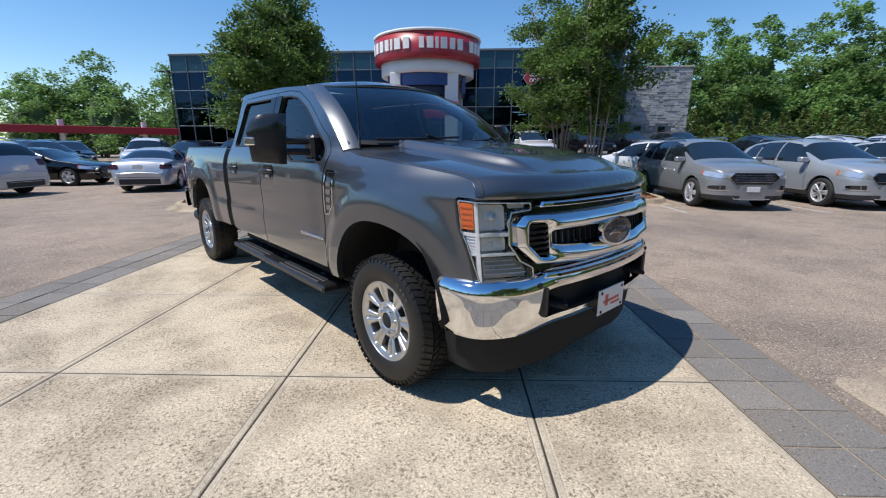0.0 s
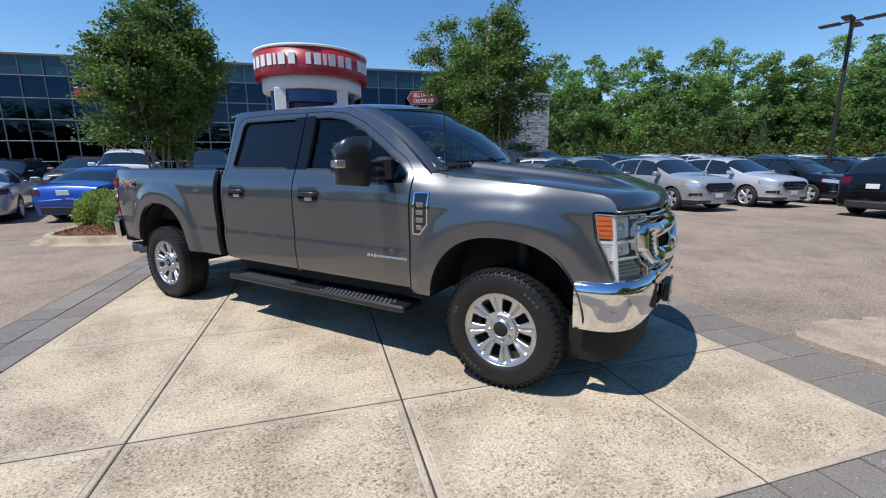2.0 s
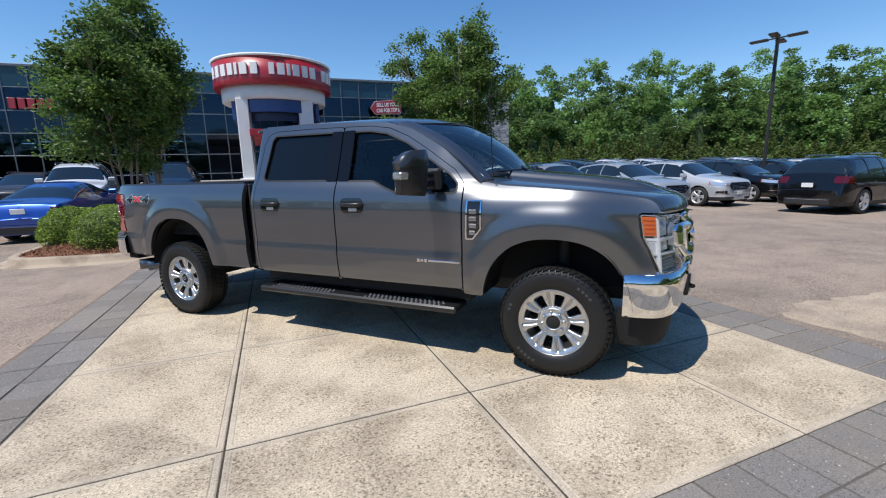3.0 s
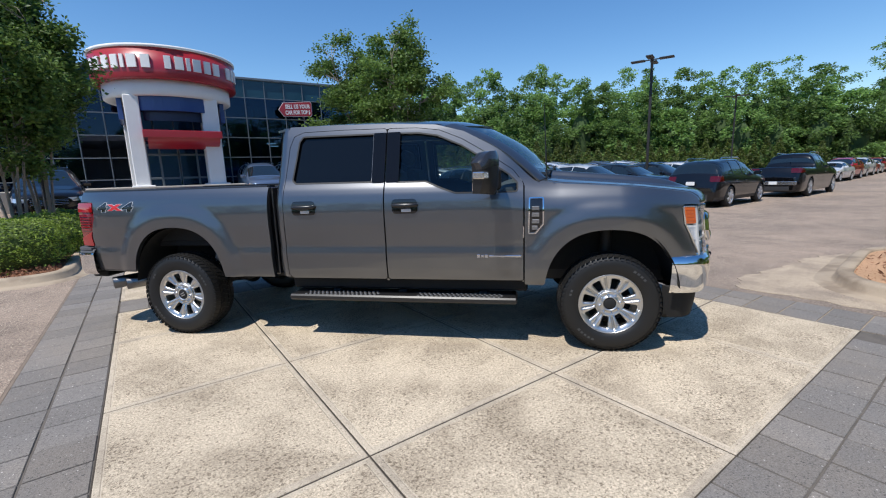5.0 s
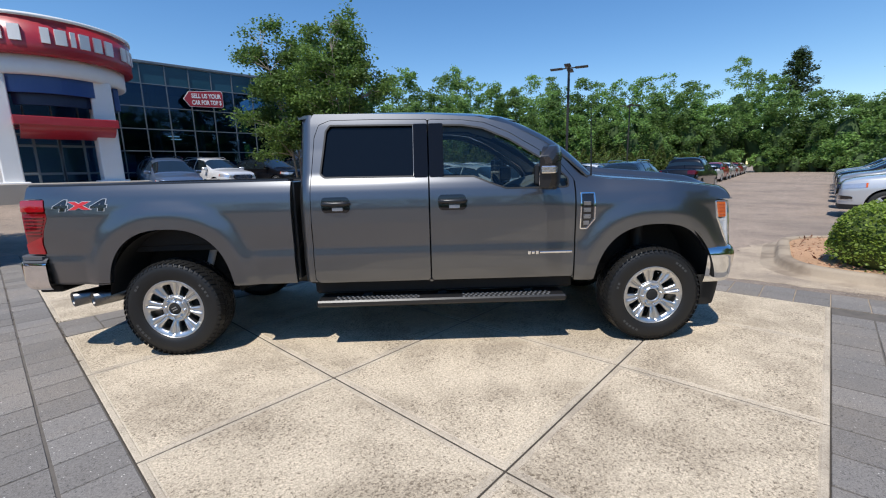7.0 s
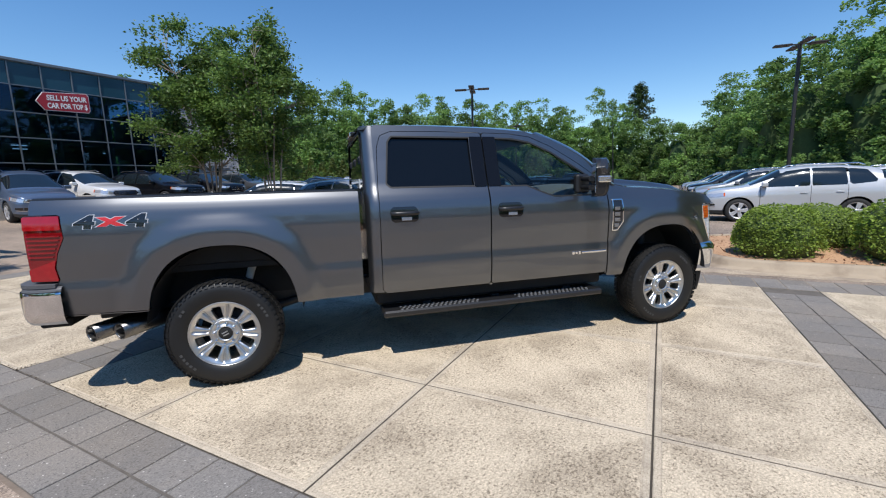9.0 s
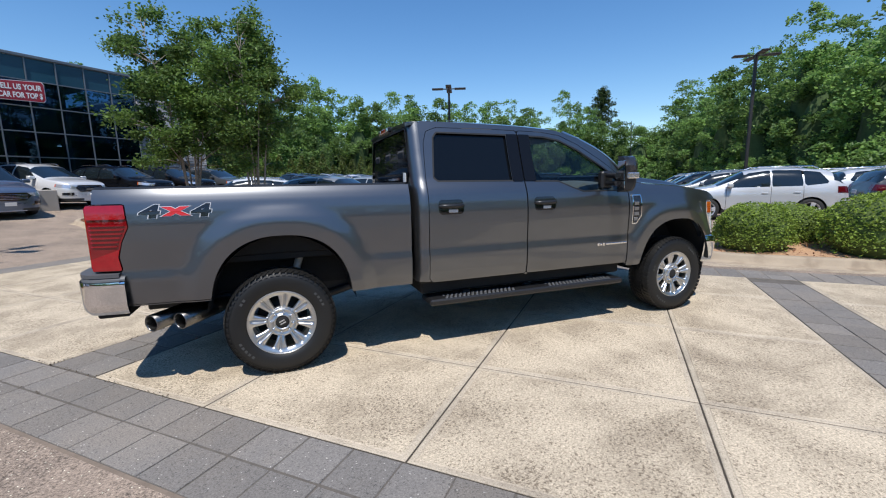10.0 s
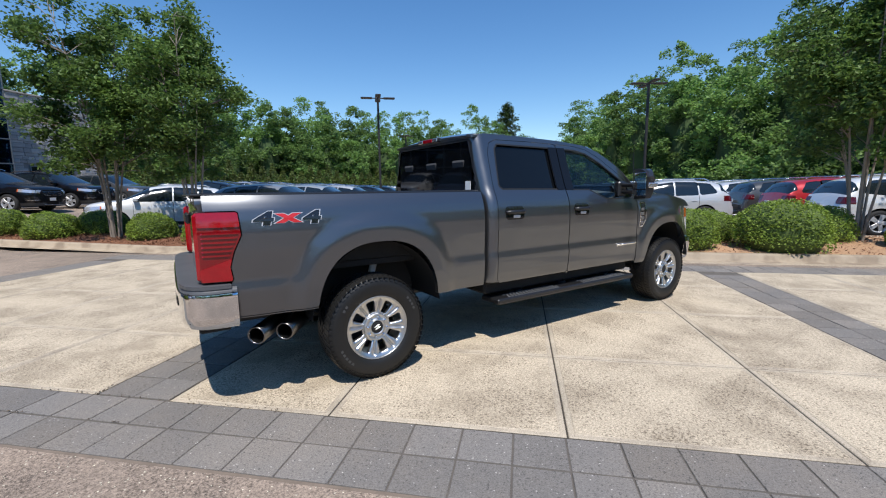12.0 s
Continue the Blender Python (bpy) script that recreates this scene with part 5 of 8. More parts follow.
def tread_geo(r=0.414, w=0.272):
    g, h = Geo(), w / 2
    rng = random.Random(4)
    for k in range(56):
        for row, (y0, y1) in enumerate(((-h + 0.004, -h + 0.062), (-h + 0.070, -0.034), (-0.026, 0.026), (0.034, h - 0.070), (h - 0.062, h - 0.004))):
            a0 = 2 * math.pi * (k + 0.5 * (row % 2)) / 56
            wd = 0.0190 * rng.uniform(0.85, 1.1)
            sl = 0.012 * (1 if row in (1, 4) else -1)
            pts = []
            for rr in (r - 0.016, r - 0.002):
                for y, tw in ((y0, -sl), (y1, sl)):
                    for sgn in (-1, 1):
                        ang = a0 + (sgn * wd + tw) / r * (0.96 if rr > r - 0.01 else 1)
                        rad = rr - (0.012 if rr > r - 0.01 and ((row == 0 and y == y0) or (row == 4 and y == y1)) else 0)
                        pts.append((rad * math.cos(ang), y, rad * math.sin(ang)))
            g.add(pts, [(4, 5, 7, 6), (0, 1, 5, 4), (2, 6, 7, 3), (0, 4, 6, 2), (1, 3, 7, 5)])
        for side in (-1, 1):
            a0 = 2 * math.pi * (k + (0.25 if side > 0 else 0)) / 56
            pts = []
            for rr, y in ((r - 0.020, h - 0.017), (r - 0.040, h - 0.007)):
                for sgn in (-1, 1):
                    ang = a0 + sgn * 0.013 / r
                    pts += [(rr * math.cos(ang), side * (y - 0.006), rr * math.sin(ang)), (rr * math.cos(ang), side * (y + 0.004), rr * math.sin(ang))]
            g.add(pts, [(1, 3, 7, 5), (0, 1, 5, 4), (2, 6, 7, 3), (4, 5, 7, 6)])
    return g


def rim_geo():
    """The wheel's face, towards -y: a dish with eight rounded openings between paired spokes."""
    dish = curve([0.0, 0.06, 0.085, 0.105, 0.125, 0.16, 0.195, 0.210, 0.228, 0.237, 0.245], [0.080, 0.080, 0.080, 0.078, 0.090, 0.098, 0.102, 0.103, 0.108, 0.113, 0.115], 0.008)
    def holes(t, r):
        q = (t + math.pi / 8) % (math.pi / 4) - math.pi / 8
        half = 0.0225 + 0.13 * (r - 0.118)
        side = np.abs(q) * r - half
        ends = np.maximum(0.118 - r, r - 0.212)
        d = np.maximum(side, ends)
        both = np.hypot(np.maximum(side + 0.010, 0), np.maximum(ends + 0.010, 0)) - 0.010
        return -np.maximum(d, both)
    def place(t, r):
        q = (t + math.pi / 8) % (math.pi / 4) - math.pi / 8
        lip = 0.010 * np.exp(-np.clip(-holes(t, r), 0, 1) / 0.006)
        groove = lip + 0.016 * np.exp(-((np.abs(np.abs(q) - math.pi / 8) * r / 0.0085) ** 2)) * smooth_step(0.11, 0.135, r) * (1 - smooth_step(0.222, 0.236, r))
        return r * np.cos(t), -dish(r) + groove, r * np.sin(t)
    return sheet(0, 2 * math.pi, 0.058, 0.246, 0.0175, [holes], place, (0, 0.035, 0), step_v=0.005, crisp=True)


_tyre, _tread, _rim = tyre_geo(), tread_geo(), rim_geo()
_barrel = Geo().lathe([(0.243, -0.100), (0.246, -0.117), (0.251, -0.119), (0.253, -0.112), (0.238, -0.095), (0.230, -0.02), (0.228, 0.10), (0.250, 0.128)], 48)
_hub = Geo().lathe([(0.0, -0.096), (0.050, -0.096), (0.054, -0.106), (0.061, -0.106), (0.066, -0.094), (0.092, -0.091), (0.098, -0.097), (0.104, -0.096), (0.107, -0.088), (0.107, -0.06)], 48)
_cap = Geo().lathe([(0.0, -0.1045), (0.040, -0.1040), (0.049, -0.099), (0.050, -0.094)], 28)
_nut = Geo().lathe([(0.0, -0.116), (0.006, -0.115), (0.0095, -0.108), (0.0115, -0.100), (0.0125, -0.085)], 8).mesh("wheel_nut", CHROME)
_bars = Geo()
for a0, a1 in ((50, 78), (-128, -95), (170, 182)):
    for k in range(int((a1 - a0) / 6)):
        t0, t1 = math.radians(a0 + 6 * k), math.radians(a0 + 6 * k + 3.6)
        pts = [(r * math.cos(t), -0.1370, r * math.sin(t)) for t, r in ((t0, 0.318), (t1, 0.318), (t1, 0.337), (t0, 0.337))]
        _bars.add(pts + [(x, y - 0.0015, z) for x, y, z in pts], [(4, 5, 6, 7), (0, 1, 5, 4), (1, 2, 6, 5), (2, 3, 7, 6), (3, 0, 4, 7)])
_mt = [(_tyre.mesh("tyre", RUBBER)), _tread.mesh("tread", RUBBER), _bars.mesh("tyre_mark", material("tyre_lettering", (0.05, 0.05, 0.05), 0.7)), _barrel.mesh("rim", ALLOY), _rim.mesh("wheel_face", ALLOY), _hub.mesh("hub", ALLOY), _cap.mesh("cap", MATTE_BLACK)]
_disc = Geo().lathe([(0.0, -0.02), (0.19, -0.02), (0.19, 0.02), (0.0, 0.02)], 32).mesh("brake_disc", STEEL)
for x in (0.0, REAR):
    for side in (-1, 1):
        m = pose(x, side * 0.872, 0.415, 0, 31 if x else 12, 0 if side < 0 else 180)
        w = new("wheel", _mt[3])
        w.parent, w.matrix_local = TRUCK, m
        tagged(w, "bright eight-window alloy wheel with an all-terrain tyre")
        for me in _mt[:3] + _mt[4:] + [_disc]:
            ob = new(me.name, me)
            ob.parent = w
            if me is _disc:
                ob.matrix_local = pose(0, 0.03, 0)
            if me is _mt[2]:
                tagged(ob, kind="stuff")
        if x:
            for dz in (-0.010, 0.010):
                part("cap_mark", Geo().box(-0.022, 0.022, -0.1068, -0.1035, dz - 0.0045, dz + 0.0045, 0.001), ALLOY, w, m=pose(0, 0, 0, 0, -55, 0))
        for k in range(8):
            a = 2 * math.pi * (k + 0.5) / 8
            ob = new("wheel_nut", _nut)
            ob.parent, ob.location = w, (0.080 * math.cos(a), 0, 0.080 * math.sin(a))

# ---- ground ----
CURB_H = 0.14
X0, X1 = -1.23, 4.24           # the concrete court
BANDS = [(-1.82, -1.21), (4.265, 4.885), (10.50, 11.11), (-7.9, -7.29)]
xs = sorted({-700.0, -350.0, -180.0, -100.0, *np.linspace(-60, 60, 41).round(2).tolist(), X0 - 0.632, X0 - 0.612, X1 + 0.612, X1 + 0.632, 100.0, 180.0, 350.0, 700.0})
ys = sorted({-700.0, -350.0, -180.0, -100.0, *np.linspace(-60, 60, 41).round(2).tolist(), 12.0, 22.5, -14.0, -13.98, 11.11, 11.13, 100.0, 180.0, 350.0, 700.0})
gx, gy = np.meshgrid(xs, ys, indexing="ij")
gz = terrain(gx, gy) - 0.004
bed = (gx > X0 - 0.62) & (gx < X1 + 0.62) & (gy > -13.99) & (gy < 11.12)
gz = np.where(bed, -0.045, gz)
ny = len(ys)
g = Geo().add(np.stack([gx, gy, gz], -1).reshape(-1, 3), [(i * ny + j, (i + 1) * ny + j, (i + 1) * ny + j + 1, i * ny + j + 1) for i in range(len(xs) - 1) for j in range(ny - 1)])
ground = tagged(part("ground", g, ASPHALT), "worn brown-grey asphalt car park", "ground", kind="structure")
court = tagged(part("pavement", Geo().box(X0 - 0.61, X1 + 0.61, -13.95, 11.10, -0.060, -0.0085), JOINT), "concrete court bordered with dark pavers", "pavement", kind="structure")


def slab(w, d, edge=0.042):
    """A cast slab: rough middle, smooth tooled rim, rounded edge."""
    g = Geo()
    a, b, c = 0.0060, edge, 0.006
    ring = lambda o, z: [(o, o, z), (w - o, o, z), (w - o, d - o, z), (o, d - o, z)]
    v = ring(a, -0.03) + ring(a, -c) + ring(a + c, -0.002) + ring(b - 0.006, -0.002) + ring(b - 0.001, -0.0045) + ring(b + 0.006, 0.0)
    f = []
    for k in range(5):
        for n in range(4):
            f.append((4 * k + n, 4 * k + (n + 1) % 4, 4 * k + 4 + (n + 1) % 4, 4 * k + 4 + n))
    g.add(v, f, slot=1)
    g.add(v[20:], [(0, 1, 2, 3)], slot=0)
    return g


slab_meshes = {}


def lay_slab(x0, x1, y0, y1):
    w, d = round(x1 - x0, 3), round(y1 - y0, 3)
    if (w, d) not in slab_meshes:
        slab_meshes[w, d] = slab(w, d).mesh("slab", [CONCRETE, CONCRETE_EDGE])
    ob = new("slab", slab_meshes[w, d])
    ob.parent = court
    ob.location = (x0, y0, 0.0)


col = [X0, 0.0, 1.524, 3.048, X1]
for y0, y1 in ((-1.21, 4.265), (4.885, 10.50), (-7.29, -1.82), (-13.9, -7.9)):
    rows = [y0] + [y for y in (y0 + 1.21 + 1.524 * k for k in range(5)) if y < y1 - 0.4] + [y1]
    for a, b in zip(col, col[1:]):
        for c, d in zip(rows, rows[1:]):
            lay_slab(a, b, c, d)


def paver(w, d, s):
    g, r = Geo(), 0.0050
    return g.box(r + s, w - r - s, r, d - r, -0.035, 0.0, 0.003)


paver_meshes = {(w, d): paver(w, d, 0.003).mesh("paver", PAVER) for w, d in ((0.305, 0.305), (0.305, 0.45), (0.45, 0.305))}
rng = random.Random(3)


def lay_paver(x, y, size):
    ob = new("paver", paver_meshes[size])
    ob.parent = court
    ob.location = (x, y, -0.001 + rng.uniform(-0.0025, 0.0015))
    ob.rotation_euler = (rng.uniform(-0.004, 0.004), rng.uniform(-0.004, 0.004), rng.uniform(-0.004, 0.004))


# two rows of pavers along both sides and across in bands
rest = Geo()
for side_x in (X0 - 0.610, X1):
    for row in range(2):
        n = 0
        y = 1.235 - 50 * 0.305
        while y < 11.0:
            if -4.3 < y < 9.0:
                lay_paver(side_x + 0.305 * row, y, (0.305, 0.305))
            else:
                rest.box(side_x + 0.305 * row + 0.004, side_x + 0.305 * row + 0.301, y + 0.004, y + 0.301, -0.035, rng.uniform(-0.003, 0.001), 0.004)
            y += 0.305
for b0, b1 in BANDS:
    for row in range(2):
        x = X0 + 0.008
        while x < X1 - 0.31:
            if -2 < b0 < 5:
                lay_paver(x, b0 + 0.003 + 0.305 * row, (0.305, 0.305))
            else:
                rest.box(x + 0.004, x + 0.301, b0 + 0.007 + 0.305 * row, b0 + 0.304 + 0.305 * row, -0.035, rng.uniform(-0.003, 0.001), 0.004)
            x += 0.305
LIGHT_SAND = material("pale_joint_sand", (0.30, 0.235, 0.165), 0.95, vary=0.3, scale=9, fine=80)
for side_x, sand in ((X0 - 0.606, JOINT_SAND), (X1 + 0.003, LIGHT_SAND)):
    part("joint_bed", Geo().box(side_x, side_x + 0.603, -13.9, 11.05, -0.020, -0.0080), sand, court)
SAND_EDGE = material("sandy_edge", (0.20, 0.155, 0.118), 0.95, vary=0.3, scale=7, fine=90, bump=0.002)
for side_x in (X0 - 0.640, X1 + 0.606):
    part("sand_edge", Geo().box(side_x, side_x + 0.034, -13.95, 11.08, -0.030, -0.0060, 0.002), SAND_EDGE, court)
for b0, b1 in BANDS:
    part("joint_bed", Geo().box(X0 + 0.004, X1 - 0.004, b0 + 0.006, b0 + 0.606, -0.020, -0.0080), JOINT_SAND, court)
ob = part("far_pavers", rest, PAVER, court)
tagged(ob, kind="stuff")

# dry litter caught in the joints at the corner of the bands, and worn stall lines
r = np.random.default_rng(21)
n = 260
run = r.random(n)
at = np.where((np.arange(n) % 3 == 0)[:, None], np.column_stack([X0 - 0.305 + r.normal(0, 0.006, n), 4.3 + 3.2 * run]),
              np.where((np.arange(n) % 3 == 1)[:, None], np.column_stack([X0 + r.normal(0, 0.014, n), 3.4 + 2.0 * run]), np.column_stack([X0 + 1.9 * run ** 2, 4.885 + r.normal(0, 0.014, n)])))
litter = part("leaf_litter", leaf_cloud(np.column_stack([at, r.uniform(0.0, 0.006, n)]), 0.016, r, up=2.5, aspect=0.5), material("dry_litter", (0.085, 0.060, 0.038), 0.95, vary=0.3, island=0.5))
tagged(litter, "dry brown litter lying in the paving joints", "litter", kind="stuff")
for k in range(8):
    x0 = 8.05 + 3.34 * k
    line = sheet(x0 - 0.05, x0 + 0.05, 7.4, 12.6, 0.05, [], lambda x, y: (x, y, terrain(x, y) + 0.001), (0, 0, -0.012), step_v=0.65)
    part("stall_line", line, LINE_PAINT, ground)

# worn sandy apron round the corner of the front bed
APRON = cast("sandy_apron", (0.44, 0.355, 0.260), (0.20, 0.155, 0.115), (0.30, 0.24, 0.185), grain=80, pits=60, pitted=0.5, stained=0.9, spread=0.4, scale=1.6, bump=0.0015)
apron = polygon([(5.02, 0.02), (5.45, 0.20), (6.4, 0.06), (7.5, 0.0), (8.3, -0.28), (8.4, -1.0), (5.7, -0.9), (5.45, -1.6), (5.40, -9.0), (5.02, -9.0)], 0.08)
ragged = lambda x, y: apron(x, y) + 0.05 * np.sin(7.3 * x + 2.1 * y) * np.sin(5.1 * y - 3.3 * x) + 0.025 * np.sin(23 * x + 17 * y)
part("sandy_apron", sheet(5.00, 8.6, -9.1, 0.4, 0.10, [ragged], lambda x, y: (x, y, terrain(x, y) + 0.0015), (0, 0, -0.012)), APRON, ground)

# ---- planted islands: kerb, bark mulch, shrubs ----
MULCH = material("bark_mulch", (0.20, 0.095, 0.055), 0.95, vary=0.3, scale=3, fine=25, island=0.5, bump=0.004, spec=0.2)
CLAY = material("bare_clay", (0.44, 0.27, 0.16), 0.95, vary=0.18, scale=1.2, fine=40, bump=0.003, spec=0.2, fleck=[((0.22, 0.11, 0.06), 0.02, 0.25)])


def rounded(points, r, n=7):
    """A plan outline, anticlockwise, with its corners rounded."""
    out, k = [], len(points)
    for i in range(k):
        a, b, c = (Vector(points[(i + d) % k]) for d in (-1, 0, 1))
        rr = min(r, (a - b).length * 0.48, (c - b).length * 0.48)
        p, q = b + (a - b).normalized() * rr, b + (c - b).normalized() * rr
        for t in range(n + 1):
            s = t / n
            out.append(tuple((1 - s) ** 2 * p + 2 * s * (1 - s) * b + s * s * q))
    return out


def island(name, points, r, mound, soil, label, chips):
    """A raised bed: a kerb with a gutter lip, soil heaped inside it, and bark chips on the soil."""
    line = rounded(points, r)
    n = len(line)
    pts = np.array(line)
    tan = np.roll(pts, -1, 0) - np.roll(pts, 1, 0)
    tan /= np.linalg.norm(tan, axis=1, keepdims=True)
    out = np.stack([tan[:, 1], -tan[:, 0]], 1)
    ob = tagged(new(name), label, "planting bed", kind="structure")
    base = terrain(pts[:, 0], pts[:, 1])
    prof = [(0.22, -0.006), (0.20, 0.004), (0.05, 0.012), (0.02, 0.03), (0.0, CURB_H - 0.03), (-0.03, CURB_H), (-0.15, CURB_H + 0.002), (-0.165, CURB_H - 0.012), (-0.17, 0.0)]
    v = [(*(pts[i] + out[i] * o), base[i] + z) for i in range(n) for o, z in prof]
    m = len(prof)
    g = Geo().add(v, [(i * m + k, i * m + k + 1, ((i + 1) % n) * m + k + 1, ((i + 1) % n) * m + k) for i in range(n) for k in range(m - 1)], True)
    part("kerb", g, KERB, ob)
    ctr = pts.mean(0)
    v = []
    steps = (1.0, 0.93, 0.8, 0.6, 0.35, 0.0)
    rr = random.Random(7)
    for s in steps:
        for i in range(n):
            p = ctr + (pts[i] - out[i] * 0.16 - ctr) * s
            h = CURB_H - 0.03 + mound * (1 - s) ** 0.8 * 0.9 + rr.uniform(-0.012, 0.012) * (s < 1)
            v.append((*p, float(terrain(*p)) + h))
    part("soil", Geo().add(v, [(k * n + i, k * n + (i + 1) % n, (k + 1) * n + (i + 1) % n, (k + 1) * n + i) for k in range(len(steps) - 1) for i in range(n)], True), soil, ob)
    if chips:
        r2 = np.random.default_rng(5)
        lo, hi = pts.min(0), pts.max(0)
        c = r2.uniform(lo, hi, (chips * 3, 2))
        f = polygon(line)
        d = f(c[:, 0], c[:, 1])
        c, d = c[d < -0.17][:chips], d[d < -0.17][:chips]
        span = max(-float(f(np.array([ctr[0]]), np.array([ctr[1]]))[0]), 0.3)
        h = CURB_H - 0.02 + mound * 0.9 * np.clip(-d / span, 0, 1) ** 0.8
        z = terrain(c[:, 0], c[:, 1]) + h + r2.uniform(-0.01, 0.02, len(c))
        tagged(part("bark_chips", leaf_cloud(np.column_stack([c, z]), 0.075, r2, up=3.0, aspect=0.3), MULCH, ob), kind="stuff")
    return ob


island("planting_bed_rear", [(-4.45, 7.5), (-1.92, 6.98), (-1.92, 15.0), (-4.2, 15.0)], 0.8, 0.16, MULCH, "kerbed bed of brown bark mulch with clipped shrubs", 9000)
island("planting_bed_side", [(5.24, 18.4), (5.24, 9.6), (6.8, 8.6), (8.6, 9.0), (8.6, 18.4)], 1.1, 0.16, MULCH, "kerbed bed of reddish bark mulch with clipped shrubs", 8000)
island("planting_bed_front", [(5.47, -0.66), (5.27, -14.0), (9.2, -14.0), (9.2, -1.2), (8.4, -0.45)], 1.0, 0.14, CLAY, "kerbed bed of bare orange clay with clipped shrubs", 2500)

# ---- showroom: glass front, stone wing, round entrance tower ----
WHITE_WALL = material("white_render", (0.78, 0.77, 0.75), 0.7, vary=0.06, scale=1.5, fine=40, bump=0.0008)
RED_PANEL = material("red_metal_panel", (0.36, 0.016, 0.028), 0.35, coat=0.3, vary=0.08, scale=1.0)
BLUE_PANEL = material("blue_metal_panel", (0.022, 0.055, 0.20), 0.4, coat=0.2, vary=0.08, scale=1.0)
ALUMINIUM = material("aluminium_mullion", (0.15, 0.175, 0.20), 0.45, 0.4, vary=0.05)
SPANDREL = material("teal_spandrel_glass", (0.014, 0.055, 0.085), 0.10, coat=0.0, spec=0.35, vary=0.08, scale=0.7, piece=0.12)
FACADE_GLASS = glass("facade_glass", (0.20, 0.32, 0.44), (0.35, 0.60, 1.0), ior=1.5)
STONE = material("split_face_stone", (0.36, 0.355, 0.35), 0.9, vary=0.16, scale=2, fine=25, bump=0.006, island=0.22)
STONE_BACK = material("stone_mortar", (0.26, 0.255, 0.25), 0.95, vary=0.15, scale=3, fine=30)
ROOM = material("dark_interior", (0.20, 0.22, 0.25), 0.8, vary=0.2, scale=0.5)
LANDING = material("landing_concrete", (0.36, 0.33, 0.29), 0.85, vary=0.14, scale=1.2, fine=40, bump=0.001)
GLOW = bpy.data.materials.new("strip_light")
GLOW.use_nodes = True
GLOW.node_tree.nodes["Principled BSDF"].inputs["Emission Color"].default_value = (1, 0.97, 0.9, 1)
GLOW.node_tree.nodes["Principled BSDF"].inputs["Emission Strength"].default_value = 2.0

FAC = pose(-17.45, 28.9, 0, 0, 0, -3.1)   # local x along the front, y into the building
building = thing("showroom", FAC, "two-storey car showroom with a dark glass front", "building")
ROWS_Z = [0.95, 1.84, 3.03, 4.25, 5.46, 6.70, 7.78]
COLS, PITCH = 26, 1.2
for j, (za, zb) in enumerate(zip(ROWS_Z, ROWS_Z[1:])):
    top = j == len(ROWS_Z) - 2
    me = Geo().box(0.03, PITCH - 0.03, 0.0, 0.012, za + 0.03, zb - 0.03).mesh("pane", SPANDREL if top else FACADE_GLASS)
    for i in range(COLS):
        if 14.3 < i * PITCH < 19.6 and j < 3:
            continue
        ob = new("pane", me)
        ob.parent = building
        ob.location = (i * PITCH, random.uniform(-0.003, 0.003), 0)
        ob.rotation_euler = (random.uniform(-0.004, 0.004), 0, random.uniform(-0.004, 0.004))
for i in range(COLS + 1):
    part("mullion", Geo().box(i * PITCH - 0.024, i * PITCH + 0.024, -0.05, 0.05, 0.95, 7.80, 0.006), ALUMINIUM, building)
for z in ROWS_Z:
    part("transom", Geo().box(-0.03, COLS * PITCH + 0.03, -0.04, 0.05, z - 0.024, z + 0.024, 0.006), ALUMINIUM, building)
part("parapet", Geo().box(-0.08, COLS * PITCH + 0.06, -0.10, 0.25, 7.78, 7.92, 0.02), ALUMINIUM, building)
part("side_wall", Geo().box(-0.05, 0.10, 0.06, 9.0, 0.2, 7.85, 0.02), SPANDREL, building)
part("back_wall", Geo().box(0, COLS * PITCH, 8.9, 9.1, 0.2, 7.85), ROOM, building)
part("inner_floor", Geo().box(0.1, COLS * PITCH, 0.06, 8.9, 0.80, 0.95), ROOM, building)
part("upper_floor", Geo().box(0.1, COLS * PITCH, 2.2, 8.9, 4.15, 4.45), ROOM, building)
part("roof", Geo().box(-0.05, COLS * PITCH, 0.06, 9.1, 7.60, 7.80), ROOM, building)
part("plinth", Geo().box(-0.05, COLS * PITCH + 0.03, -0.06, 0.3, 0.2, 0.93, 0.01), LANDING, building)
rng = random.Random(12)
for i in range(15):
    x, y = rng.uniform(1, COLS * PITCH - 1), rng.uniform(2, 6)
    z = rng.choice((4.10, 7.50))
    part("ceiling_light", Geo().box(x, x + 0.6, y, y + 0.14, z - 0.04, z), GLOW, building)
for i in range(5):
    x = 18.8 + 2.35 * i
    part("column", Geo().tube([(x, 1.4, 0.9), (x, 1.4, 7.6)], 0.22, 14), LANDING, building)
for k in range(5):
    part("wall_letter", Geo().box(5.0 + 0.42 * k, 5.33 + 0.42 * k, -0.14, -0.07, 5.55, 6.12, 0.02), RED_PANEL, building)
for k in range(2):
    part("blind", Geo().box(21.2 + 1.8 * k, 22.1 + 1.8 * k, 0.3, 0.32, 1.6, 2.85), WHITE_WALL, building)

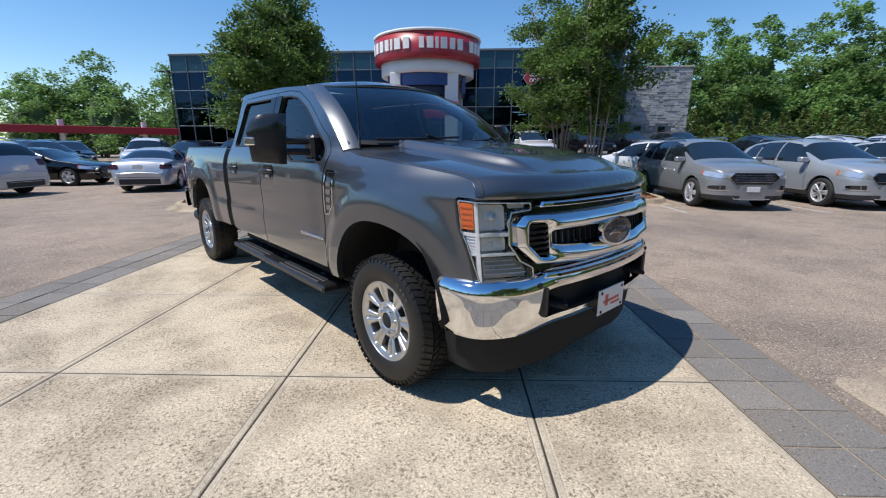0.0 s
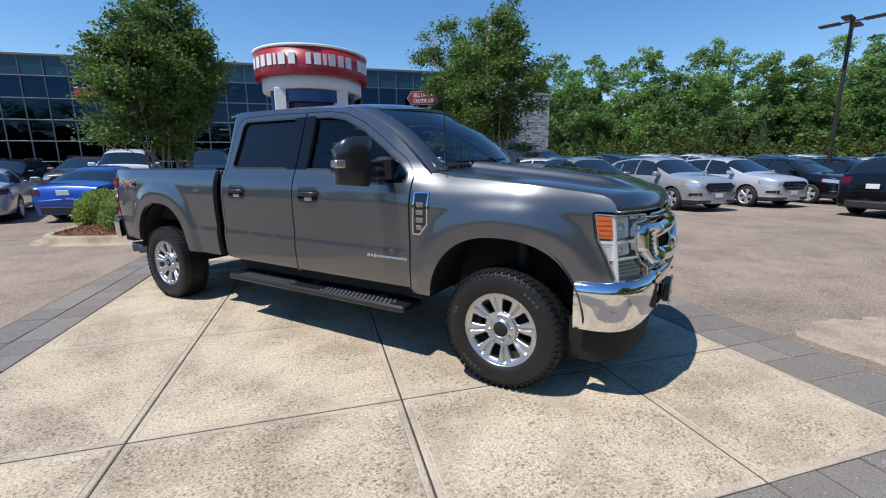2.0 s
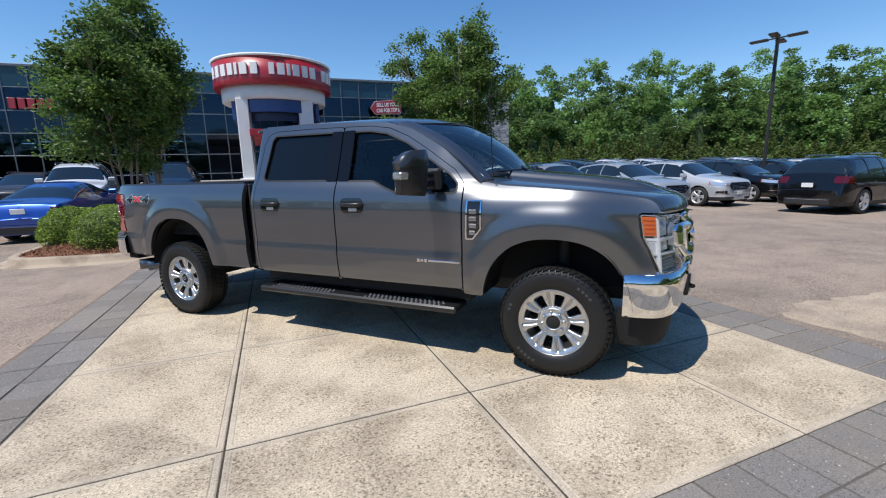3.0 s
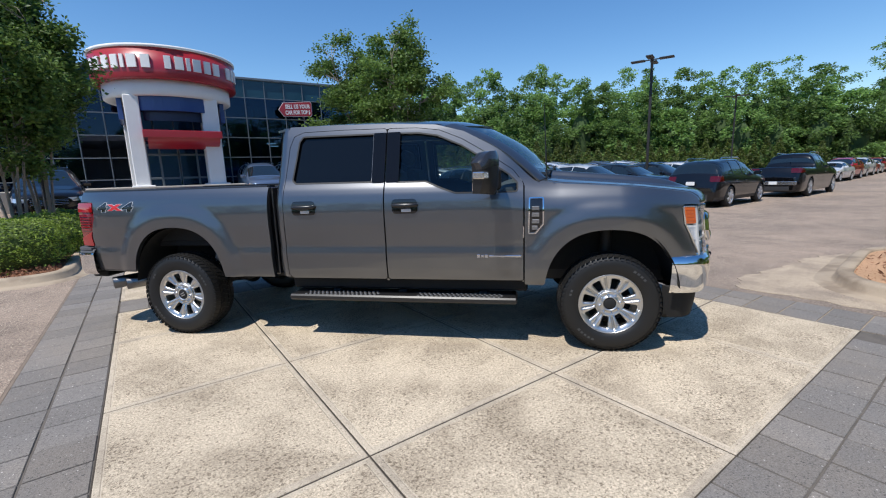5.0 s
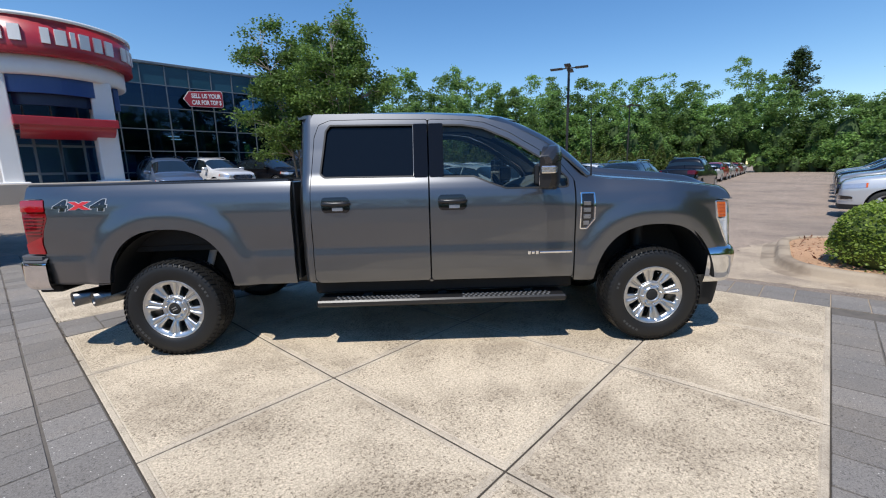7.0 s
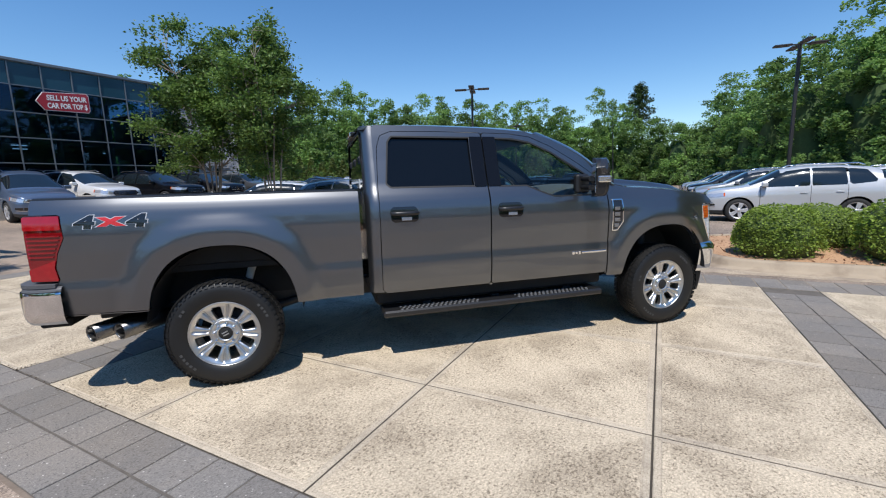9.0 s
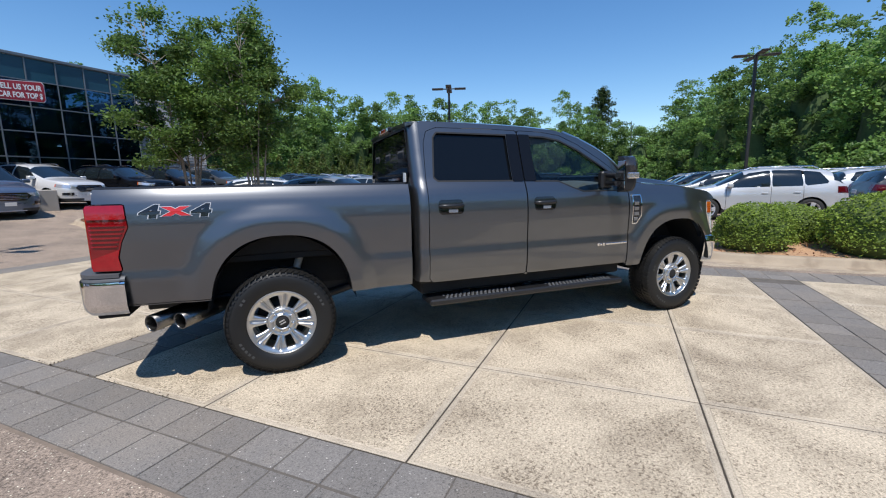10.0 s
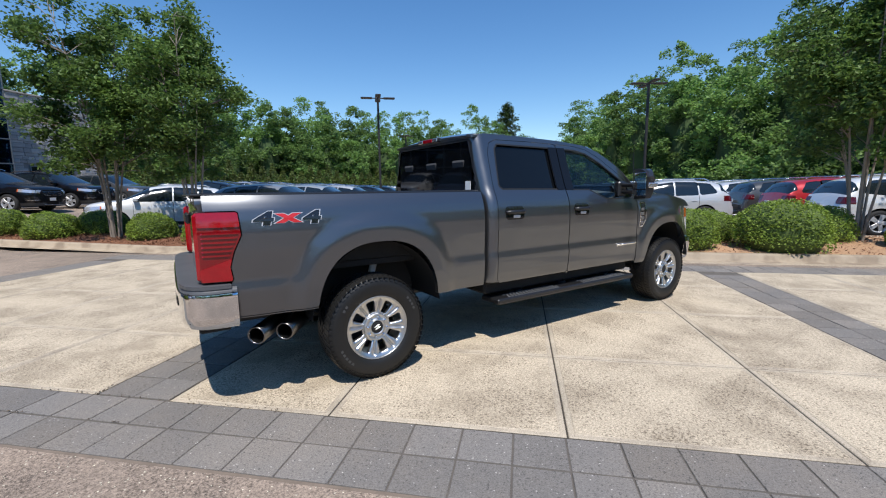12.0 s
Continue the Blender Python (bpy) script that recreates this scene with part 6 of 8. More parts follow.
# stone wing, each stone proud of the mortar by its own measure
wing = thing("stone_wing", pose(14.38, 28.15, 0, 0, 0, -2.0), "grey split-face stone wall with two small windows", "building")
part("wall", Geo().box(0.05, 4.20, 0.06, 8.0, 0.3, 6.80), STONE_BACK, wing)
WIN = [(0.68, 1.27), (2.30, 2.90)]
stones = Geo()
rng = random.Random(9)
z = 0.6
while z < 6.7:
    h = rng.choice((0.14, 0.19, 0.24))
    x = 0.0
    while x < 4.25:
        w = rng.uniform(0.22, 0.62)
        x1 = min(x + w, 4.25)
        if not any(a - 0.1 < x1 and x < b + 0.1 and 1.2 < z + h and z < 3.15 for a, b in WIN):
            stones.box(x + 0.006, x1 - 0.006, rng.uniform(-0.045, 0.0), 0.09, z + 0.006, min(z + h, 6.78) - 0.006, 0.012)
        x = x1
    z += h
z = 0.6
while z < 6.7:
    h = rng.choice((0.14, 0.19, 0.24))
    y = 0.1
    while y < 7.9:
        w = rng.uniform(0.3, 0.7)
        stones.box(-0.02 - rng.uniform(0, 0.04), 0.06, y + 0.006, min(y + w, 7.95) - 0.006, z + 0.006, z + h - 0.006)
        y += w
    z += h
tagged(part("stonework", stones, STONE, wing), kind="stuff")
part("coping", Geo().box(-0.06, 4.31, -0.08, 8.1, 6.78, 6.88, 0.02), LANDING, wing)
for a, b in WIN:
    ob = part("window", Geo().box(a, b, -0.02, 0.05, 1.35, 3.05, 0.01), ALUMINIUM, wing)
    part("pane", Geo().box(a + 0.06, b - 0.06, -0.026, -0.018, 1.41, 2.99), material("dark_window", (0.008, 0.01, 0.013), 0.05, coat=1.0), ob)

# entrance tower
TX, TY = 1.05, 24.0
tower = thing("entrance_tower", pose(TX, TY, -0.10), "round white entrance tower with a red sign band", "building")
turn = Matrix.Translation((0, 0, 0)) @ Matrix.Rotation(math.pi / 2, 4, "X")


def drum(profile, n=72):
    return Geo().lathe([(r, z) for r, z in profile], n, turn)


part("sign_band", drum([(2.70, 6.22), (3.02, 6.22), (3.04, 6.26), (3.04, 7.50), (2.9, 7.50)]), RED_PANEL, tower)
part("band_cap", drum([(2.85, 7.48), (3.07, 7.48), (3.09, 7.53), (3.09, 7.60), (2.7, 7.62), (0.0, 7.64)]), WHITE_WALL, tower)
part("drum", drum([(2.35, 5.56), (2.62, 5.54), (2.70, 5.60), (2.71, 6.24), (2.6, 6.25)]), WHITE_WALL, tower)
part("soffit", drum([(0.0, 5.60), (2.4, 5.58)], 40), WHITE_WALL, tower)
words = [7, 6, 3]
widths = [1.0, 1.0, 1.0, 0.9, 0.45, 1.1, 1.0, 0.75, 1.0, 0.45, 1.0, 0.9, 1.0, 0.9, 0.75, 1.0, 0.95, 1.0]
n, a = 0, -74.0
total = sum(widths[:16]) + 2 * 0.75
unit = 148.0 / total
for count in words:
    for k in range(count):
        w = widths[n] * unit
        mid = math.radians(a + w / 2 - 90)
        half = math.radians(w * 0.33)
        g = Geo()
        ts = np.linspace(mid - half, mid + half, 5)
        v = [(r * math.cos(t), r * math.sin(t), z) for t in ts for r, z in ((3.04, 6.62), (3.11, 6.62), (3.11, 7.16), (3.04, 7.16))]
        g.add(v, [(4 * i + q, 4 * i + 4 + q, 4 * i + 4 + (q + 1) % 4, 4 * i + (q + 1) % 4) for i in range(4) for q in range(4)] + [(0, 1, 2, 3), (16, 19, 18, 17)])
        part("sign_letter", g, WHITE_WALL, tower)
        a += w
        n += 1
    a += 0.75 * unit
for x0, x1 in ((-1.95, -1.38), (1.05, 1.78)):
    ob = part("column", Geo().box(x0, x1, -2.15, -1.30, 1.55, 5.58, 0.03), WHITE_WALL, tower)
    part("plinth", Geo().box(x0 - 0.16, x1 + 0.16, -2.30, -1.15, 1.40, 1.58, 0.03), WHITE_WALL, tower)
for x0, x1 in ((-2.1, -1.4), (1.4, 2.1)):
    part("rear_column", Geo().box(x0, x1, 1.0, 1.7, 1.40, 5.58, 0.03), WHITE_WALL, tower)
ts = np.radians(np.linspace(-90 - 36, -90 + 36, 19))
for z0, z1, r in ((4.92, 5.62, 2.30), (4.50, 4.95, 2.05)):
    v = [(q * math.cos(t), q * math.sin(t) - 0.05, z) for t in ts for q, z in ((r, z0), (r + 0.12, z0), (r + 0.12, z1), (r, z1))]
    part("blue_fascia", Geo().add(v, [(4 * i + k, 4 * i + 4 + k, 4 * i + 4 + (k + 1) % 4, 4 * i + (k + 1) % 4) for i in range(18) for k in range(4)] + [(0, 1, 2, 3), (72, 75, 74, 73)]), BLUE_PANEL if z0 > 4.6 else material("dark_blue_panel", (0.012, 0.02, 0.06), 0.4), tower)
for s in (-1, 1):
    part("blue_wing_panel", Geo().box(*sorted((s * 2.0, s * 2.2)), -1.2, 1.0, 4.6, 5.58, 0.02), BLUE_PANEL, tower)
canopy = part("red_canopy", Geo().box(-1.42, 1.75, -2.75, 0.2, 3.70, 4.02, 0.02), RED_PANEL, tower)
part("canopy_curve", sheet(-1.25, 1.65, 0, 1, 0.15, [], lambda x, b: (x, -2.70 + 0.9 * b * b + 0 * x, 3.72 - 0.48 * b), (0, 0.3, 0.02)), RED_PANEL, canopy)
doors = part("entrance_door", Geo().box(-1.35, 1.35, -0.50, -0.40, 1.42, 3.70), FACADE_GLASS, tower, "glazed sliding entrance doors")
for x in (-1.35, -0.82, -0.03, 0.0, 0.78, 1.30):
    part("door_frame", Geo().box(x - 0.04, x + 0.05, -0.56, -0.38, 1.42, 3.70, 0.01), ALUMINIUM, doors)
for z in (1.48, 1.90, 3.05, 3.50):
    part("door_rail", Geo().box(-1.35, 1.35, -0.55, -0.38, z - 0.05, z + 0.05, 0.01), ALUMINIUM, doors)
part("upper_glass", Geo().box(-1.35, 1.35, 0.50, 0.60, 4.02, 5.56), FACADE_GLASS, tower)
for x in (-0.9, 0.0, 0.9):
    part("glazing_bar", Geo().box(x - 0.03, x + 0.03, 0.44, 0.62, 4.02, 5.56, 0.01), ALUMINIUM, tower)
part("lobby", Geo().box(-1.9, 1.9, 3.4, 3.5, 1.4, 5.6), ROOM, tower)
landing = tagged(part("landing", Geo().box(-5.2, 6.4, 20.9, 27.3, 0.3, 1.42, 0.03), LANDING), "raised concrete entrance landing", "landing", kind="structure")

# hanging arrow sign
sign = thing("arrow_sign", pose(8.2, 26.85, 6.04, 0, 0, -3.1) @ Matrix.Diagonal((0.80, 1, 0.82, 1)), "red arrow-shaped sign with white lettering on the glass front", "sign")
outline = [(-1.35, 0.0), (-0.98, 0.52), (1.22, 0.60), (1.32, 0.45), (1.32, -0.45), (1.22, -0.58), (-0.98, -0.52)]
part("rim", Geo().prism(outline, 0.07, lambda a, b, w: (a, w, b + 0.06 * a)), WHITE_WALL, sign)
part("board", Geo().prism([(a * 0.975, b * 0.95) for a, b in outline], 0.01, lambda a, b, w: (a, -0.004 - w, b + 0.06 * a)), RED_PANEL, sign)
for words, z in (("SELL US YOUR", 0.21), ("CAR FOR TOP $", -0.24)):
    g = text_geo(words, 0.42, 0.004, bold=0.012)
    span = max(p[0] for p in g.v) - min(p[0] for p in g.v)
    g.v = [(p[0] * 2.0 / span + 0.17, -0.022 - p[2], p[1] + z + 0.06 * p[0] * 2.0 / span) for p in g.v]
    part("lettering", g, WHITE_WALL, sign, words.lower() + " in white letters")
part("bracket", Geo().box(-0.9, -0.8, 0.07, 0.62, -0.03, 0.03).box(0.8, 0.9, 0.07, 0.62, -0.03, 0.03), ALUMINIUM, sign)

# far carport with a red fascia
port = thing("carport", pose(-36.5, 29.6, 0, 0, 0, 40.0), "long carport with a red fascia on white posts", "carport")
part("fascia", Geo().box(-28, 17.5, 0, 0.25, 2.72, 3.36, 0.03), RED_PANEL, port)
part("deck", Geo().box(-28, 17.5, 0.25, 7.0, 2.9, 3.1, 0.03), RED_PANEL, port)
for k in range(7):
    x = -23 + 6.0 * k
    part("post", Geo().tube([(x, 1.0, 0.0), (x, 1.0, 3.9)], 0.22, 12), WHITE_WALL, port)
    part("beam", Geo().box(x - 0.1, x + 0.1, 0.2, 6.8, 2.70, 2.90, 0.02), WHITE_WALL, port)

# ---- car-park lamps ----
POLE = material("dark_bronze_pole", (0.035, 0.032, 0.030), 0.5, 0.4, vary=0.1)


def lamp_post(x, y, top, turn):
    z = float(terrain(x, y))
    ob = thing("lamp_post", pose(x, y, z, 0, 0, turn), "tall dark car-park lamp post with four flat heads", "lamp post", "car-park lamps")
    part("base", Geo().lathe([(0.30, 0.0), (0.30, 0.62), (0.26, 0.66), (0.0, 0.66)], 16, Matrix.Rotation(math.pi / 2, 4, "X")), LANDING, ob)
    part("pole", Geo().box(-0.065, 0.065, -0.065, 0.065, 0.6, top - z, 0.012), POLE, ob)
    for k in range(4):
        m = Matrix.Rotation(math.pi / 2 * k, 4, "Z")
        g = Geo().box(0.05, 0.45, -0.03, 0.03, top - z - 0.10, top - z - 0.04, 0.008).box(0.35, 1.05, -0.17, 0.17, top - z - 0.11, top - z - 0.03, 0.02)
        part("lamp_head", g.moved(m), POLE, ob)
    return ob


lamp_post(22.35, 10.70, 7.24, 20)
lamp_post(23.6, -5.4, 7.52, 10)
lamp_post(-2.75, 12.6, 9.4, 20)
lamp_post(48.0, 16.0, 8.2, 30)
lamp_post(-30.0, 48.0, 10.0, 30)

# ---- parked cars ----
CAR_GLASS = material("car_window", (0.010, 0.015, 0.018), 0.04, coat=0.8, vary=0.05, spec=0.5)
CAR_CLAD = material("car_cladding", (0.025, 0.025, 0.026), 0.6, vary=0.1)
CAR_TYRE = material("car_tyre", (0.02, 0.02, 0.02), 0.8, vary=0.15)
CAR_LAMP = material("car_headlamp", (0.65, 0.66, 0.68), 0.08, 0.6, 1.0, vary=0.1, scale=15)
CAR_RIM = material("car_alloy", (0.60, 0.60, 0.61), 0.35, 0.5, vary=0.08, scale=20)
CAR_TAIL = material("car_tail_lamp", (0.075, 0.002, 0.004), 0.12, coat=0.5, vary=0.1, scale=20)
SHAPES = {
    "suv": dict(length=4.75, width=1.92, base=2.82, front=0.95, tyre=0.37, belt=[(0, 0.84), (0.5, 0.98), (1.3, 1.06), (3.5, 1.12), (4.75, 1.14)],
                top=[(0, 0.70), (0.0145, 0.84), (0.05, 0.95), (0.14, 1.02), (0.45, 1.095), (1.05, 1.17), (1.18, 1.21), (2.00, 1.66), (2.5, 1.745), (3.4, 1.735), (4.15, 1.66), (4.40, 1.55), (4.64, 1.12), (4.70, 0.98), (4.75, 0.75)],
                screen=(1.18, 1.99), back=(4.28, 4.60), panes=[[(1.46, 1.10), (2.10, 1.57), (2.69, 1.655), (2.69, 1.12)], [(2.735, 1.12), (2.735, 1.655), (3.50, 1.64), (3.545, 1.14)], [(3.585, 1.14), (3.555, 1.62), (3.98, 1.57), (4.22, 1.22)]]),
    "sedan": dict(length=4.75, width=1.83, base=2.75, front=0.95, tyre=0.335, belt=[(0, 0.70), (0.5, 0.80), (1.3, 0.92), (3.5, 0.98), (4.75, 0.98)],
                  top=[(0, 0.68), (0.12, 0.78), (0.5, 0.88), (1.20, 0.99), (1.40, 1.04), (2.15, 1.38), (2.6, 1.45), (3.1, 1.43), (3.5, 1.34), (4.05, 1.10), (4.35, 1.08), (4.66, 1.04), (4.72, 0.85), (4.75, 0.70)],
                  screen=(1.36, 2.12), back=(3.38, 4.02), panes=[[(1.68, 0.98), (2.20, 1.31), (2.70, 1.37), (2.70, 1.00)], [(2.78, 1.00), (2.78, 1.37), (3.30, 1.31), (3.72, 1.06), (3.6, 1.02)]]),
    "big_suv": dict(length=5.2, width=2.02, base=3.0, front=1.0, tyre=0.40, belt=[(0, 0.95), (0.5, 1.08), (1.3, 1.16), (5.2, 1.22)],
                    top=[(0, 0.92), (0.08, 1.06), (0.35, 1.16), (1.20, 1.24), (1.36, 1.30), (1.98, 1.78), (2.5, 1.88), (4.5, 1.87), (4.95, 1.80), (5.10, 1.45), (5.16, 1.05), (5.2, 0.85)],
                    screen=(1.34, 1.96), back=(4.96, 5.11), panes=[[(1.55, 1.24), (2.05, 1.72), (2.75, 1.76), (2.75, 1.24)], [(2.84, 1.24), (2.84, 1.76), (3.72, 1.76), (3.74, 1.25)], [(3.84, 1.25), (3.84, 1.75), (4.72, 1.72), (4.80, 1.28)]]),
    "pickup": dict(length=5.85, width=2.03, base=3.65, front=0.95, tyre=0.41, belt=[(0, 1.0), (0.5, 1.10), (1.3, 1.20), (5.85, 1.28)],
                   top=[(0, 0.95), (0.08, 1.10), (0.35, 1.20), (1.20, 1.28), (1.36, 1.34), (1.98, 1.82), (2.5, 1.93), (3.5, 1.92), (3.78, 1.86), (3.88, 1.33), (4.0, 1.30), (5.72, 1.32), (5.80, 1.25), (5.85, 0.90)],
                   screen=(1.34, 1.96), back=(3.79, 3.87), panes=[[(1.55, 1.28), (2.05, 1.76), (2.75, 1.81), (2.75, 1.28)], [(2.84, 1.28), (2.84, 1.81), (3.60, 1.78), (3.66, 1.30)]]),
}
_cache = {}


def car_geo(kind):
    """The meshes of a kind of car: x backward from its nose, z up."""
    if kind in _cache:
        return _cache[kind]
    S = SHAPES[kind]
    L, W = S["length"], S["width"] / 2
    top = curve(*zip(*S["top"]), 0.03)
    belt = curve(*zip(*S["belt"]), 0.3)
    a0, a1 = S["screen"][0], S["screen"][1]
    b0, b1 = S["back"]
    cabin = lambda x: smooth_step(a0 - 0.1, a1 + 0.15, x) * (1 - smooth_step(b0 - 0.15, b1 + 0.05, x))
    taper = curve([0, 0.0145, 0.06, 0.2, 0.45, 0.9, L - 0.9, L - 0.4, L - 0.12, L], [0.32, 0.58, 0.75, 0.88, 0.955, 1.0, 1.0, 0.98, 0.93, 0.80] if kind == "sedan" else [0.34, 0.62, 0.79, 0.90, 0.972, 1.0, 1.0, 0.985, 0.95, 0.86], 0.012)
    X = np.concatenate([[0, 0.004, 0.0145, 0.03, 0.058, 0.09, 0.13, 0.18, 0.23, 0.30, 0.36, 0.43, 0.5], np.linspace(0.5, L - 0.5, 64)[1:-1], np.linspace(L - 0.5, L, 14)])
    t, w = top(X), W * taper(X)
    bt = np.minimum(belt(X), t - 0.05)
    c = cabin(X)
    flat = 0 * X
    ctrl = np.stack([np.stack([w * 0.93, flat + 0.26], -1), np.stack([w * 0.985, flat + 0.42], -1), np.stack([w, 0.30 + 0.45 * (bt - 0.1)], -1), np.stack([w, bt - 0.16], -1), np.stack([w * (0.955 - 0.02 * (1 - c)), bt], -1),
                     np.stack([w * (0.90 - 0.08 * c), bt + (t - bt) * (0.45 + 0.1 * c)], -1), np.stack([w * (0.80 - 0.12 * c), t - 0.045 - 0.05 * c], -1), np.stack([w * 0.50, t - 0.012], -1), np.stack([flat, t], -1)], 1)
    for _ in range(2):
        q = np.stack([ctrl[:, :-1] * 0.75 + ctrl[:, 1:] * 0.25, ctrl[:, :-1] * 0.25 + ctrl[:, 1:] * 0.75], 2).reshape(len(X), -1, 2)
        ctrl = np.concatenate([ctrl[:, :1], q, ctrl[:, -1:]], 1)
    ns = ctrl.shape[1]

    def place(u, v, lift=0.0):
        u = np.asarray(u, float)
        u = np.where(u < 0.5, u * u / 0.5, u)   # finer towards the nose
        i = np.clip(np.searchsorted(X, u) - 1, 0, len(X) - 2)
        f = np.clip((u - X[i]) / (X[i + 1] - X[i]), 0, 1)
        p = np.clip(v, 0, 1) * (ns - 1)
        j = np.clip(p.astype(int), 0, ns - 2)
        g = p - j
        val = ((ctrl[i, j].T * (1 - f) * (1 - g)) + (ctrl[i + 1, j].T * f * (1 - g)) + (ctrl[i, j + 1].T * (1 - f) * g) + (ctrl[i + 1, j + 1].T * f * g)).T
        return u, -(val[..., 0] + lift), val[..., 1] + lift * 0.3

    def flatten(fun):
        def field(u, v):
            shape = np.shape(u)
            x, y, z = place(np.ravel(u), np.ravel(v))
            return fun(x, -y, z, np.ravel(v)).reshape(shape)
        return field

    wheels = [S["front"], S["front"] + S["base"]]
    R = S["tyre"] + 0.055
    arches = flatten(lambda x, y, z, v: np.where(v < 0.5, np.maximum.reduce([R - np.hypot(x - k, z - S["tyre"]) for k in wheels]), -1.0))
    polys = [polygon(p, 0.03) for p in S["panes"]]
    side = flatten(lambda x, y, z, v: np.where((v > 0.42) & (v < 0.86), np.minimum.reduce([f(x, z) for f in polys]), 1.0))
    band = lambda lo, hi, least=0.66: flatten(lambda x, y, z, v: np.maximum(np.maximum(lo - x, x - hi), (least - v) * 2))
    screen, back = band(a0 + 0.02, a1 - 0.02), band(b0 + 0.02, b1 - 0.02, 0.58)
    panes = lambda u, v: np.minimum(side(u, v), np.minimum(screen(u, v), back(u, v)))
    lampz = float(belt(0.3)) - 0.06
    head = flatten(lambda x, y, z, v: np.maximum.reduce([x - 0.56 + 0 * z, 0.36 - y, np.abs(z - lampz + 0.10 * (0.4 - x)) - 0.058, 0.015 - x]))
    tz = float(belt(L - 0.2)) - 0.12
    tailf = flatten(lambda x, y, z, v: np.maximum.reduce([L - 0.36 - x, 0.58 - y, np.abs(z - tz) - (0.10 if kind != "sedan" else 0.075)]))
    clad = flatten(lambda x, y, z, v: np.maximum(z - (0.37 if "suv" in kind else 0.32), v - 0.4))
    step = 0.085

    def both(fields, lift=0.0, st=step, flange=None):
        g = sheet(0, L, 0, 1, st, fields, lambda u, v: place(u, v, lift), flange, step_v=0.03)
        return g.join(Geo().join(g).mirror())

    body = both([arches, lambda u, v: -panes(u, v), lambda u, v: -clad(u, v)], 0.0, step, (0, 0.05, 0))
    for x, ring in ((-0.004, ctrl[0]), (L + 0.004, ctrl[-1])):
        pts = [(x, -p[0], p[1]) for p in ring] + [(x, p[0], p[1]) for p in ring[::-1]]
        n, mid, out_x = len(pts), float(ring[:, 1].mean()), -1 if x < 1 else 1
        steps = ((0.0, 1.0), (0.003, 0.97), (0.005, 0.90), (0.006, 0.75)) if x < 1 else ((0.0, 1.0), (0.018, 0.985), (0.034, 0.94), (0.044, 0.86))
        loops = [[(x + out_x * d, py * s, mid + (pz - mid) * s) for _, py, pz in pts] for d, s in steps]
        body.add(sum(loops, []), [(k * n + i, k * n + (i + 1) % n, (k + 1) * n + (i + 1) % n, (k + 1) * n + i) for k in range(len(steps) - 1) for i in range(n)], True)
        body.add(loops[-1], [tuple(range(n))], True)
    out = {"body": body, "cladding": sheet(0, L, 0, 1, step, [arches, clad], lambda u, v: place(u, v, 0.004), (0, 0.05, 0), step_v=0.03)}
    for n, f in [("windscreen", screen), ("rear_window", back)]:
        out[n] = both([f], -0.010)
    for k, f in enumerate(polys):
        one = flatten(lambda x, y, z, v: np.where((v > 0.42) & (v < 0.86), f(x, z), 1.0))
        out[f"side_{k}"] = sheet(0, L, 0, 1, step, [one], lambda u, v: place(u, v, -0.010), None, step_v=0.03)
    out["headlamp"] = sheet(0, L, 0, 1, 0.04, [head], lambda u, v: place(u, v, 0.006), None, step_v=0.02)
    out["tail_lamp"] = sheet(0, L, 0, 1, 0.04, [tailf], lambda u, v: place(u, v, 0.006), None, step_v=0.02)
    gz = lampz - 0.02
    gr = Geo().prism([(-0.44, gz + 0.055), (0.44, gz + 0.055), (0.56, gz - 0.05), (0.40, gz - 0.215), (-0.40, gz - 0.215), (-0.56, gz - 0.05)], 0.10, lambda a, b, w: (0.09 - w, a, b))
    out["grille"] = gr
    out["grille_bar"] = Geo().box(-0.020, 0.0, -0.455, 0.455, gz - 0.160, gz - 0.152, 0.003)
    out["lower_intake"] = Geo().box(-0.006, 0.12, -0.50, 0.50, 0.27, 0.40, 0.04)
    out["fog_recess"] = sheet(0, L, 0, 1, 0.03, [flatten(lambda x, y, z, v: np.maximum.reduce([x - 0.30, 0.62 - y, np.abs(z - 0.55) - 0.055 + 0.08 * np.clip(x, 0, 1)]))], lambda u, v: place(u, v, 0.006), None, step_v=0.012)
    out["fog_trim"] = sheet(0, L, 0, 1, 0.03, [flatten(lambda x, y, z, v: np.maximum.reduce([x - 0.34, 0.52 - y, np.abs(z - 0.485) - 0.013 + 0.02 * np.clip(x, 0, 1)]))], lambda u, v: place(u, v, 0.010), None, step_v=0.006)
    gaps = [S["panes"][0][0][0] + 0.02] + [(max(q[0] for q in a) + min(q[0] for q in b)) / 2 for a, b in zip(S["panes"], S["panes"][1:])][:2]
    for k, xg in enumerate(gaps):
        out[f"seam_{k}"] = sheet(xg - 0.006, xg + 0.006, 0.10, 0.50, 0.012, [], lambda u, v: place(u, v, 0.0015), None, step_v=0.04)
    for k, xg in enumerate(gaps[1:]):
        out[f"handle_{k}"] = Geo().box(xg - 0.26, xg - 0.08, -W - 0.020, -W + 0.03, float(belt(xg)) - 0.20, float(belt(xg)) - 0.165, 0.008)
    out["skid_strip"] = Geo().box(-0.014, 0.05, -0.42, 0.42, 0.275, 0.300, 0.010)
    out["amber_corner"] = sheet(0.3, 0.7, 0, 1, 0.03, [head, flatten(lambda x, y, z, v: 0.52 - x)], lambda u, v: place(u, v, 0.010), None, step_v=0.015)
    out["rear_apron"] = Geo().box(L - 0.12, L + 0.010, -0.62, 0.62, 0.27, 0.50, 0.03)
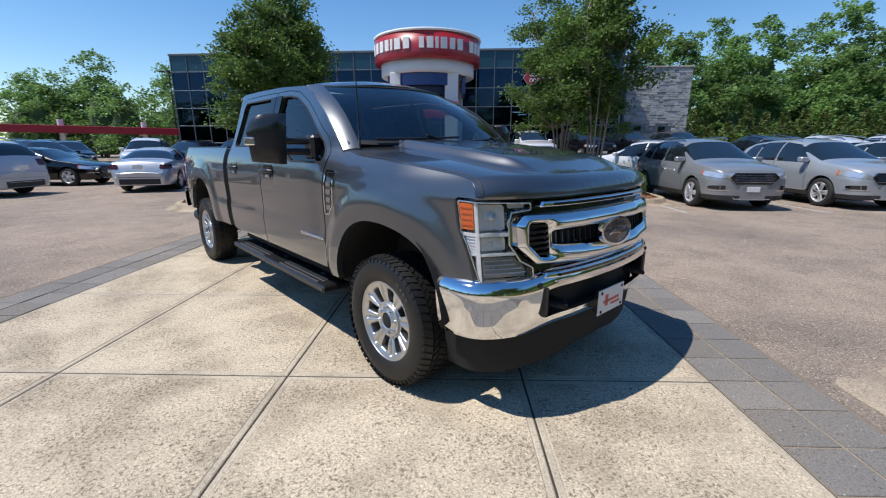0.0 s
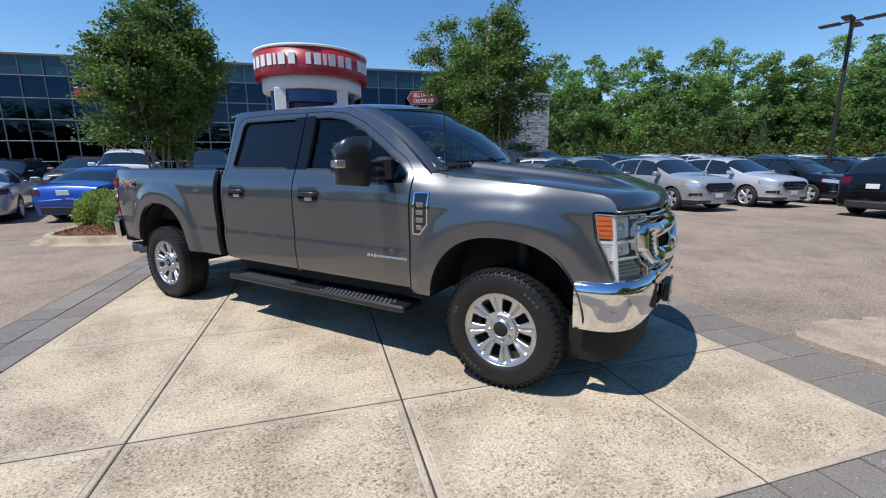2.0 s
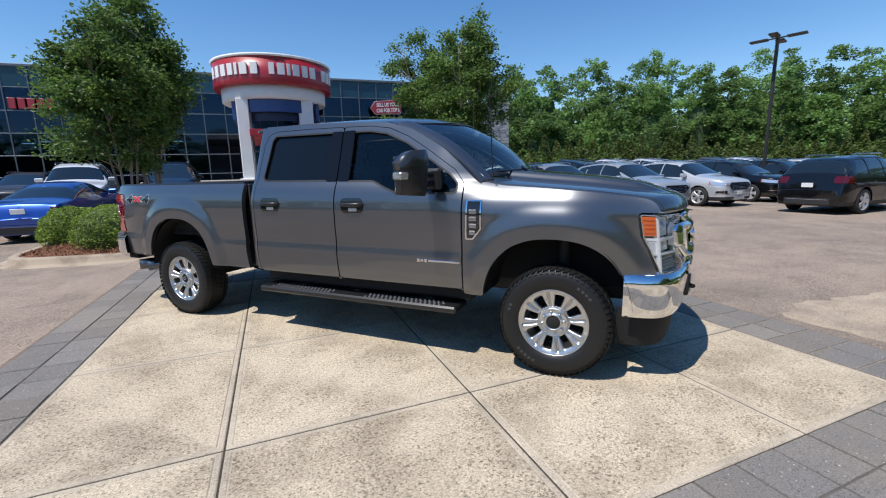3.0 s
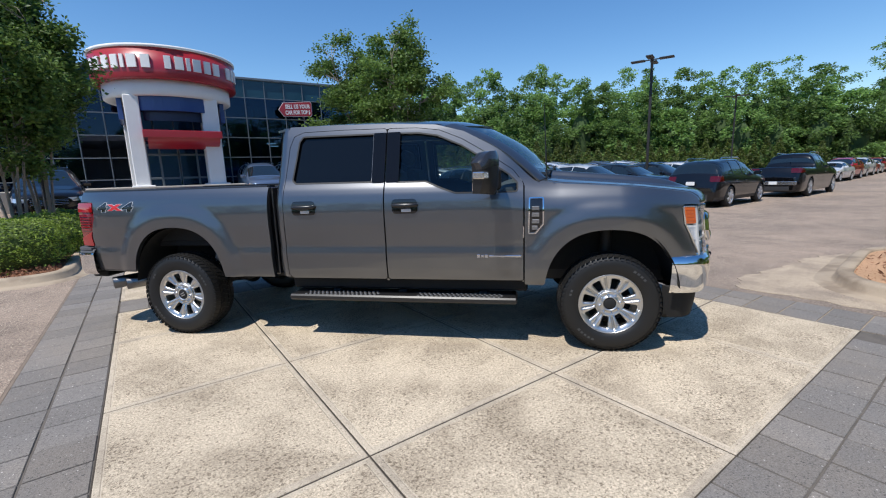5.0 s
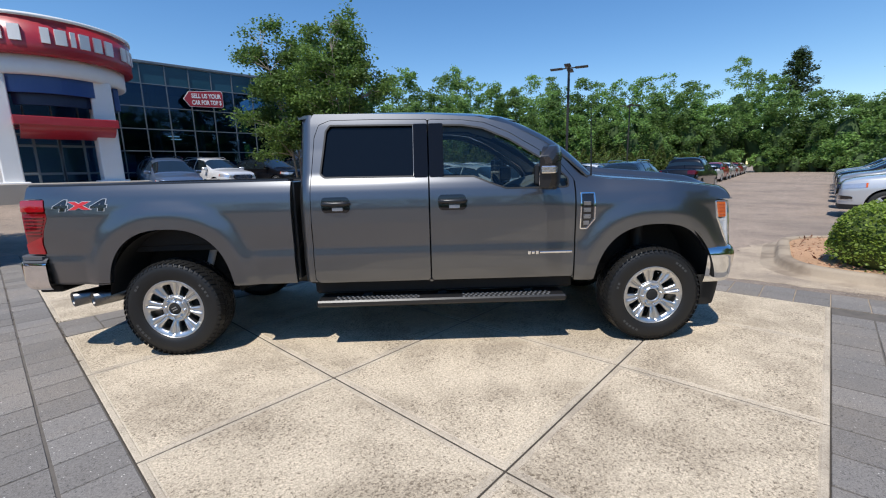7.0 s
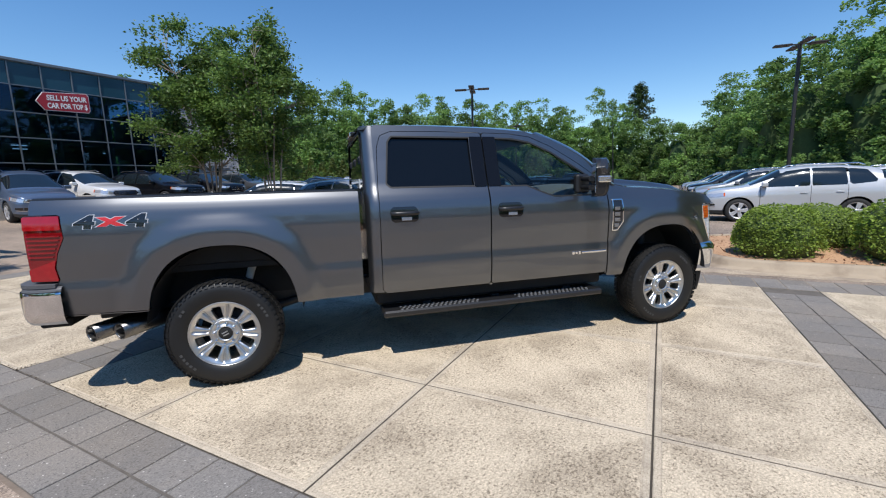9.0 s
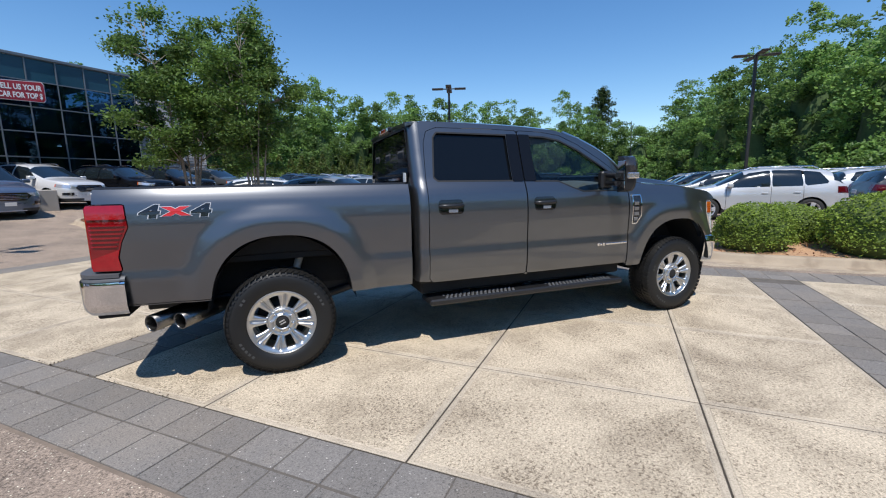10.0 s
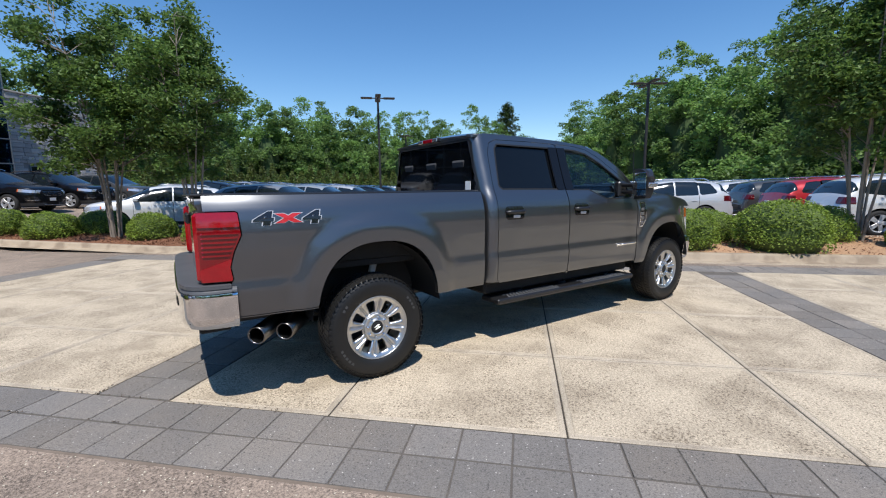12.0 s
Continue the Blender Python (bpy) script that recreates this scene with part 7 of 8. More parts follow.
    low, high = (0.52, 0.72) if kind == "pickup" else (0.40, 0.47)
    out["rear_bumper"] = Geo().box(L - 0.10, L + 0.055, -0.84 if kind == "pickup" else -0.55, 0.84 if kind == "pickup" else 0.55, low, high, 0.03)
    out["plate"] = Geo().box(-0.022, -0.012, -0.15, 0.15, 0.455, 0.575, 0.004)
    pz = 0.56 if kind == "pickup" else 0.80
    out["rear_plate"] = Geo().box(L + 0.010, L + 0.022, -0.15, 0.15, pz, pz + 0.13, 0.004)
    out["mirror"] = Geo().box(a0 + 0.30, a0 + 0.46, -W - 0.17, -W * 0.93, float(belt(a0)) + 0.06, float(belt(a0)) + 0.20, 0.03)
    for k, d in (("grille", -0.004), ("grille_bar", 0.003), ("lower_intake", -0.002), ("skid_strip", 0.0), ("plate", -0.002), ("rear_apron", 0.042), ("rear_plate", 0.052)):
        out[k].moved(Matrix.Translation((d, 0, 0)))
    inner = Geo().box(0.3, L - 0.3, -W * 0.80, W * 0.80, 0.22, 0.62)
    for k in wheels:
        inner.box(k - R, k + R, -W * 0.62, W * 0.62, 0.3, float(belt(k)) - 0.1)
    out["underbody"] = inner
    r = S["tyre"]
    out["tyre"] = Geo().lathe([(r * 0.64, -0.10), (r * 0.75, -0.113), (r * 0.92, -0.11), (r, -0.075), (r, 0.075), (r * 0.92, 0.11), (r * 0.64, 0.10)], 32)
    rim = Geo().lathe([(r * 0.70, -0.112), (r * 0.64, -0.10), (r * 0.60, -0.05), (r * 0.58, 0.08)], 28)
    for k in range(5):
        for d in (-0.14, 0.14):
            ang = 2 * math.pi * k / 5 + d
            rim.join(Geo().box(0.02, r * 0.65, -0.108, -0.080, -0.034, 0.034, 0.006), Matrix.Rotation(-ang, 4, "Y"))
    rim.lathe([(0.0, -0.112), (0.06, -0.110), (0.075, -0.08)], 14)
    out["rim"] = rim
    out["hub_dark"] = Geo().lathe([(0.0, -0.03), (r * 0.60, -0.03)], 20)
    out["rails"] = Geo()
    if kind != "sedan":
        for s in (-1,):
            z = float(top(2.8)) - 0.005
            out["rails"].tube([(a1 + 0.25, s * W * 0.60, z - 0.03), (a1 + 0.4, s * W * 0.60, z + 0.03), (min(b0, 4.1) - 0.3, s * W * 0.60, z + 0.025), (min(b0, 4.1) - 0.15, s * W * 0.60, z - 0.04)], 0.018, 6)
    _cache[kind] = out, S, W
    return _cache[kind]


CAR_WORDS = {"suv": "SUV", "sedan": "saloon car", "big_suv": "large SUV", "pickup": "pickup truck"}
CAR_MESH, CAR_DONE = {}, {}


def car(kind, colour, x, y, heading, name, group="parked cars", metal=0.5, z=None):
    """A parked car whose middle stands at (x, y), its nose towards heading (degrees from +x)."""
    geo, S, W = car_geo(kind)
    L = S["length"]
    z = float(terrain(x, y)) if z is None else z
    d = Vector((math.cos(radians(heading)), math.sin(radians(heading))))
    zf, zr = (float(terrain(x + s * d.x * 1.4, y + s * d.y * 1.4)) for s in (1, -1))
    m = pose(x, y, (zf + zr) / 2, 0, -math.degrees(math.atan2(zf - zr, 2.8)), heading) @ pose(L / 2, 0, 0, 0, 0, 180)
    key = (kind, name)
    if key in CAR_DONE:
        return copy_thing(CAR_DONE[key], m)
    ob = thing("car", m, f"{name} {CAR_WORDS[kind]} parked on the asphalt", "car", group)
    paint = material(f"{name.replace(' ', '_')}_car_paint", colour, 0.30, metal, 1.0, vary=0.03, scale=1.0, fine=400, rvary=0.03, spec=0.15 if max(colour) < 0.1 else 0.5)
    mats = {"body": paint, "windscreen": CAR_GLASS, "rear_window": CAR_GLASS, "side_0": CAR_GLASS, "side_1": CAR_GLASS, "side_2": CAR_GLASS, "cladding": CAR_CLAD if "suv" in kind else paint, "headlamp": CAR_LAMP, "tail_lamp": CAR_TAIL, "grille": GLOSS_BLACK, "grille_bar": CHROME, "lower_intake": CAR_CLAD, "rear_apron": CAR_CLAD, "rear_bumper": SILVER,
            "fog_recess": GLOSS_BLACK, "skid_strip": SILVER, "fog_trim": SILVER, **{q: TRIM_RUBBER for q in geo if q.startswith("seam_")}, **{q: paint for q in geo if q.startswith("handle_")}, "amber_corner": AMBER, "plate": WHITE_PAINT, "rear_plate": WHITE_PAINT, "mirror": paint, "underbody": MATTE_BLACK, "tyre": CAR_TYRE, "rim": CAR_RIM, "hub_dark": MATTE_BLACK, "rails": CHROME}
    def mesh(n):
        k = (kind, n, mats[n].name)
        if k not in CAR_MESH:
            CAR_MESH[k] = geo[n].mesh(n, mats[n])
        return CAR_MESH[k]
    body = new("body", mesh("body"))
    body.parent = ob
    for n in ("windscreen", "rear_window", "grille", "skid_strip", "lower_intake", "rear_apron", *(("rear_bumper",) if kind != "sedan" else ()), "plate", "rear_plate", "underbody"):
        if geo[n].f:
            o = new(n, mesh(n))
            o.parent = ob
    for n in ("headlamp", "tail_lamp", "amber_corner", "fog_recess", "fog_trim", "mirror", "cladding", *(q for q in geo if q.startswith(("seam_", "handle_"))), *(("rails",) if geo["rails"].f else ()), *(q for q in geo if q.startswith("side_"))):
        for s in (1, -1):
            o = new({"side": "side_window", "rails": "roof_rail", "seam": "door_seam", "handle": "door_handle"}.get(n.split("_")[0], n), mesh(n))
            o.parent = ob
            o.scale = (1, s, 1)
    for k in range(4):
        o = new("grille_bar", mesh("grille_bar"))
        o.parent, o.location = ob, (0, 0, 0.05 * k)
    for k in (S["front"], S["front"] + S["base"]):
        for s in (-1, 1):
            w = new("wheel", mesh("tyre"))
            w.parent = ob
            w.matrix_local = pose(k, s * (W - 0.125), S["tyre"], 0, 0, 0 if s < 0 else 180)
            for n in ("rim", "hub_dark"):
                o = new(n, mesh(n))
                o.parent = w
    CAR_DONE[key] = ob
    return ob


SILV, DGREY, BLK, WHT, BLUE, REDC, GREY = (0.54, 0.555, 0.575), (0.07, 0.072, 0.075), (0.006, 0.006, 0.007), (0.75, 0.75, 0.75), (0.012, 0.07, 0.36), (0.42, 0.015, 0.02), (0.25, 0.262, 0.275)
# row facing the court
for k, (kind, colour, name) in enumerate((("suv", GREY, "pewter grey"), ("suv", (0.36, 0.385, 0.41), "steel grey"), ("suv", SILV, "bright silver"), ("suv", BLK, "black"), ("suv", BLK, "black"), ("suv", WHT, "white"), ("suv", DGREY, "dark grey"))):
    car(kind, colour, 9.72 + 3.34 * k, 10.05 + 0.12 * k, -90 + (k % 3 - 1), name, "row of parked cars", 0.3)
# second row behind it
for k, (kind, colour, name) in enumerate((("suv", BLK, "black"), ("suv", WHT, "white"), ("suv", WHT, "white"), ("sedan", SILV, "bright silver"), ("suv", DGREY, "dark grey"), ("suv", WHT, "white"))):
    car(kind, colour, 17.6 + 3.1 * k, 19.3, 90 + (k % 3 - 1), name, "second row of parked cars")
# before the showroom
for kind, colour, name, x, y, h in (("suv", WHT, "white", 7.0, 23.2, -78), ("suv", BLK, "black", 10.3, 23.6, -76), ("suv", BLK, "black", 13.3, 24.2, -80), ("suv", DGREY, "dark grey", 16.4, 24.6, -84),
                                    ("suv", (0.12, 0.165, 0.25), "blue-grey", 4.5, 21.8, -93), ("suv", WHT, "white", 10.6, 15.6, 130), ("big_suv", WHT, "white", -6.6, 18.6, -78), ("suv", BLK, "black", -3.4, 18.4, -84),
                                    ("suv", DGREY, "dark grey", -9.4, 21.5, -84), ("suv", BLK, "black", -12.4, 21.8, -84)):
    car(kind, colour, x, y, h, name, "cars before the showroom", 0.2 if colour == WHT else 0.5)
# left of the truck
car("sedan", SILV, -8.5, 13.6, 108, "bright silver", "cars by the shrubs")
car("sedan", BLUE, -5.35, 13.7, 86, "bright blue", "cars by the shrubs")
car("suv", SILV, -13.0, 10.3, 180, "bright silver", "cars by the shrubs")
car("sedan", BLK, -13.6, 14.2, 4, "black", "cars by the shrubs")
for k, (kind, colour, name, x, y, h) in enumerate((("suv", BLK, "black", -17.2, 17.8, -20), ("big_suv", WHT, "white", -14.6, 21.4, -62), ("sedan", DGREY, "dark grey", -21.5, 19.6, -20), ("suv", BLK, "black", -21.0, 23.5, -40), ("suv", DGREY, "dark grey", -26, 22, -35), ("sedan", BLK, "black", -19.5, 14.2, -10), ("sedan", SILV, "bright silver", -25.5, 16.0, -20), ("suv", BLK, "black", -29, 26, -35), ("suv", SILV, "bright silver", -18.5, 27.0, -45))):
    car(kind, colour, x, y, h, name, "cars towards the carport")
# ahead of the truck, in the aisle
car("suv", BLK, 17.9, 5.3, 0, "black", "cars in the aisle")
car("pickup", BLK, 25.0, 4.75, 0, "black", "cars in the aisle")
for k in range(9):
    kind, colour, name = (("sedan", WHT, "white"), ("suv", REDC, "red"), ("sedan", SILV, "bright silver"), ("suv", WHT, "white"), ("sedan", REDC, "red"))[k % 5]
    car(kind, colour, 42.0 + 4.6 * k, 7.0 + 0.35 * k, 178, name, "far row of cars", 0.3)
# row facing the aisle, and the one back to back with it
for k in range(9):
    kind, colour, name = (("suv", SILV, "bright silver"), ("sedan", DGREY, "dark grey"), ("suv", GREY, "pewter grey"), ("sedan", SILV, "bright silver"), ("suv", BLK, "black"))[k % 5]
    car(kind, colour, 14.75 + 2.85 * k, -3.65, 90 + (k % 3 - 1), name, "row along the aisle")
for k, (kind, colour, name) in enumerate((("suv", WHT, "white"), ("suv", REDC, "red"), ("suv", DGREY, "dark grey"), ("suv", SILV, "bright silver"), ("suv", WHT, "white"))):
    car(kind, colour, 11.2 + 2.75 * k, -9.6, -90 + (k % 3 - 1), name, "row behind the planting bed")

# ---- shrubs and trees ----
SHRUB_LEAF = leaves("shrub_leaf", (0.215, 0.315, 0.058), 0.35, 0.32)
# leaf green darkened to stand for the shade between the leaves
SHRUB_SHADE_CORE = material("shrub_core", (0.075, 0.110, 0.025), 0.9, vary=0.3, scale=12, fine=60)
MYRTLE_LEAF = leaves("myrtle_leaf", (0.118, 0.205, 0.056), 0.42, 0.38)
BARK = material("smooth_pale_bark", (0.27, 0.225, 0.18), 0.8, vary=0.25, scale=6, fine=50, bump=0.002)
WOOD_LEAF = leaves("woodland_leaf", (0.160, 0.280, 0.090), 0.48, 0.35, 0.14, 0.42)
PINE_LEAF = leaves("pine_needles", (0.040, 0.075, 0.022), 0.2, 0.4)
DARK_BARK = material("dark_bark", (0.10, 0.08, 0.06), 0.9, vary=0.3, scale=5, fine=40)


def shrub_geo(seed, rx, ry, h):
    """A clipped shrub: a solid core, coloured dark for inner shade, under several thousand small leaves."""
    r = np.random.default_rng(seed)
    n = 6500
    d = r.normal(size=(n, 3))
    d[:, 2] = np.abs(d[:, 2]) * 1.1 - 0.42
    d /= np.linalg.norm(d, axis=1, keepdims=True)
    q = np.abs(d) ** 0.94 * np.sign(d)
    lump = 1 + 0.05 * np.sin(5 * d[:, 0] + seed) * np.cos(4 * d[:, 1] + 2 * seed) + 0.035 * np.sin(11 * d[:, 0] + 9 * d[:, 2])
    c = q * (rx, ry, h * 0.62) * (lump * r.uniform(0.93, 1.03, n))[:, None] + (0, 0, h * 0.42)
    low = np.clip(1 - c[:, 2] / (0.42 * h), 0, 1)
    c[:, :2] *= (1 + 0.22 * low ** 1.5)[:, None]
    c = c[c[:, 2] > 0.01]
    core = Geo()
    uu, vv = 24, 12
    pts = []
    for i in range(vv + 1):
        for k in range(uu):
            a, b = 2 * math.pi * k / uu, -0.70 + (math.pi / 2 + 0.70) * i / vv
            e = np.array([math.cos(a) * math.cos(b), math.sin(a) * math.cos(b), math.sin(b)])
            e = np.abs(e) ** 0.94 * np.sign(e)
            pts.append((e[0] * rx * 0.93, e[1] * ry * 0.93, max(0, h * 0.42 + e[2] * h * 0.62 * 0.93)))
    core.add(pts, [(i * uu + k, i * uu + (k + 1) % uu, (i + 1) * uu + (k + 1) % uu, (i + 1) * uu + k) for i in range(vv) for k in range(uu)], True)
    return core, leaf_cloud(c, 0.046, r, up=1.3, aspect=0.65)


SHRUBS = []
for seed, rx, ry, h in ((1, 0.62, 0.60, 0.84), (2, 0.78, 0.72, 0.92), (3, 0.66, 0.80, 0.82)):
    core, lv = shrub_geo(seed, rx, ry, h)
    SHRUBS.append((core.mesh("core", SHRUB_SHADE_CORE), lv.mesh("leaves", SHRUB_LEAF)))


def shrub(x, y, kind, turn, s=1.0, dz=0.10):
    ob = thing("shrub", pose(x, y, float(terrain(x, y)) + dz, 0, 0, turn) @ Matrix.Scale(s, 4), "dense rounded clipped green shrub in a mulched bed", "shrub", "clipped shrubs")
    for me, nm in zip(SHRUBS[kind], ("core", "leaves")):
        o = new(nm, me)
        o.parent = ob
    return ob


for k, (x, y, s) in enumerate(((-3.75, 9.3, 1.0), (-2.75, 8.35, 0.95), (-2.55, 10.0, 1.05), (-3.7, 11.3, 0.9), (-2.6, 12.4, 0.9),
                               (6.45, 10.2, 0.8), (6.5, 12.1, 0.95), (7.5, 14.9, 0.9), (6.5, 15.6, 1.0), (6.4, 17.2, 0.92), (7.7, 10.3, 0.8), (7.6, 13.1, 0.8),
                               (6.35, -1.75, 1.0), (6.25, -3.55, 1.12), (7.55, -2.55, 0.95), (6.4, -6.3, 1.0), (7.5, -4.9, 0.95), (6.4, -8.3, 1.05), (7.6, -7.4, 1.0), (6.5, -10.5, 1.0))):
    shrub(x, y, k % 3, 40 * k, s)


def myrtle(seed, height, radius, clumps=138, per=185):
    """A tree of several slender leaning stems under an open, uneven crown of leaf clumps, each on a twig of its own."""
    r = random.Random(seed)
    nr = np.random.default_rng(seed)
    wood, nodes = Geo(), []
    stems = 6
    for k in range(stems):
        a = 2 * math.pi * k / stems + r.uniform(-0.35, 0.35)
        out = radius * r.uniform(0.35, 0.75)
        p0 = Vector((math.cos(a) * 0.14, math.sin(a) * 0.14, -0.05))
        p3 = Vector((math.cos(a) * out, math.sin(a) * out, height * r.uniform(0.72, 0.92)))
        pts, wob = [], [r.uniform(-0.12, 0.12) for _ in range(4)]
        for i in range(9):
            t = i / 8
            q = p0.lerp(p3, t)
            q.x = p0.x + (p3.x - p0.x) * t ** 1.5 + wob[0] * math.sin(t * 6 + wob[1] * 20) * t
            q.y = p0.y + (p3.y - p0.y) * t ** 1.5 + wob[2] * math.sin(t * 5 + wob[3] * 20) * t
            pts.append(q)
        rad = r.uniform(0.032, 0.048)
        wood.tube(pts, [rad * (1 - 0.82 * i / 8) for i in range(9)], 8, caps=False)
        nodes += [(q, rad * (1 - 0.82 * i / 8)) for i, q in enumerate(pts) if i > 2]
    mid, half = height * 0.655, height * 0.355
    ph = [r.uniform(0, 6.3) for _ in range(4)]
    cs = []
    for _ in range(clumps):
        d = Vector((r.gauss(0, 1), r.gauss(0, 1), r.gauss(0, 1))).normalized()
        az = math.atan2(d.y, d.x)
        lump = 1 + 0.20 * math.sin(2 * az + ph[0]) + 0.16 * math.sin(3 * az + 2.5 * d.z + ph[1]) + 0.12 * math.sin(5 * d.z + ph[2])
        s = r.uniform(0.25, 1.0) ** 0.45 * lump
        wide = radius * (1.0 if d.z < 0 else 1 - 0.35 * d.z)
        c = Vector((d.x * wide * s, d.y * wide * s, mid + d.z * half * s))
        below = [n for n in nodes if n[0].z < c.z + 0.1] or nodes
        q, rad = min(below, key=lambda n: (n[0] - c).length + 0.6 * abs(c.z - 0.7 - n[0].z))
        m = q.lerp(c, 0.5) + Vector((r.uniform(-0.1, 0.1), r.uniform(-0.1, 0.1), 0.10))
        wood.tube([q, m, c], [min(rad * 0.7, 0.022), 0.012, 0.004], 5, caps=False)
        sg = r.uniform(0.14, 0.25)
        n = int(per * r.uniform(0.5, 1.4))
        cs.append(nr.normal(size=(n, 3)) * (sg, sg, sg * 0.62) + tuple(c))
        n2 = n // 5
        t = nr.random((n2, 1))
        cs.append(np.array(m) * (1 - t) + np.array(c) * t + nr.normal(size=(n2, 3)) * 0.09)
    c = np.concatenate(cs)
    return wood, leaf_cloud(c[c[:, 2] > height * 0.24], 0.118, nr, up=0.6, aspect=0.58)


TREES = []
for seed, h, s in ((11, 6.4, 1.65), (23, 6.9, 1.45), (37, 6.6, 1.9)):
    wood, lv = myrtle(seed, h, s)
    TREES.append((wood.mesh("trunk", BARK), lv.mesh("crown", MYRTLE_LEAF)))


def tree(x, y, kind, turn, s=1.0, dz=0.2):
    ob = thing("tree", pose(x, y, float(terrain(x, y)) + dz, 0, 0, turn) @ Matrix.Scale(s, 4), "multi-stemmed crape myrtle with pale bark and an open green crown", "tree", "crape myrtles")
    for me, nm in zip(TREES[kind], ("trunk", "crown")):
        o = new(nm, me)
        o.parent = ob


tree(-3.05, 10.8, 0, 20, 0.83)
tree(-2.75, 12.0, 1, 110, 0.92)
tree(6.5, 13.3, 2, 60, 0.92)
tree(7.0, 11.1, 1, 200, 0.92)
tree(7.3, -5.6, 0, 150, 0.92)
tree(7.4, -10.5, 2, 250, 1.0)


# far woods: one joined stand of trees; each crown is a lumpy hull of many leaf clumps round a solid fill, dark for
# inner shade
def woods():
    nr = np.random.default_rng(77)
    cs, trunks, heart = [], Geo(), Geo()

    def one(x, y, h, w, low=0.06, full=1.0, start=0.0):
        """One crown: overlapping rounded lumps in an uneven egg, each a shell of leaves, round a solid fill coloured as
        inner shade.
        """
        z0 = float(terrain(x, y)) * 0.5
        k = int(nr.integers(58, 68) * (1 - 0.8 * start)) if h > 6 else 16
        lean = nr.normal(0, 0.06, 2) * h
        for _ in range(k):
            t = (nr.random() ** 0.8) * (1 - start) + start
            body = math.sqrt(max(0.05, 1 - (abs(t - 0.42) / 0.60) ** 2.2))
            a = nr.uniform(0, 2 * math.pi)
            rad = w * 0.5 * body * nr.uniform(0.30, 0.98)
            big = w * nr.uniform(0.075, 0.150) * (1.1 - 0.45 * t)
            c = np.array([x + rad * math.cos(a) + lean[0] * t, y + rad * math.sin(a) + lean[1] * t, z0 + big * 0.6 + (low + (1 - low) * t) * (h - big * 1.5)])
            m = int(full * (160 * big * big + 22) * (1.0 if math.cos(a) * (x - 3) + math.sin(a) * (y - 3) < 9 else 0.4))
            d = nr.normal(size=(m, 3))
            d /= np.linalg.norm(d, axis=1, keepdims=True)
            d[:, 2] = np.where(d[:, 2] < -0.3, -d[:, 2], d[:, 2])
            cs.append(c + d * (big, big, big * 0.85) * nr.uniform(0.80, 1.14, m)[:, None] + nr.normal(0, 0.12 * big + 0.08, (m, 3)))
        # added solid hull: shade put into its dark green, closing gaps between the leaves
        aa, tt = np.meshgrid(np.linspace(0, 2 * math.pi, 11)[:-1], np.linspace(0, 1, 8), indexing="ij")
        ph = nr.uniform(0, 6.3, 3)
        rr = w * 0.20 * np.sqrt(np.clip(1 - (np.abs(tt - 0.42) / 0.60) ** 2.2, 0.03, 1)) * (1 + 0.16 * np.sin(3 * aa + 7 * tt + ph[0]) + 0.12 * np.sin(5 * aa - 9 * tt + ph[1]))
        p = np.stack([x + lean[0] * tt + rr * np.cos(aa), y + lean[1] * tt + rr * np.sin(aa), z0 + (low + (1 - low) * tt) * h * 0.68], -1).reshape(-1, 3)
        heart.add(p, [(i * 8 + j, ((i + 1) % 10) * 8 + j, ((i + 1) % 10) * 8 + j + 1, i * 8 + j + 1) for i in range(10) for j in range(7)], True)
        trunks.tube([(x, y, z0 - 0.3), (x + lean[0] * 0.5, y + lean[1] * 0.5, z0 + h * 0.6)], [h * 0.016, h * 0.008], 6, caps=False)

    # along the far side of the car park, curving nearer to the south-east
    path = [(20, 48), (30, 47), (42, 44), (55, 40), (66, 34), (76, 27), (86, 19), (92, 10), (95, 1), (86, -6), (72, -11), (60, -14), (48, -17), (40, -20), (33, -22), (27, -24), (22, -28), (16, -31)]
    for (x0, y0), (x1, y1) in zip(path, path[1:]):
        d = math.hypot(x1 - x0, y1 - y0)
        nx, ny = (y1 - y0) / d, -(x1 - x0) / d
        for off, hh, gap in ((-2.0, 3.8, 1.9), (0, 10.0, 4.6), (5, 13.2, 4.2), (11, 15.0, 4.4), (17, 16.5, 5.5)):
            for k in range(int(d / gap)):
                t = (k + nr.random()) / (d / gap)
                x, y = x0 + (x1 - x0) * t - nx * off + nr.normal(0, 0.9), y0 + (y1 - y0) * t - ny * off + nr.normal(0, 0.9)
                tall = 1.05 - 0.32 * float(smooth_step(30, 24, x) * smooth_step(10, 20, y)) + 0.26 * float(smooth_step(-8, -14, y)) + 0.17 * float(smooth_step(56, 66, x) * smooth_step(-6, -2, y))
                one(x, y, hh * nr.uniform(0.80, 1.18) * (tall if hh > 5 else 1), nr.uniform(6.0, 9.0) * (0.5 if hh < 5 else 1), 0.0 if hh < 12 or y < -5 else 0.15, full=1.0 if hh < 14 else 0.7, start=0.0 if hh < 12 else 0.10 if y < -5 and hh < 16 else 0.18 if hh < 14 else 0.36)
    # and round behind, where only reflections see it
    ring = [(16, -31), (0, -40), (-22, -46), (-48, -38), (-66, -14), (-74, 14), (-70, 44)]
    for (x0, y0), (x1, y1) in zip(ring, ring[1:]):
        for k in range(7):
            t = k / 7
            one(x0 + (x1 - x0) * t, y0 + (y1 - y0) * t, nr.uniform(9, 14), nr.uniform(10, 13), full=0.25)
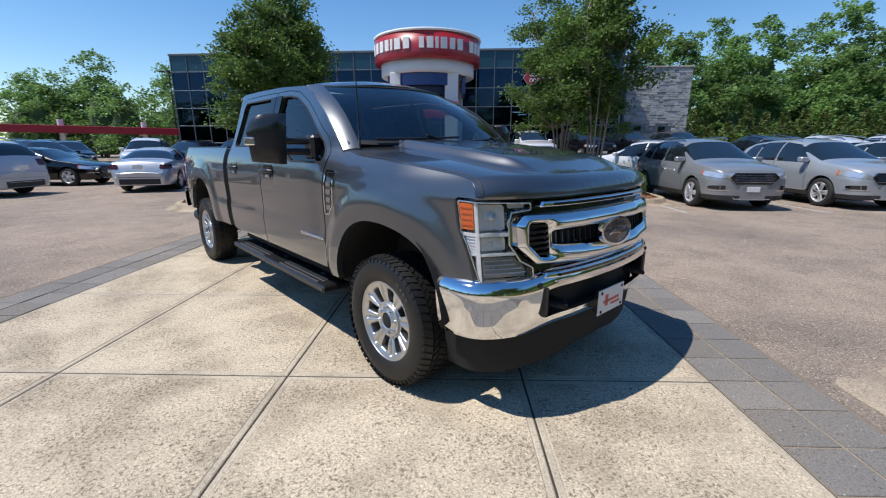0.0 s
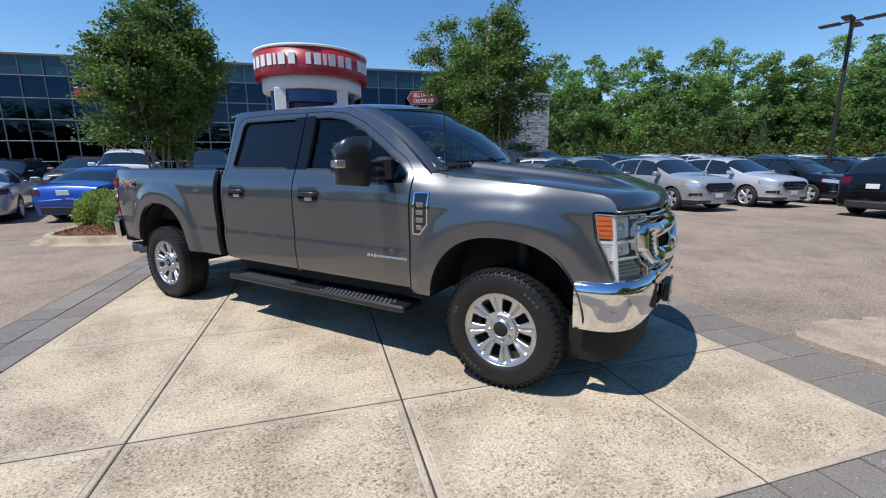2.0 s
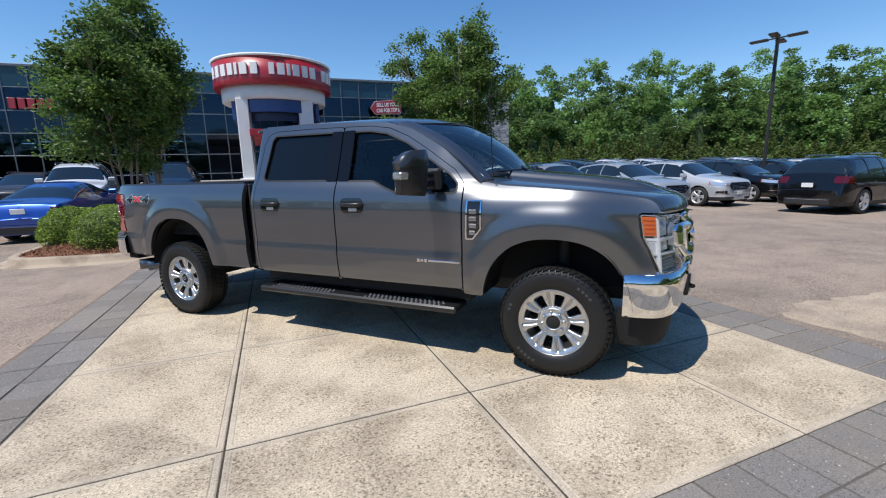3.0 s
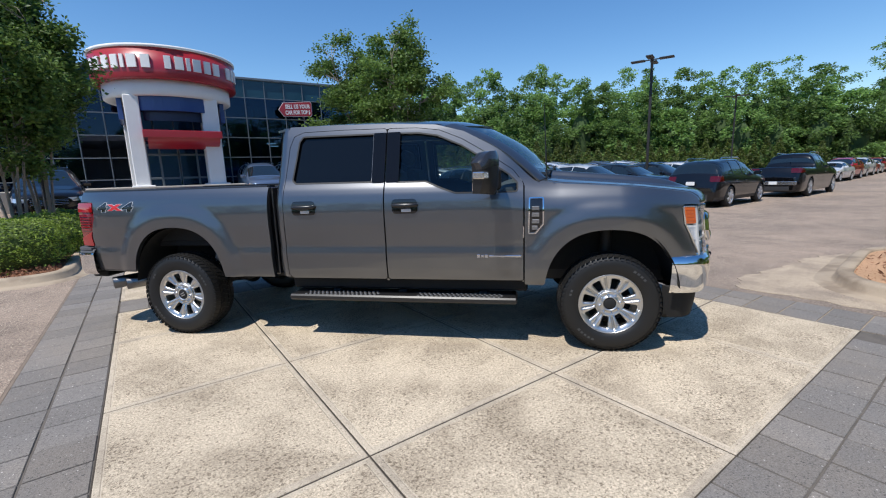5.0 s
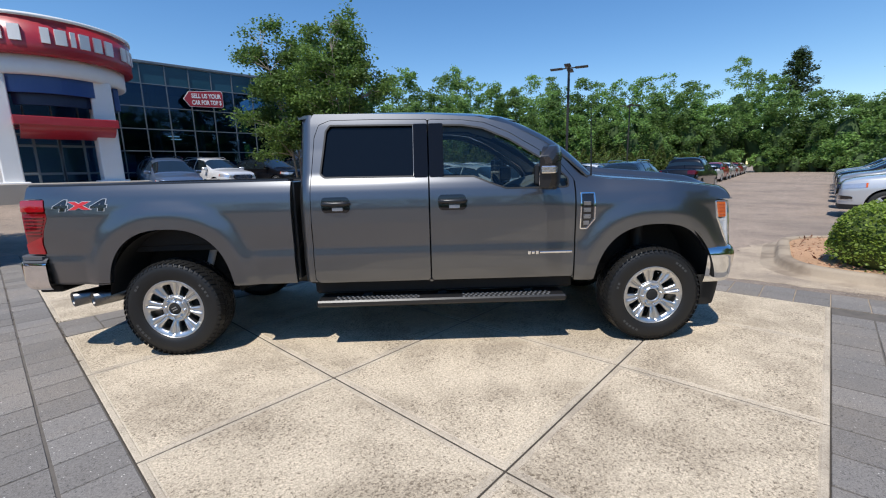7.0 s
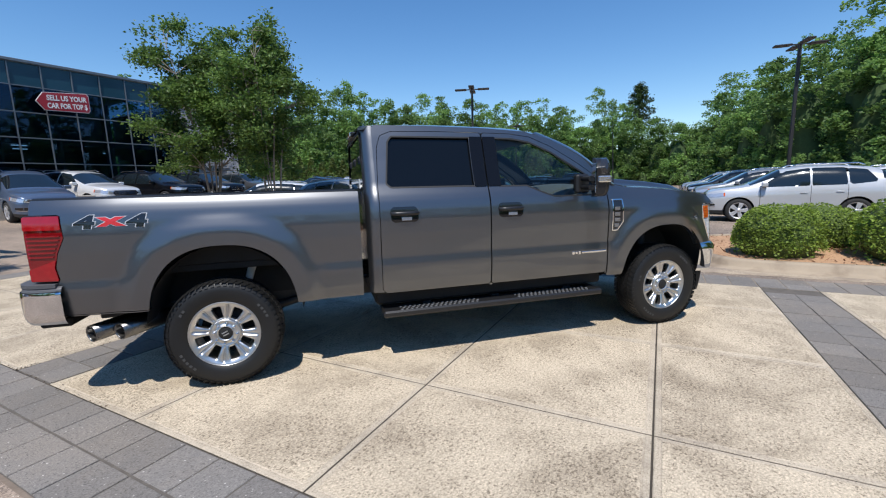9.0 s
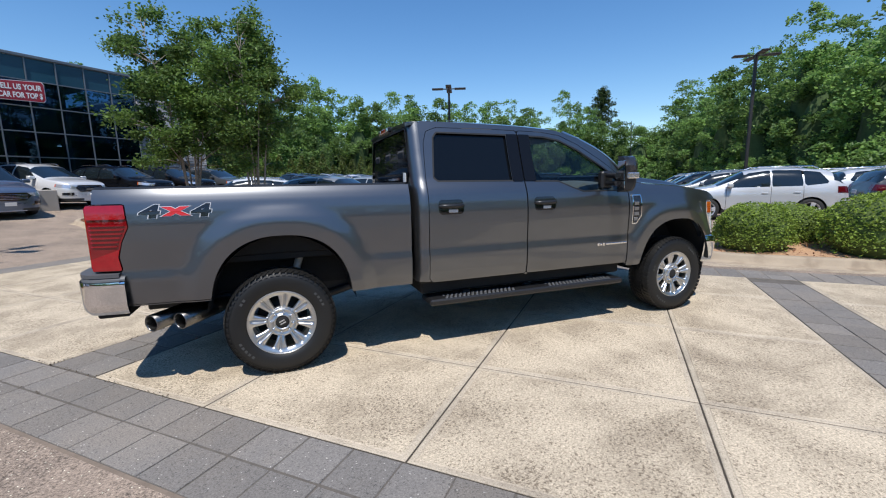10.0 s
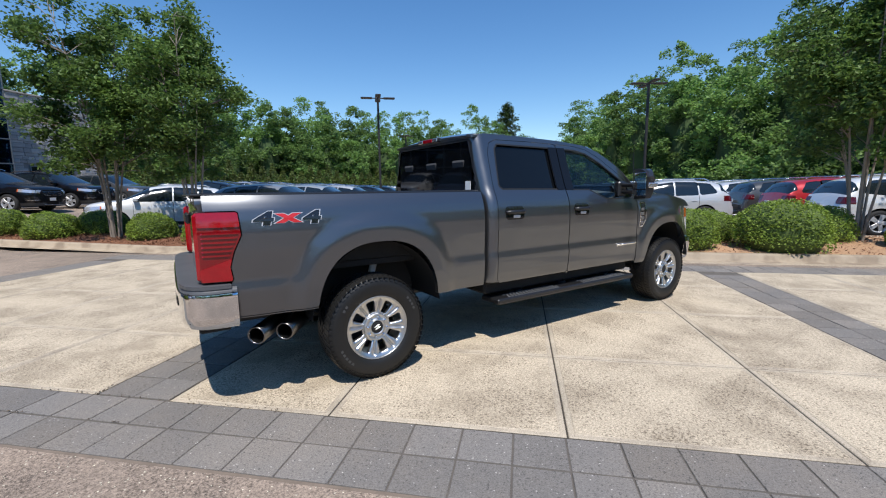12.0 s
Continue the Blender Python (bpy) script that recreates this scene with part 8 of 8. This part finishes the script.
    for k in range(30):
        one(-64 + 2.1 * k + nr.normal(0, 1), 62 - 0.2 * k + nr.normal(0, 4), nr.uniform(9, 14.5), nr.uniform(7, 10), full=0.45)
    # a closing row at the far end, behind the gaps of the others
    end = [(31, 57), (38, 56), (50, 52), (64, 44), (80, 37), (94, 27), (103, 14), (104, 0), (96, -13), (78, -19), (60, -22)]
    for (x0, y0), (x1, y1) in zip(end, end[1:]):
        n = int(math.hypot(x1 - x0, y1 - y0) / 3.6)
        for k in range(n):
            t = (k + 0.5 * nr.random()) / n
            one(x0 + (x1 - x0) * t + nr.normal(0, 0.8), y0 + (y1 - y0) * t + nr.normal(0, 0.8), nr.uniform(11, 15), nr.uniform(9, 11.5), 0.0, full=0.4, start=0.15)
    return np.concatenate(cs), trunks, heart


pts, trunks, heart = woods()
stand = tagged(new("woods"), "dense green mixed woodland round the car park", "woods", kind="stuff")
tagged(part("crowns", leaf_cloud(pts, 0.37, np.random.default_rng(8), up=1.0, aspect=0.7), WOOD_LEAF, stand), kind="stuff")
# the hulls take the leaf colour darkened for shade within the crowns
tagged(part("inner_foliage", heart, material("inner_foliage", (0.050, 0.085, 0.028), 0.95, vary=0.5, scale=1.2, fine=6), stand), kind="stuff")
tagged(part("trunks", trunks, DARK_BARK, stand), kind="stuff")
# a hedge of young conifers before the woods
nr = np.random.default_rng(31)
cs = []
for k in range(40):
    t = k / 39
    x, y, h = 21 + 60 * t, 40.5 - 12 * t ** 1.3 - 12 * t ** 3, nr.uniform(2.8, 4.8)
    m = 420
    u = nr.random(m) ** 0.7
    a = nr.uniform(0, 2 * math.pi, m)
    rad = (1 - u) * 1.35 + 0.08
    cs.append(np.column_stack([x + rad * np.cos(a), y + rad * np.sin(a), float(terrain(x, y)) + u * h]))
tagged(part("young_conifers", leaf_cloud(np.concatenate(cs), 0.42, nr, up=0.2, aspect=0.35), leaves("conifer_green", (0.085, 0.120, 0.030), 0.2, 0.35)), "row of young green conifers along the car park", "conifers", kind="stuff")
# one tall pine over the woods
pine = thing("pine_tree", pose(118, 6, 0) @ Matrix.Scale(0.95, 4), "tall dark pine standing above the woods", "tree")
part("trunk", Geo().tube([(0, 0, 0), (0.3, 0, 14), (0.2, 0, 25.5)], [0.45, 0.3, 0.06], 8), DARK_BARK, pine)
cs = []
for k in range(26):
    z, a = 15 + 10.5 * k / 26, 2.4 * k
    ln = 4.2 * (1 - (k / 26) ** 1.6) + 0.6
    t = nr.random(220)
    cs.append(np.column_stack([t * ln * math.cos(a), t * ln * math.sin(a), z + 0.8 * t]) + nr.normal(0, 0.38, (220, 3)))
part("crown", leaf_cloud(np.concatenate(cs), 0.6, nr, up=0.2, aspect=0.4), PINE_LEAF, pine)
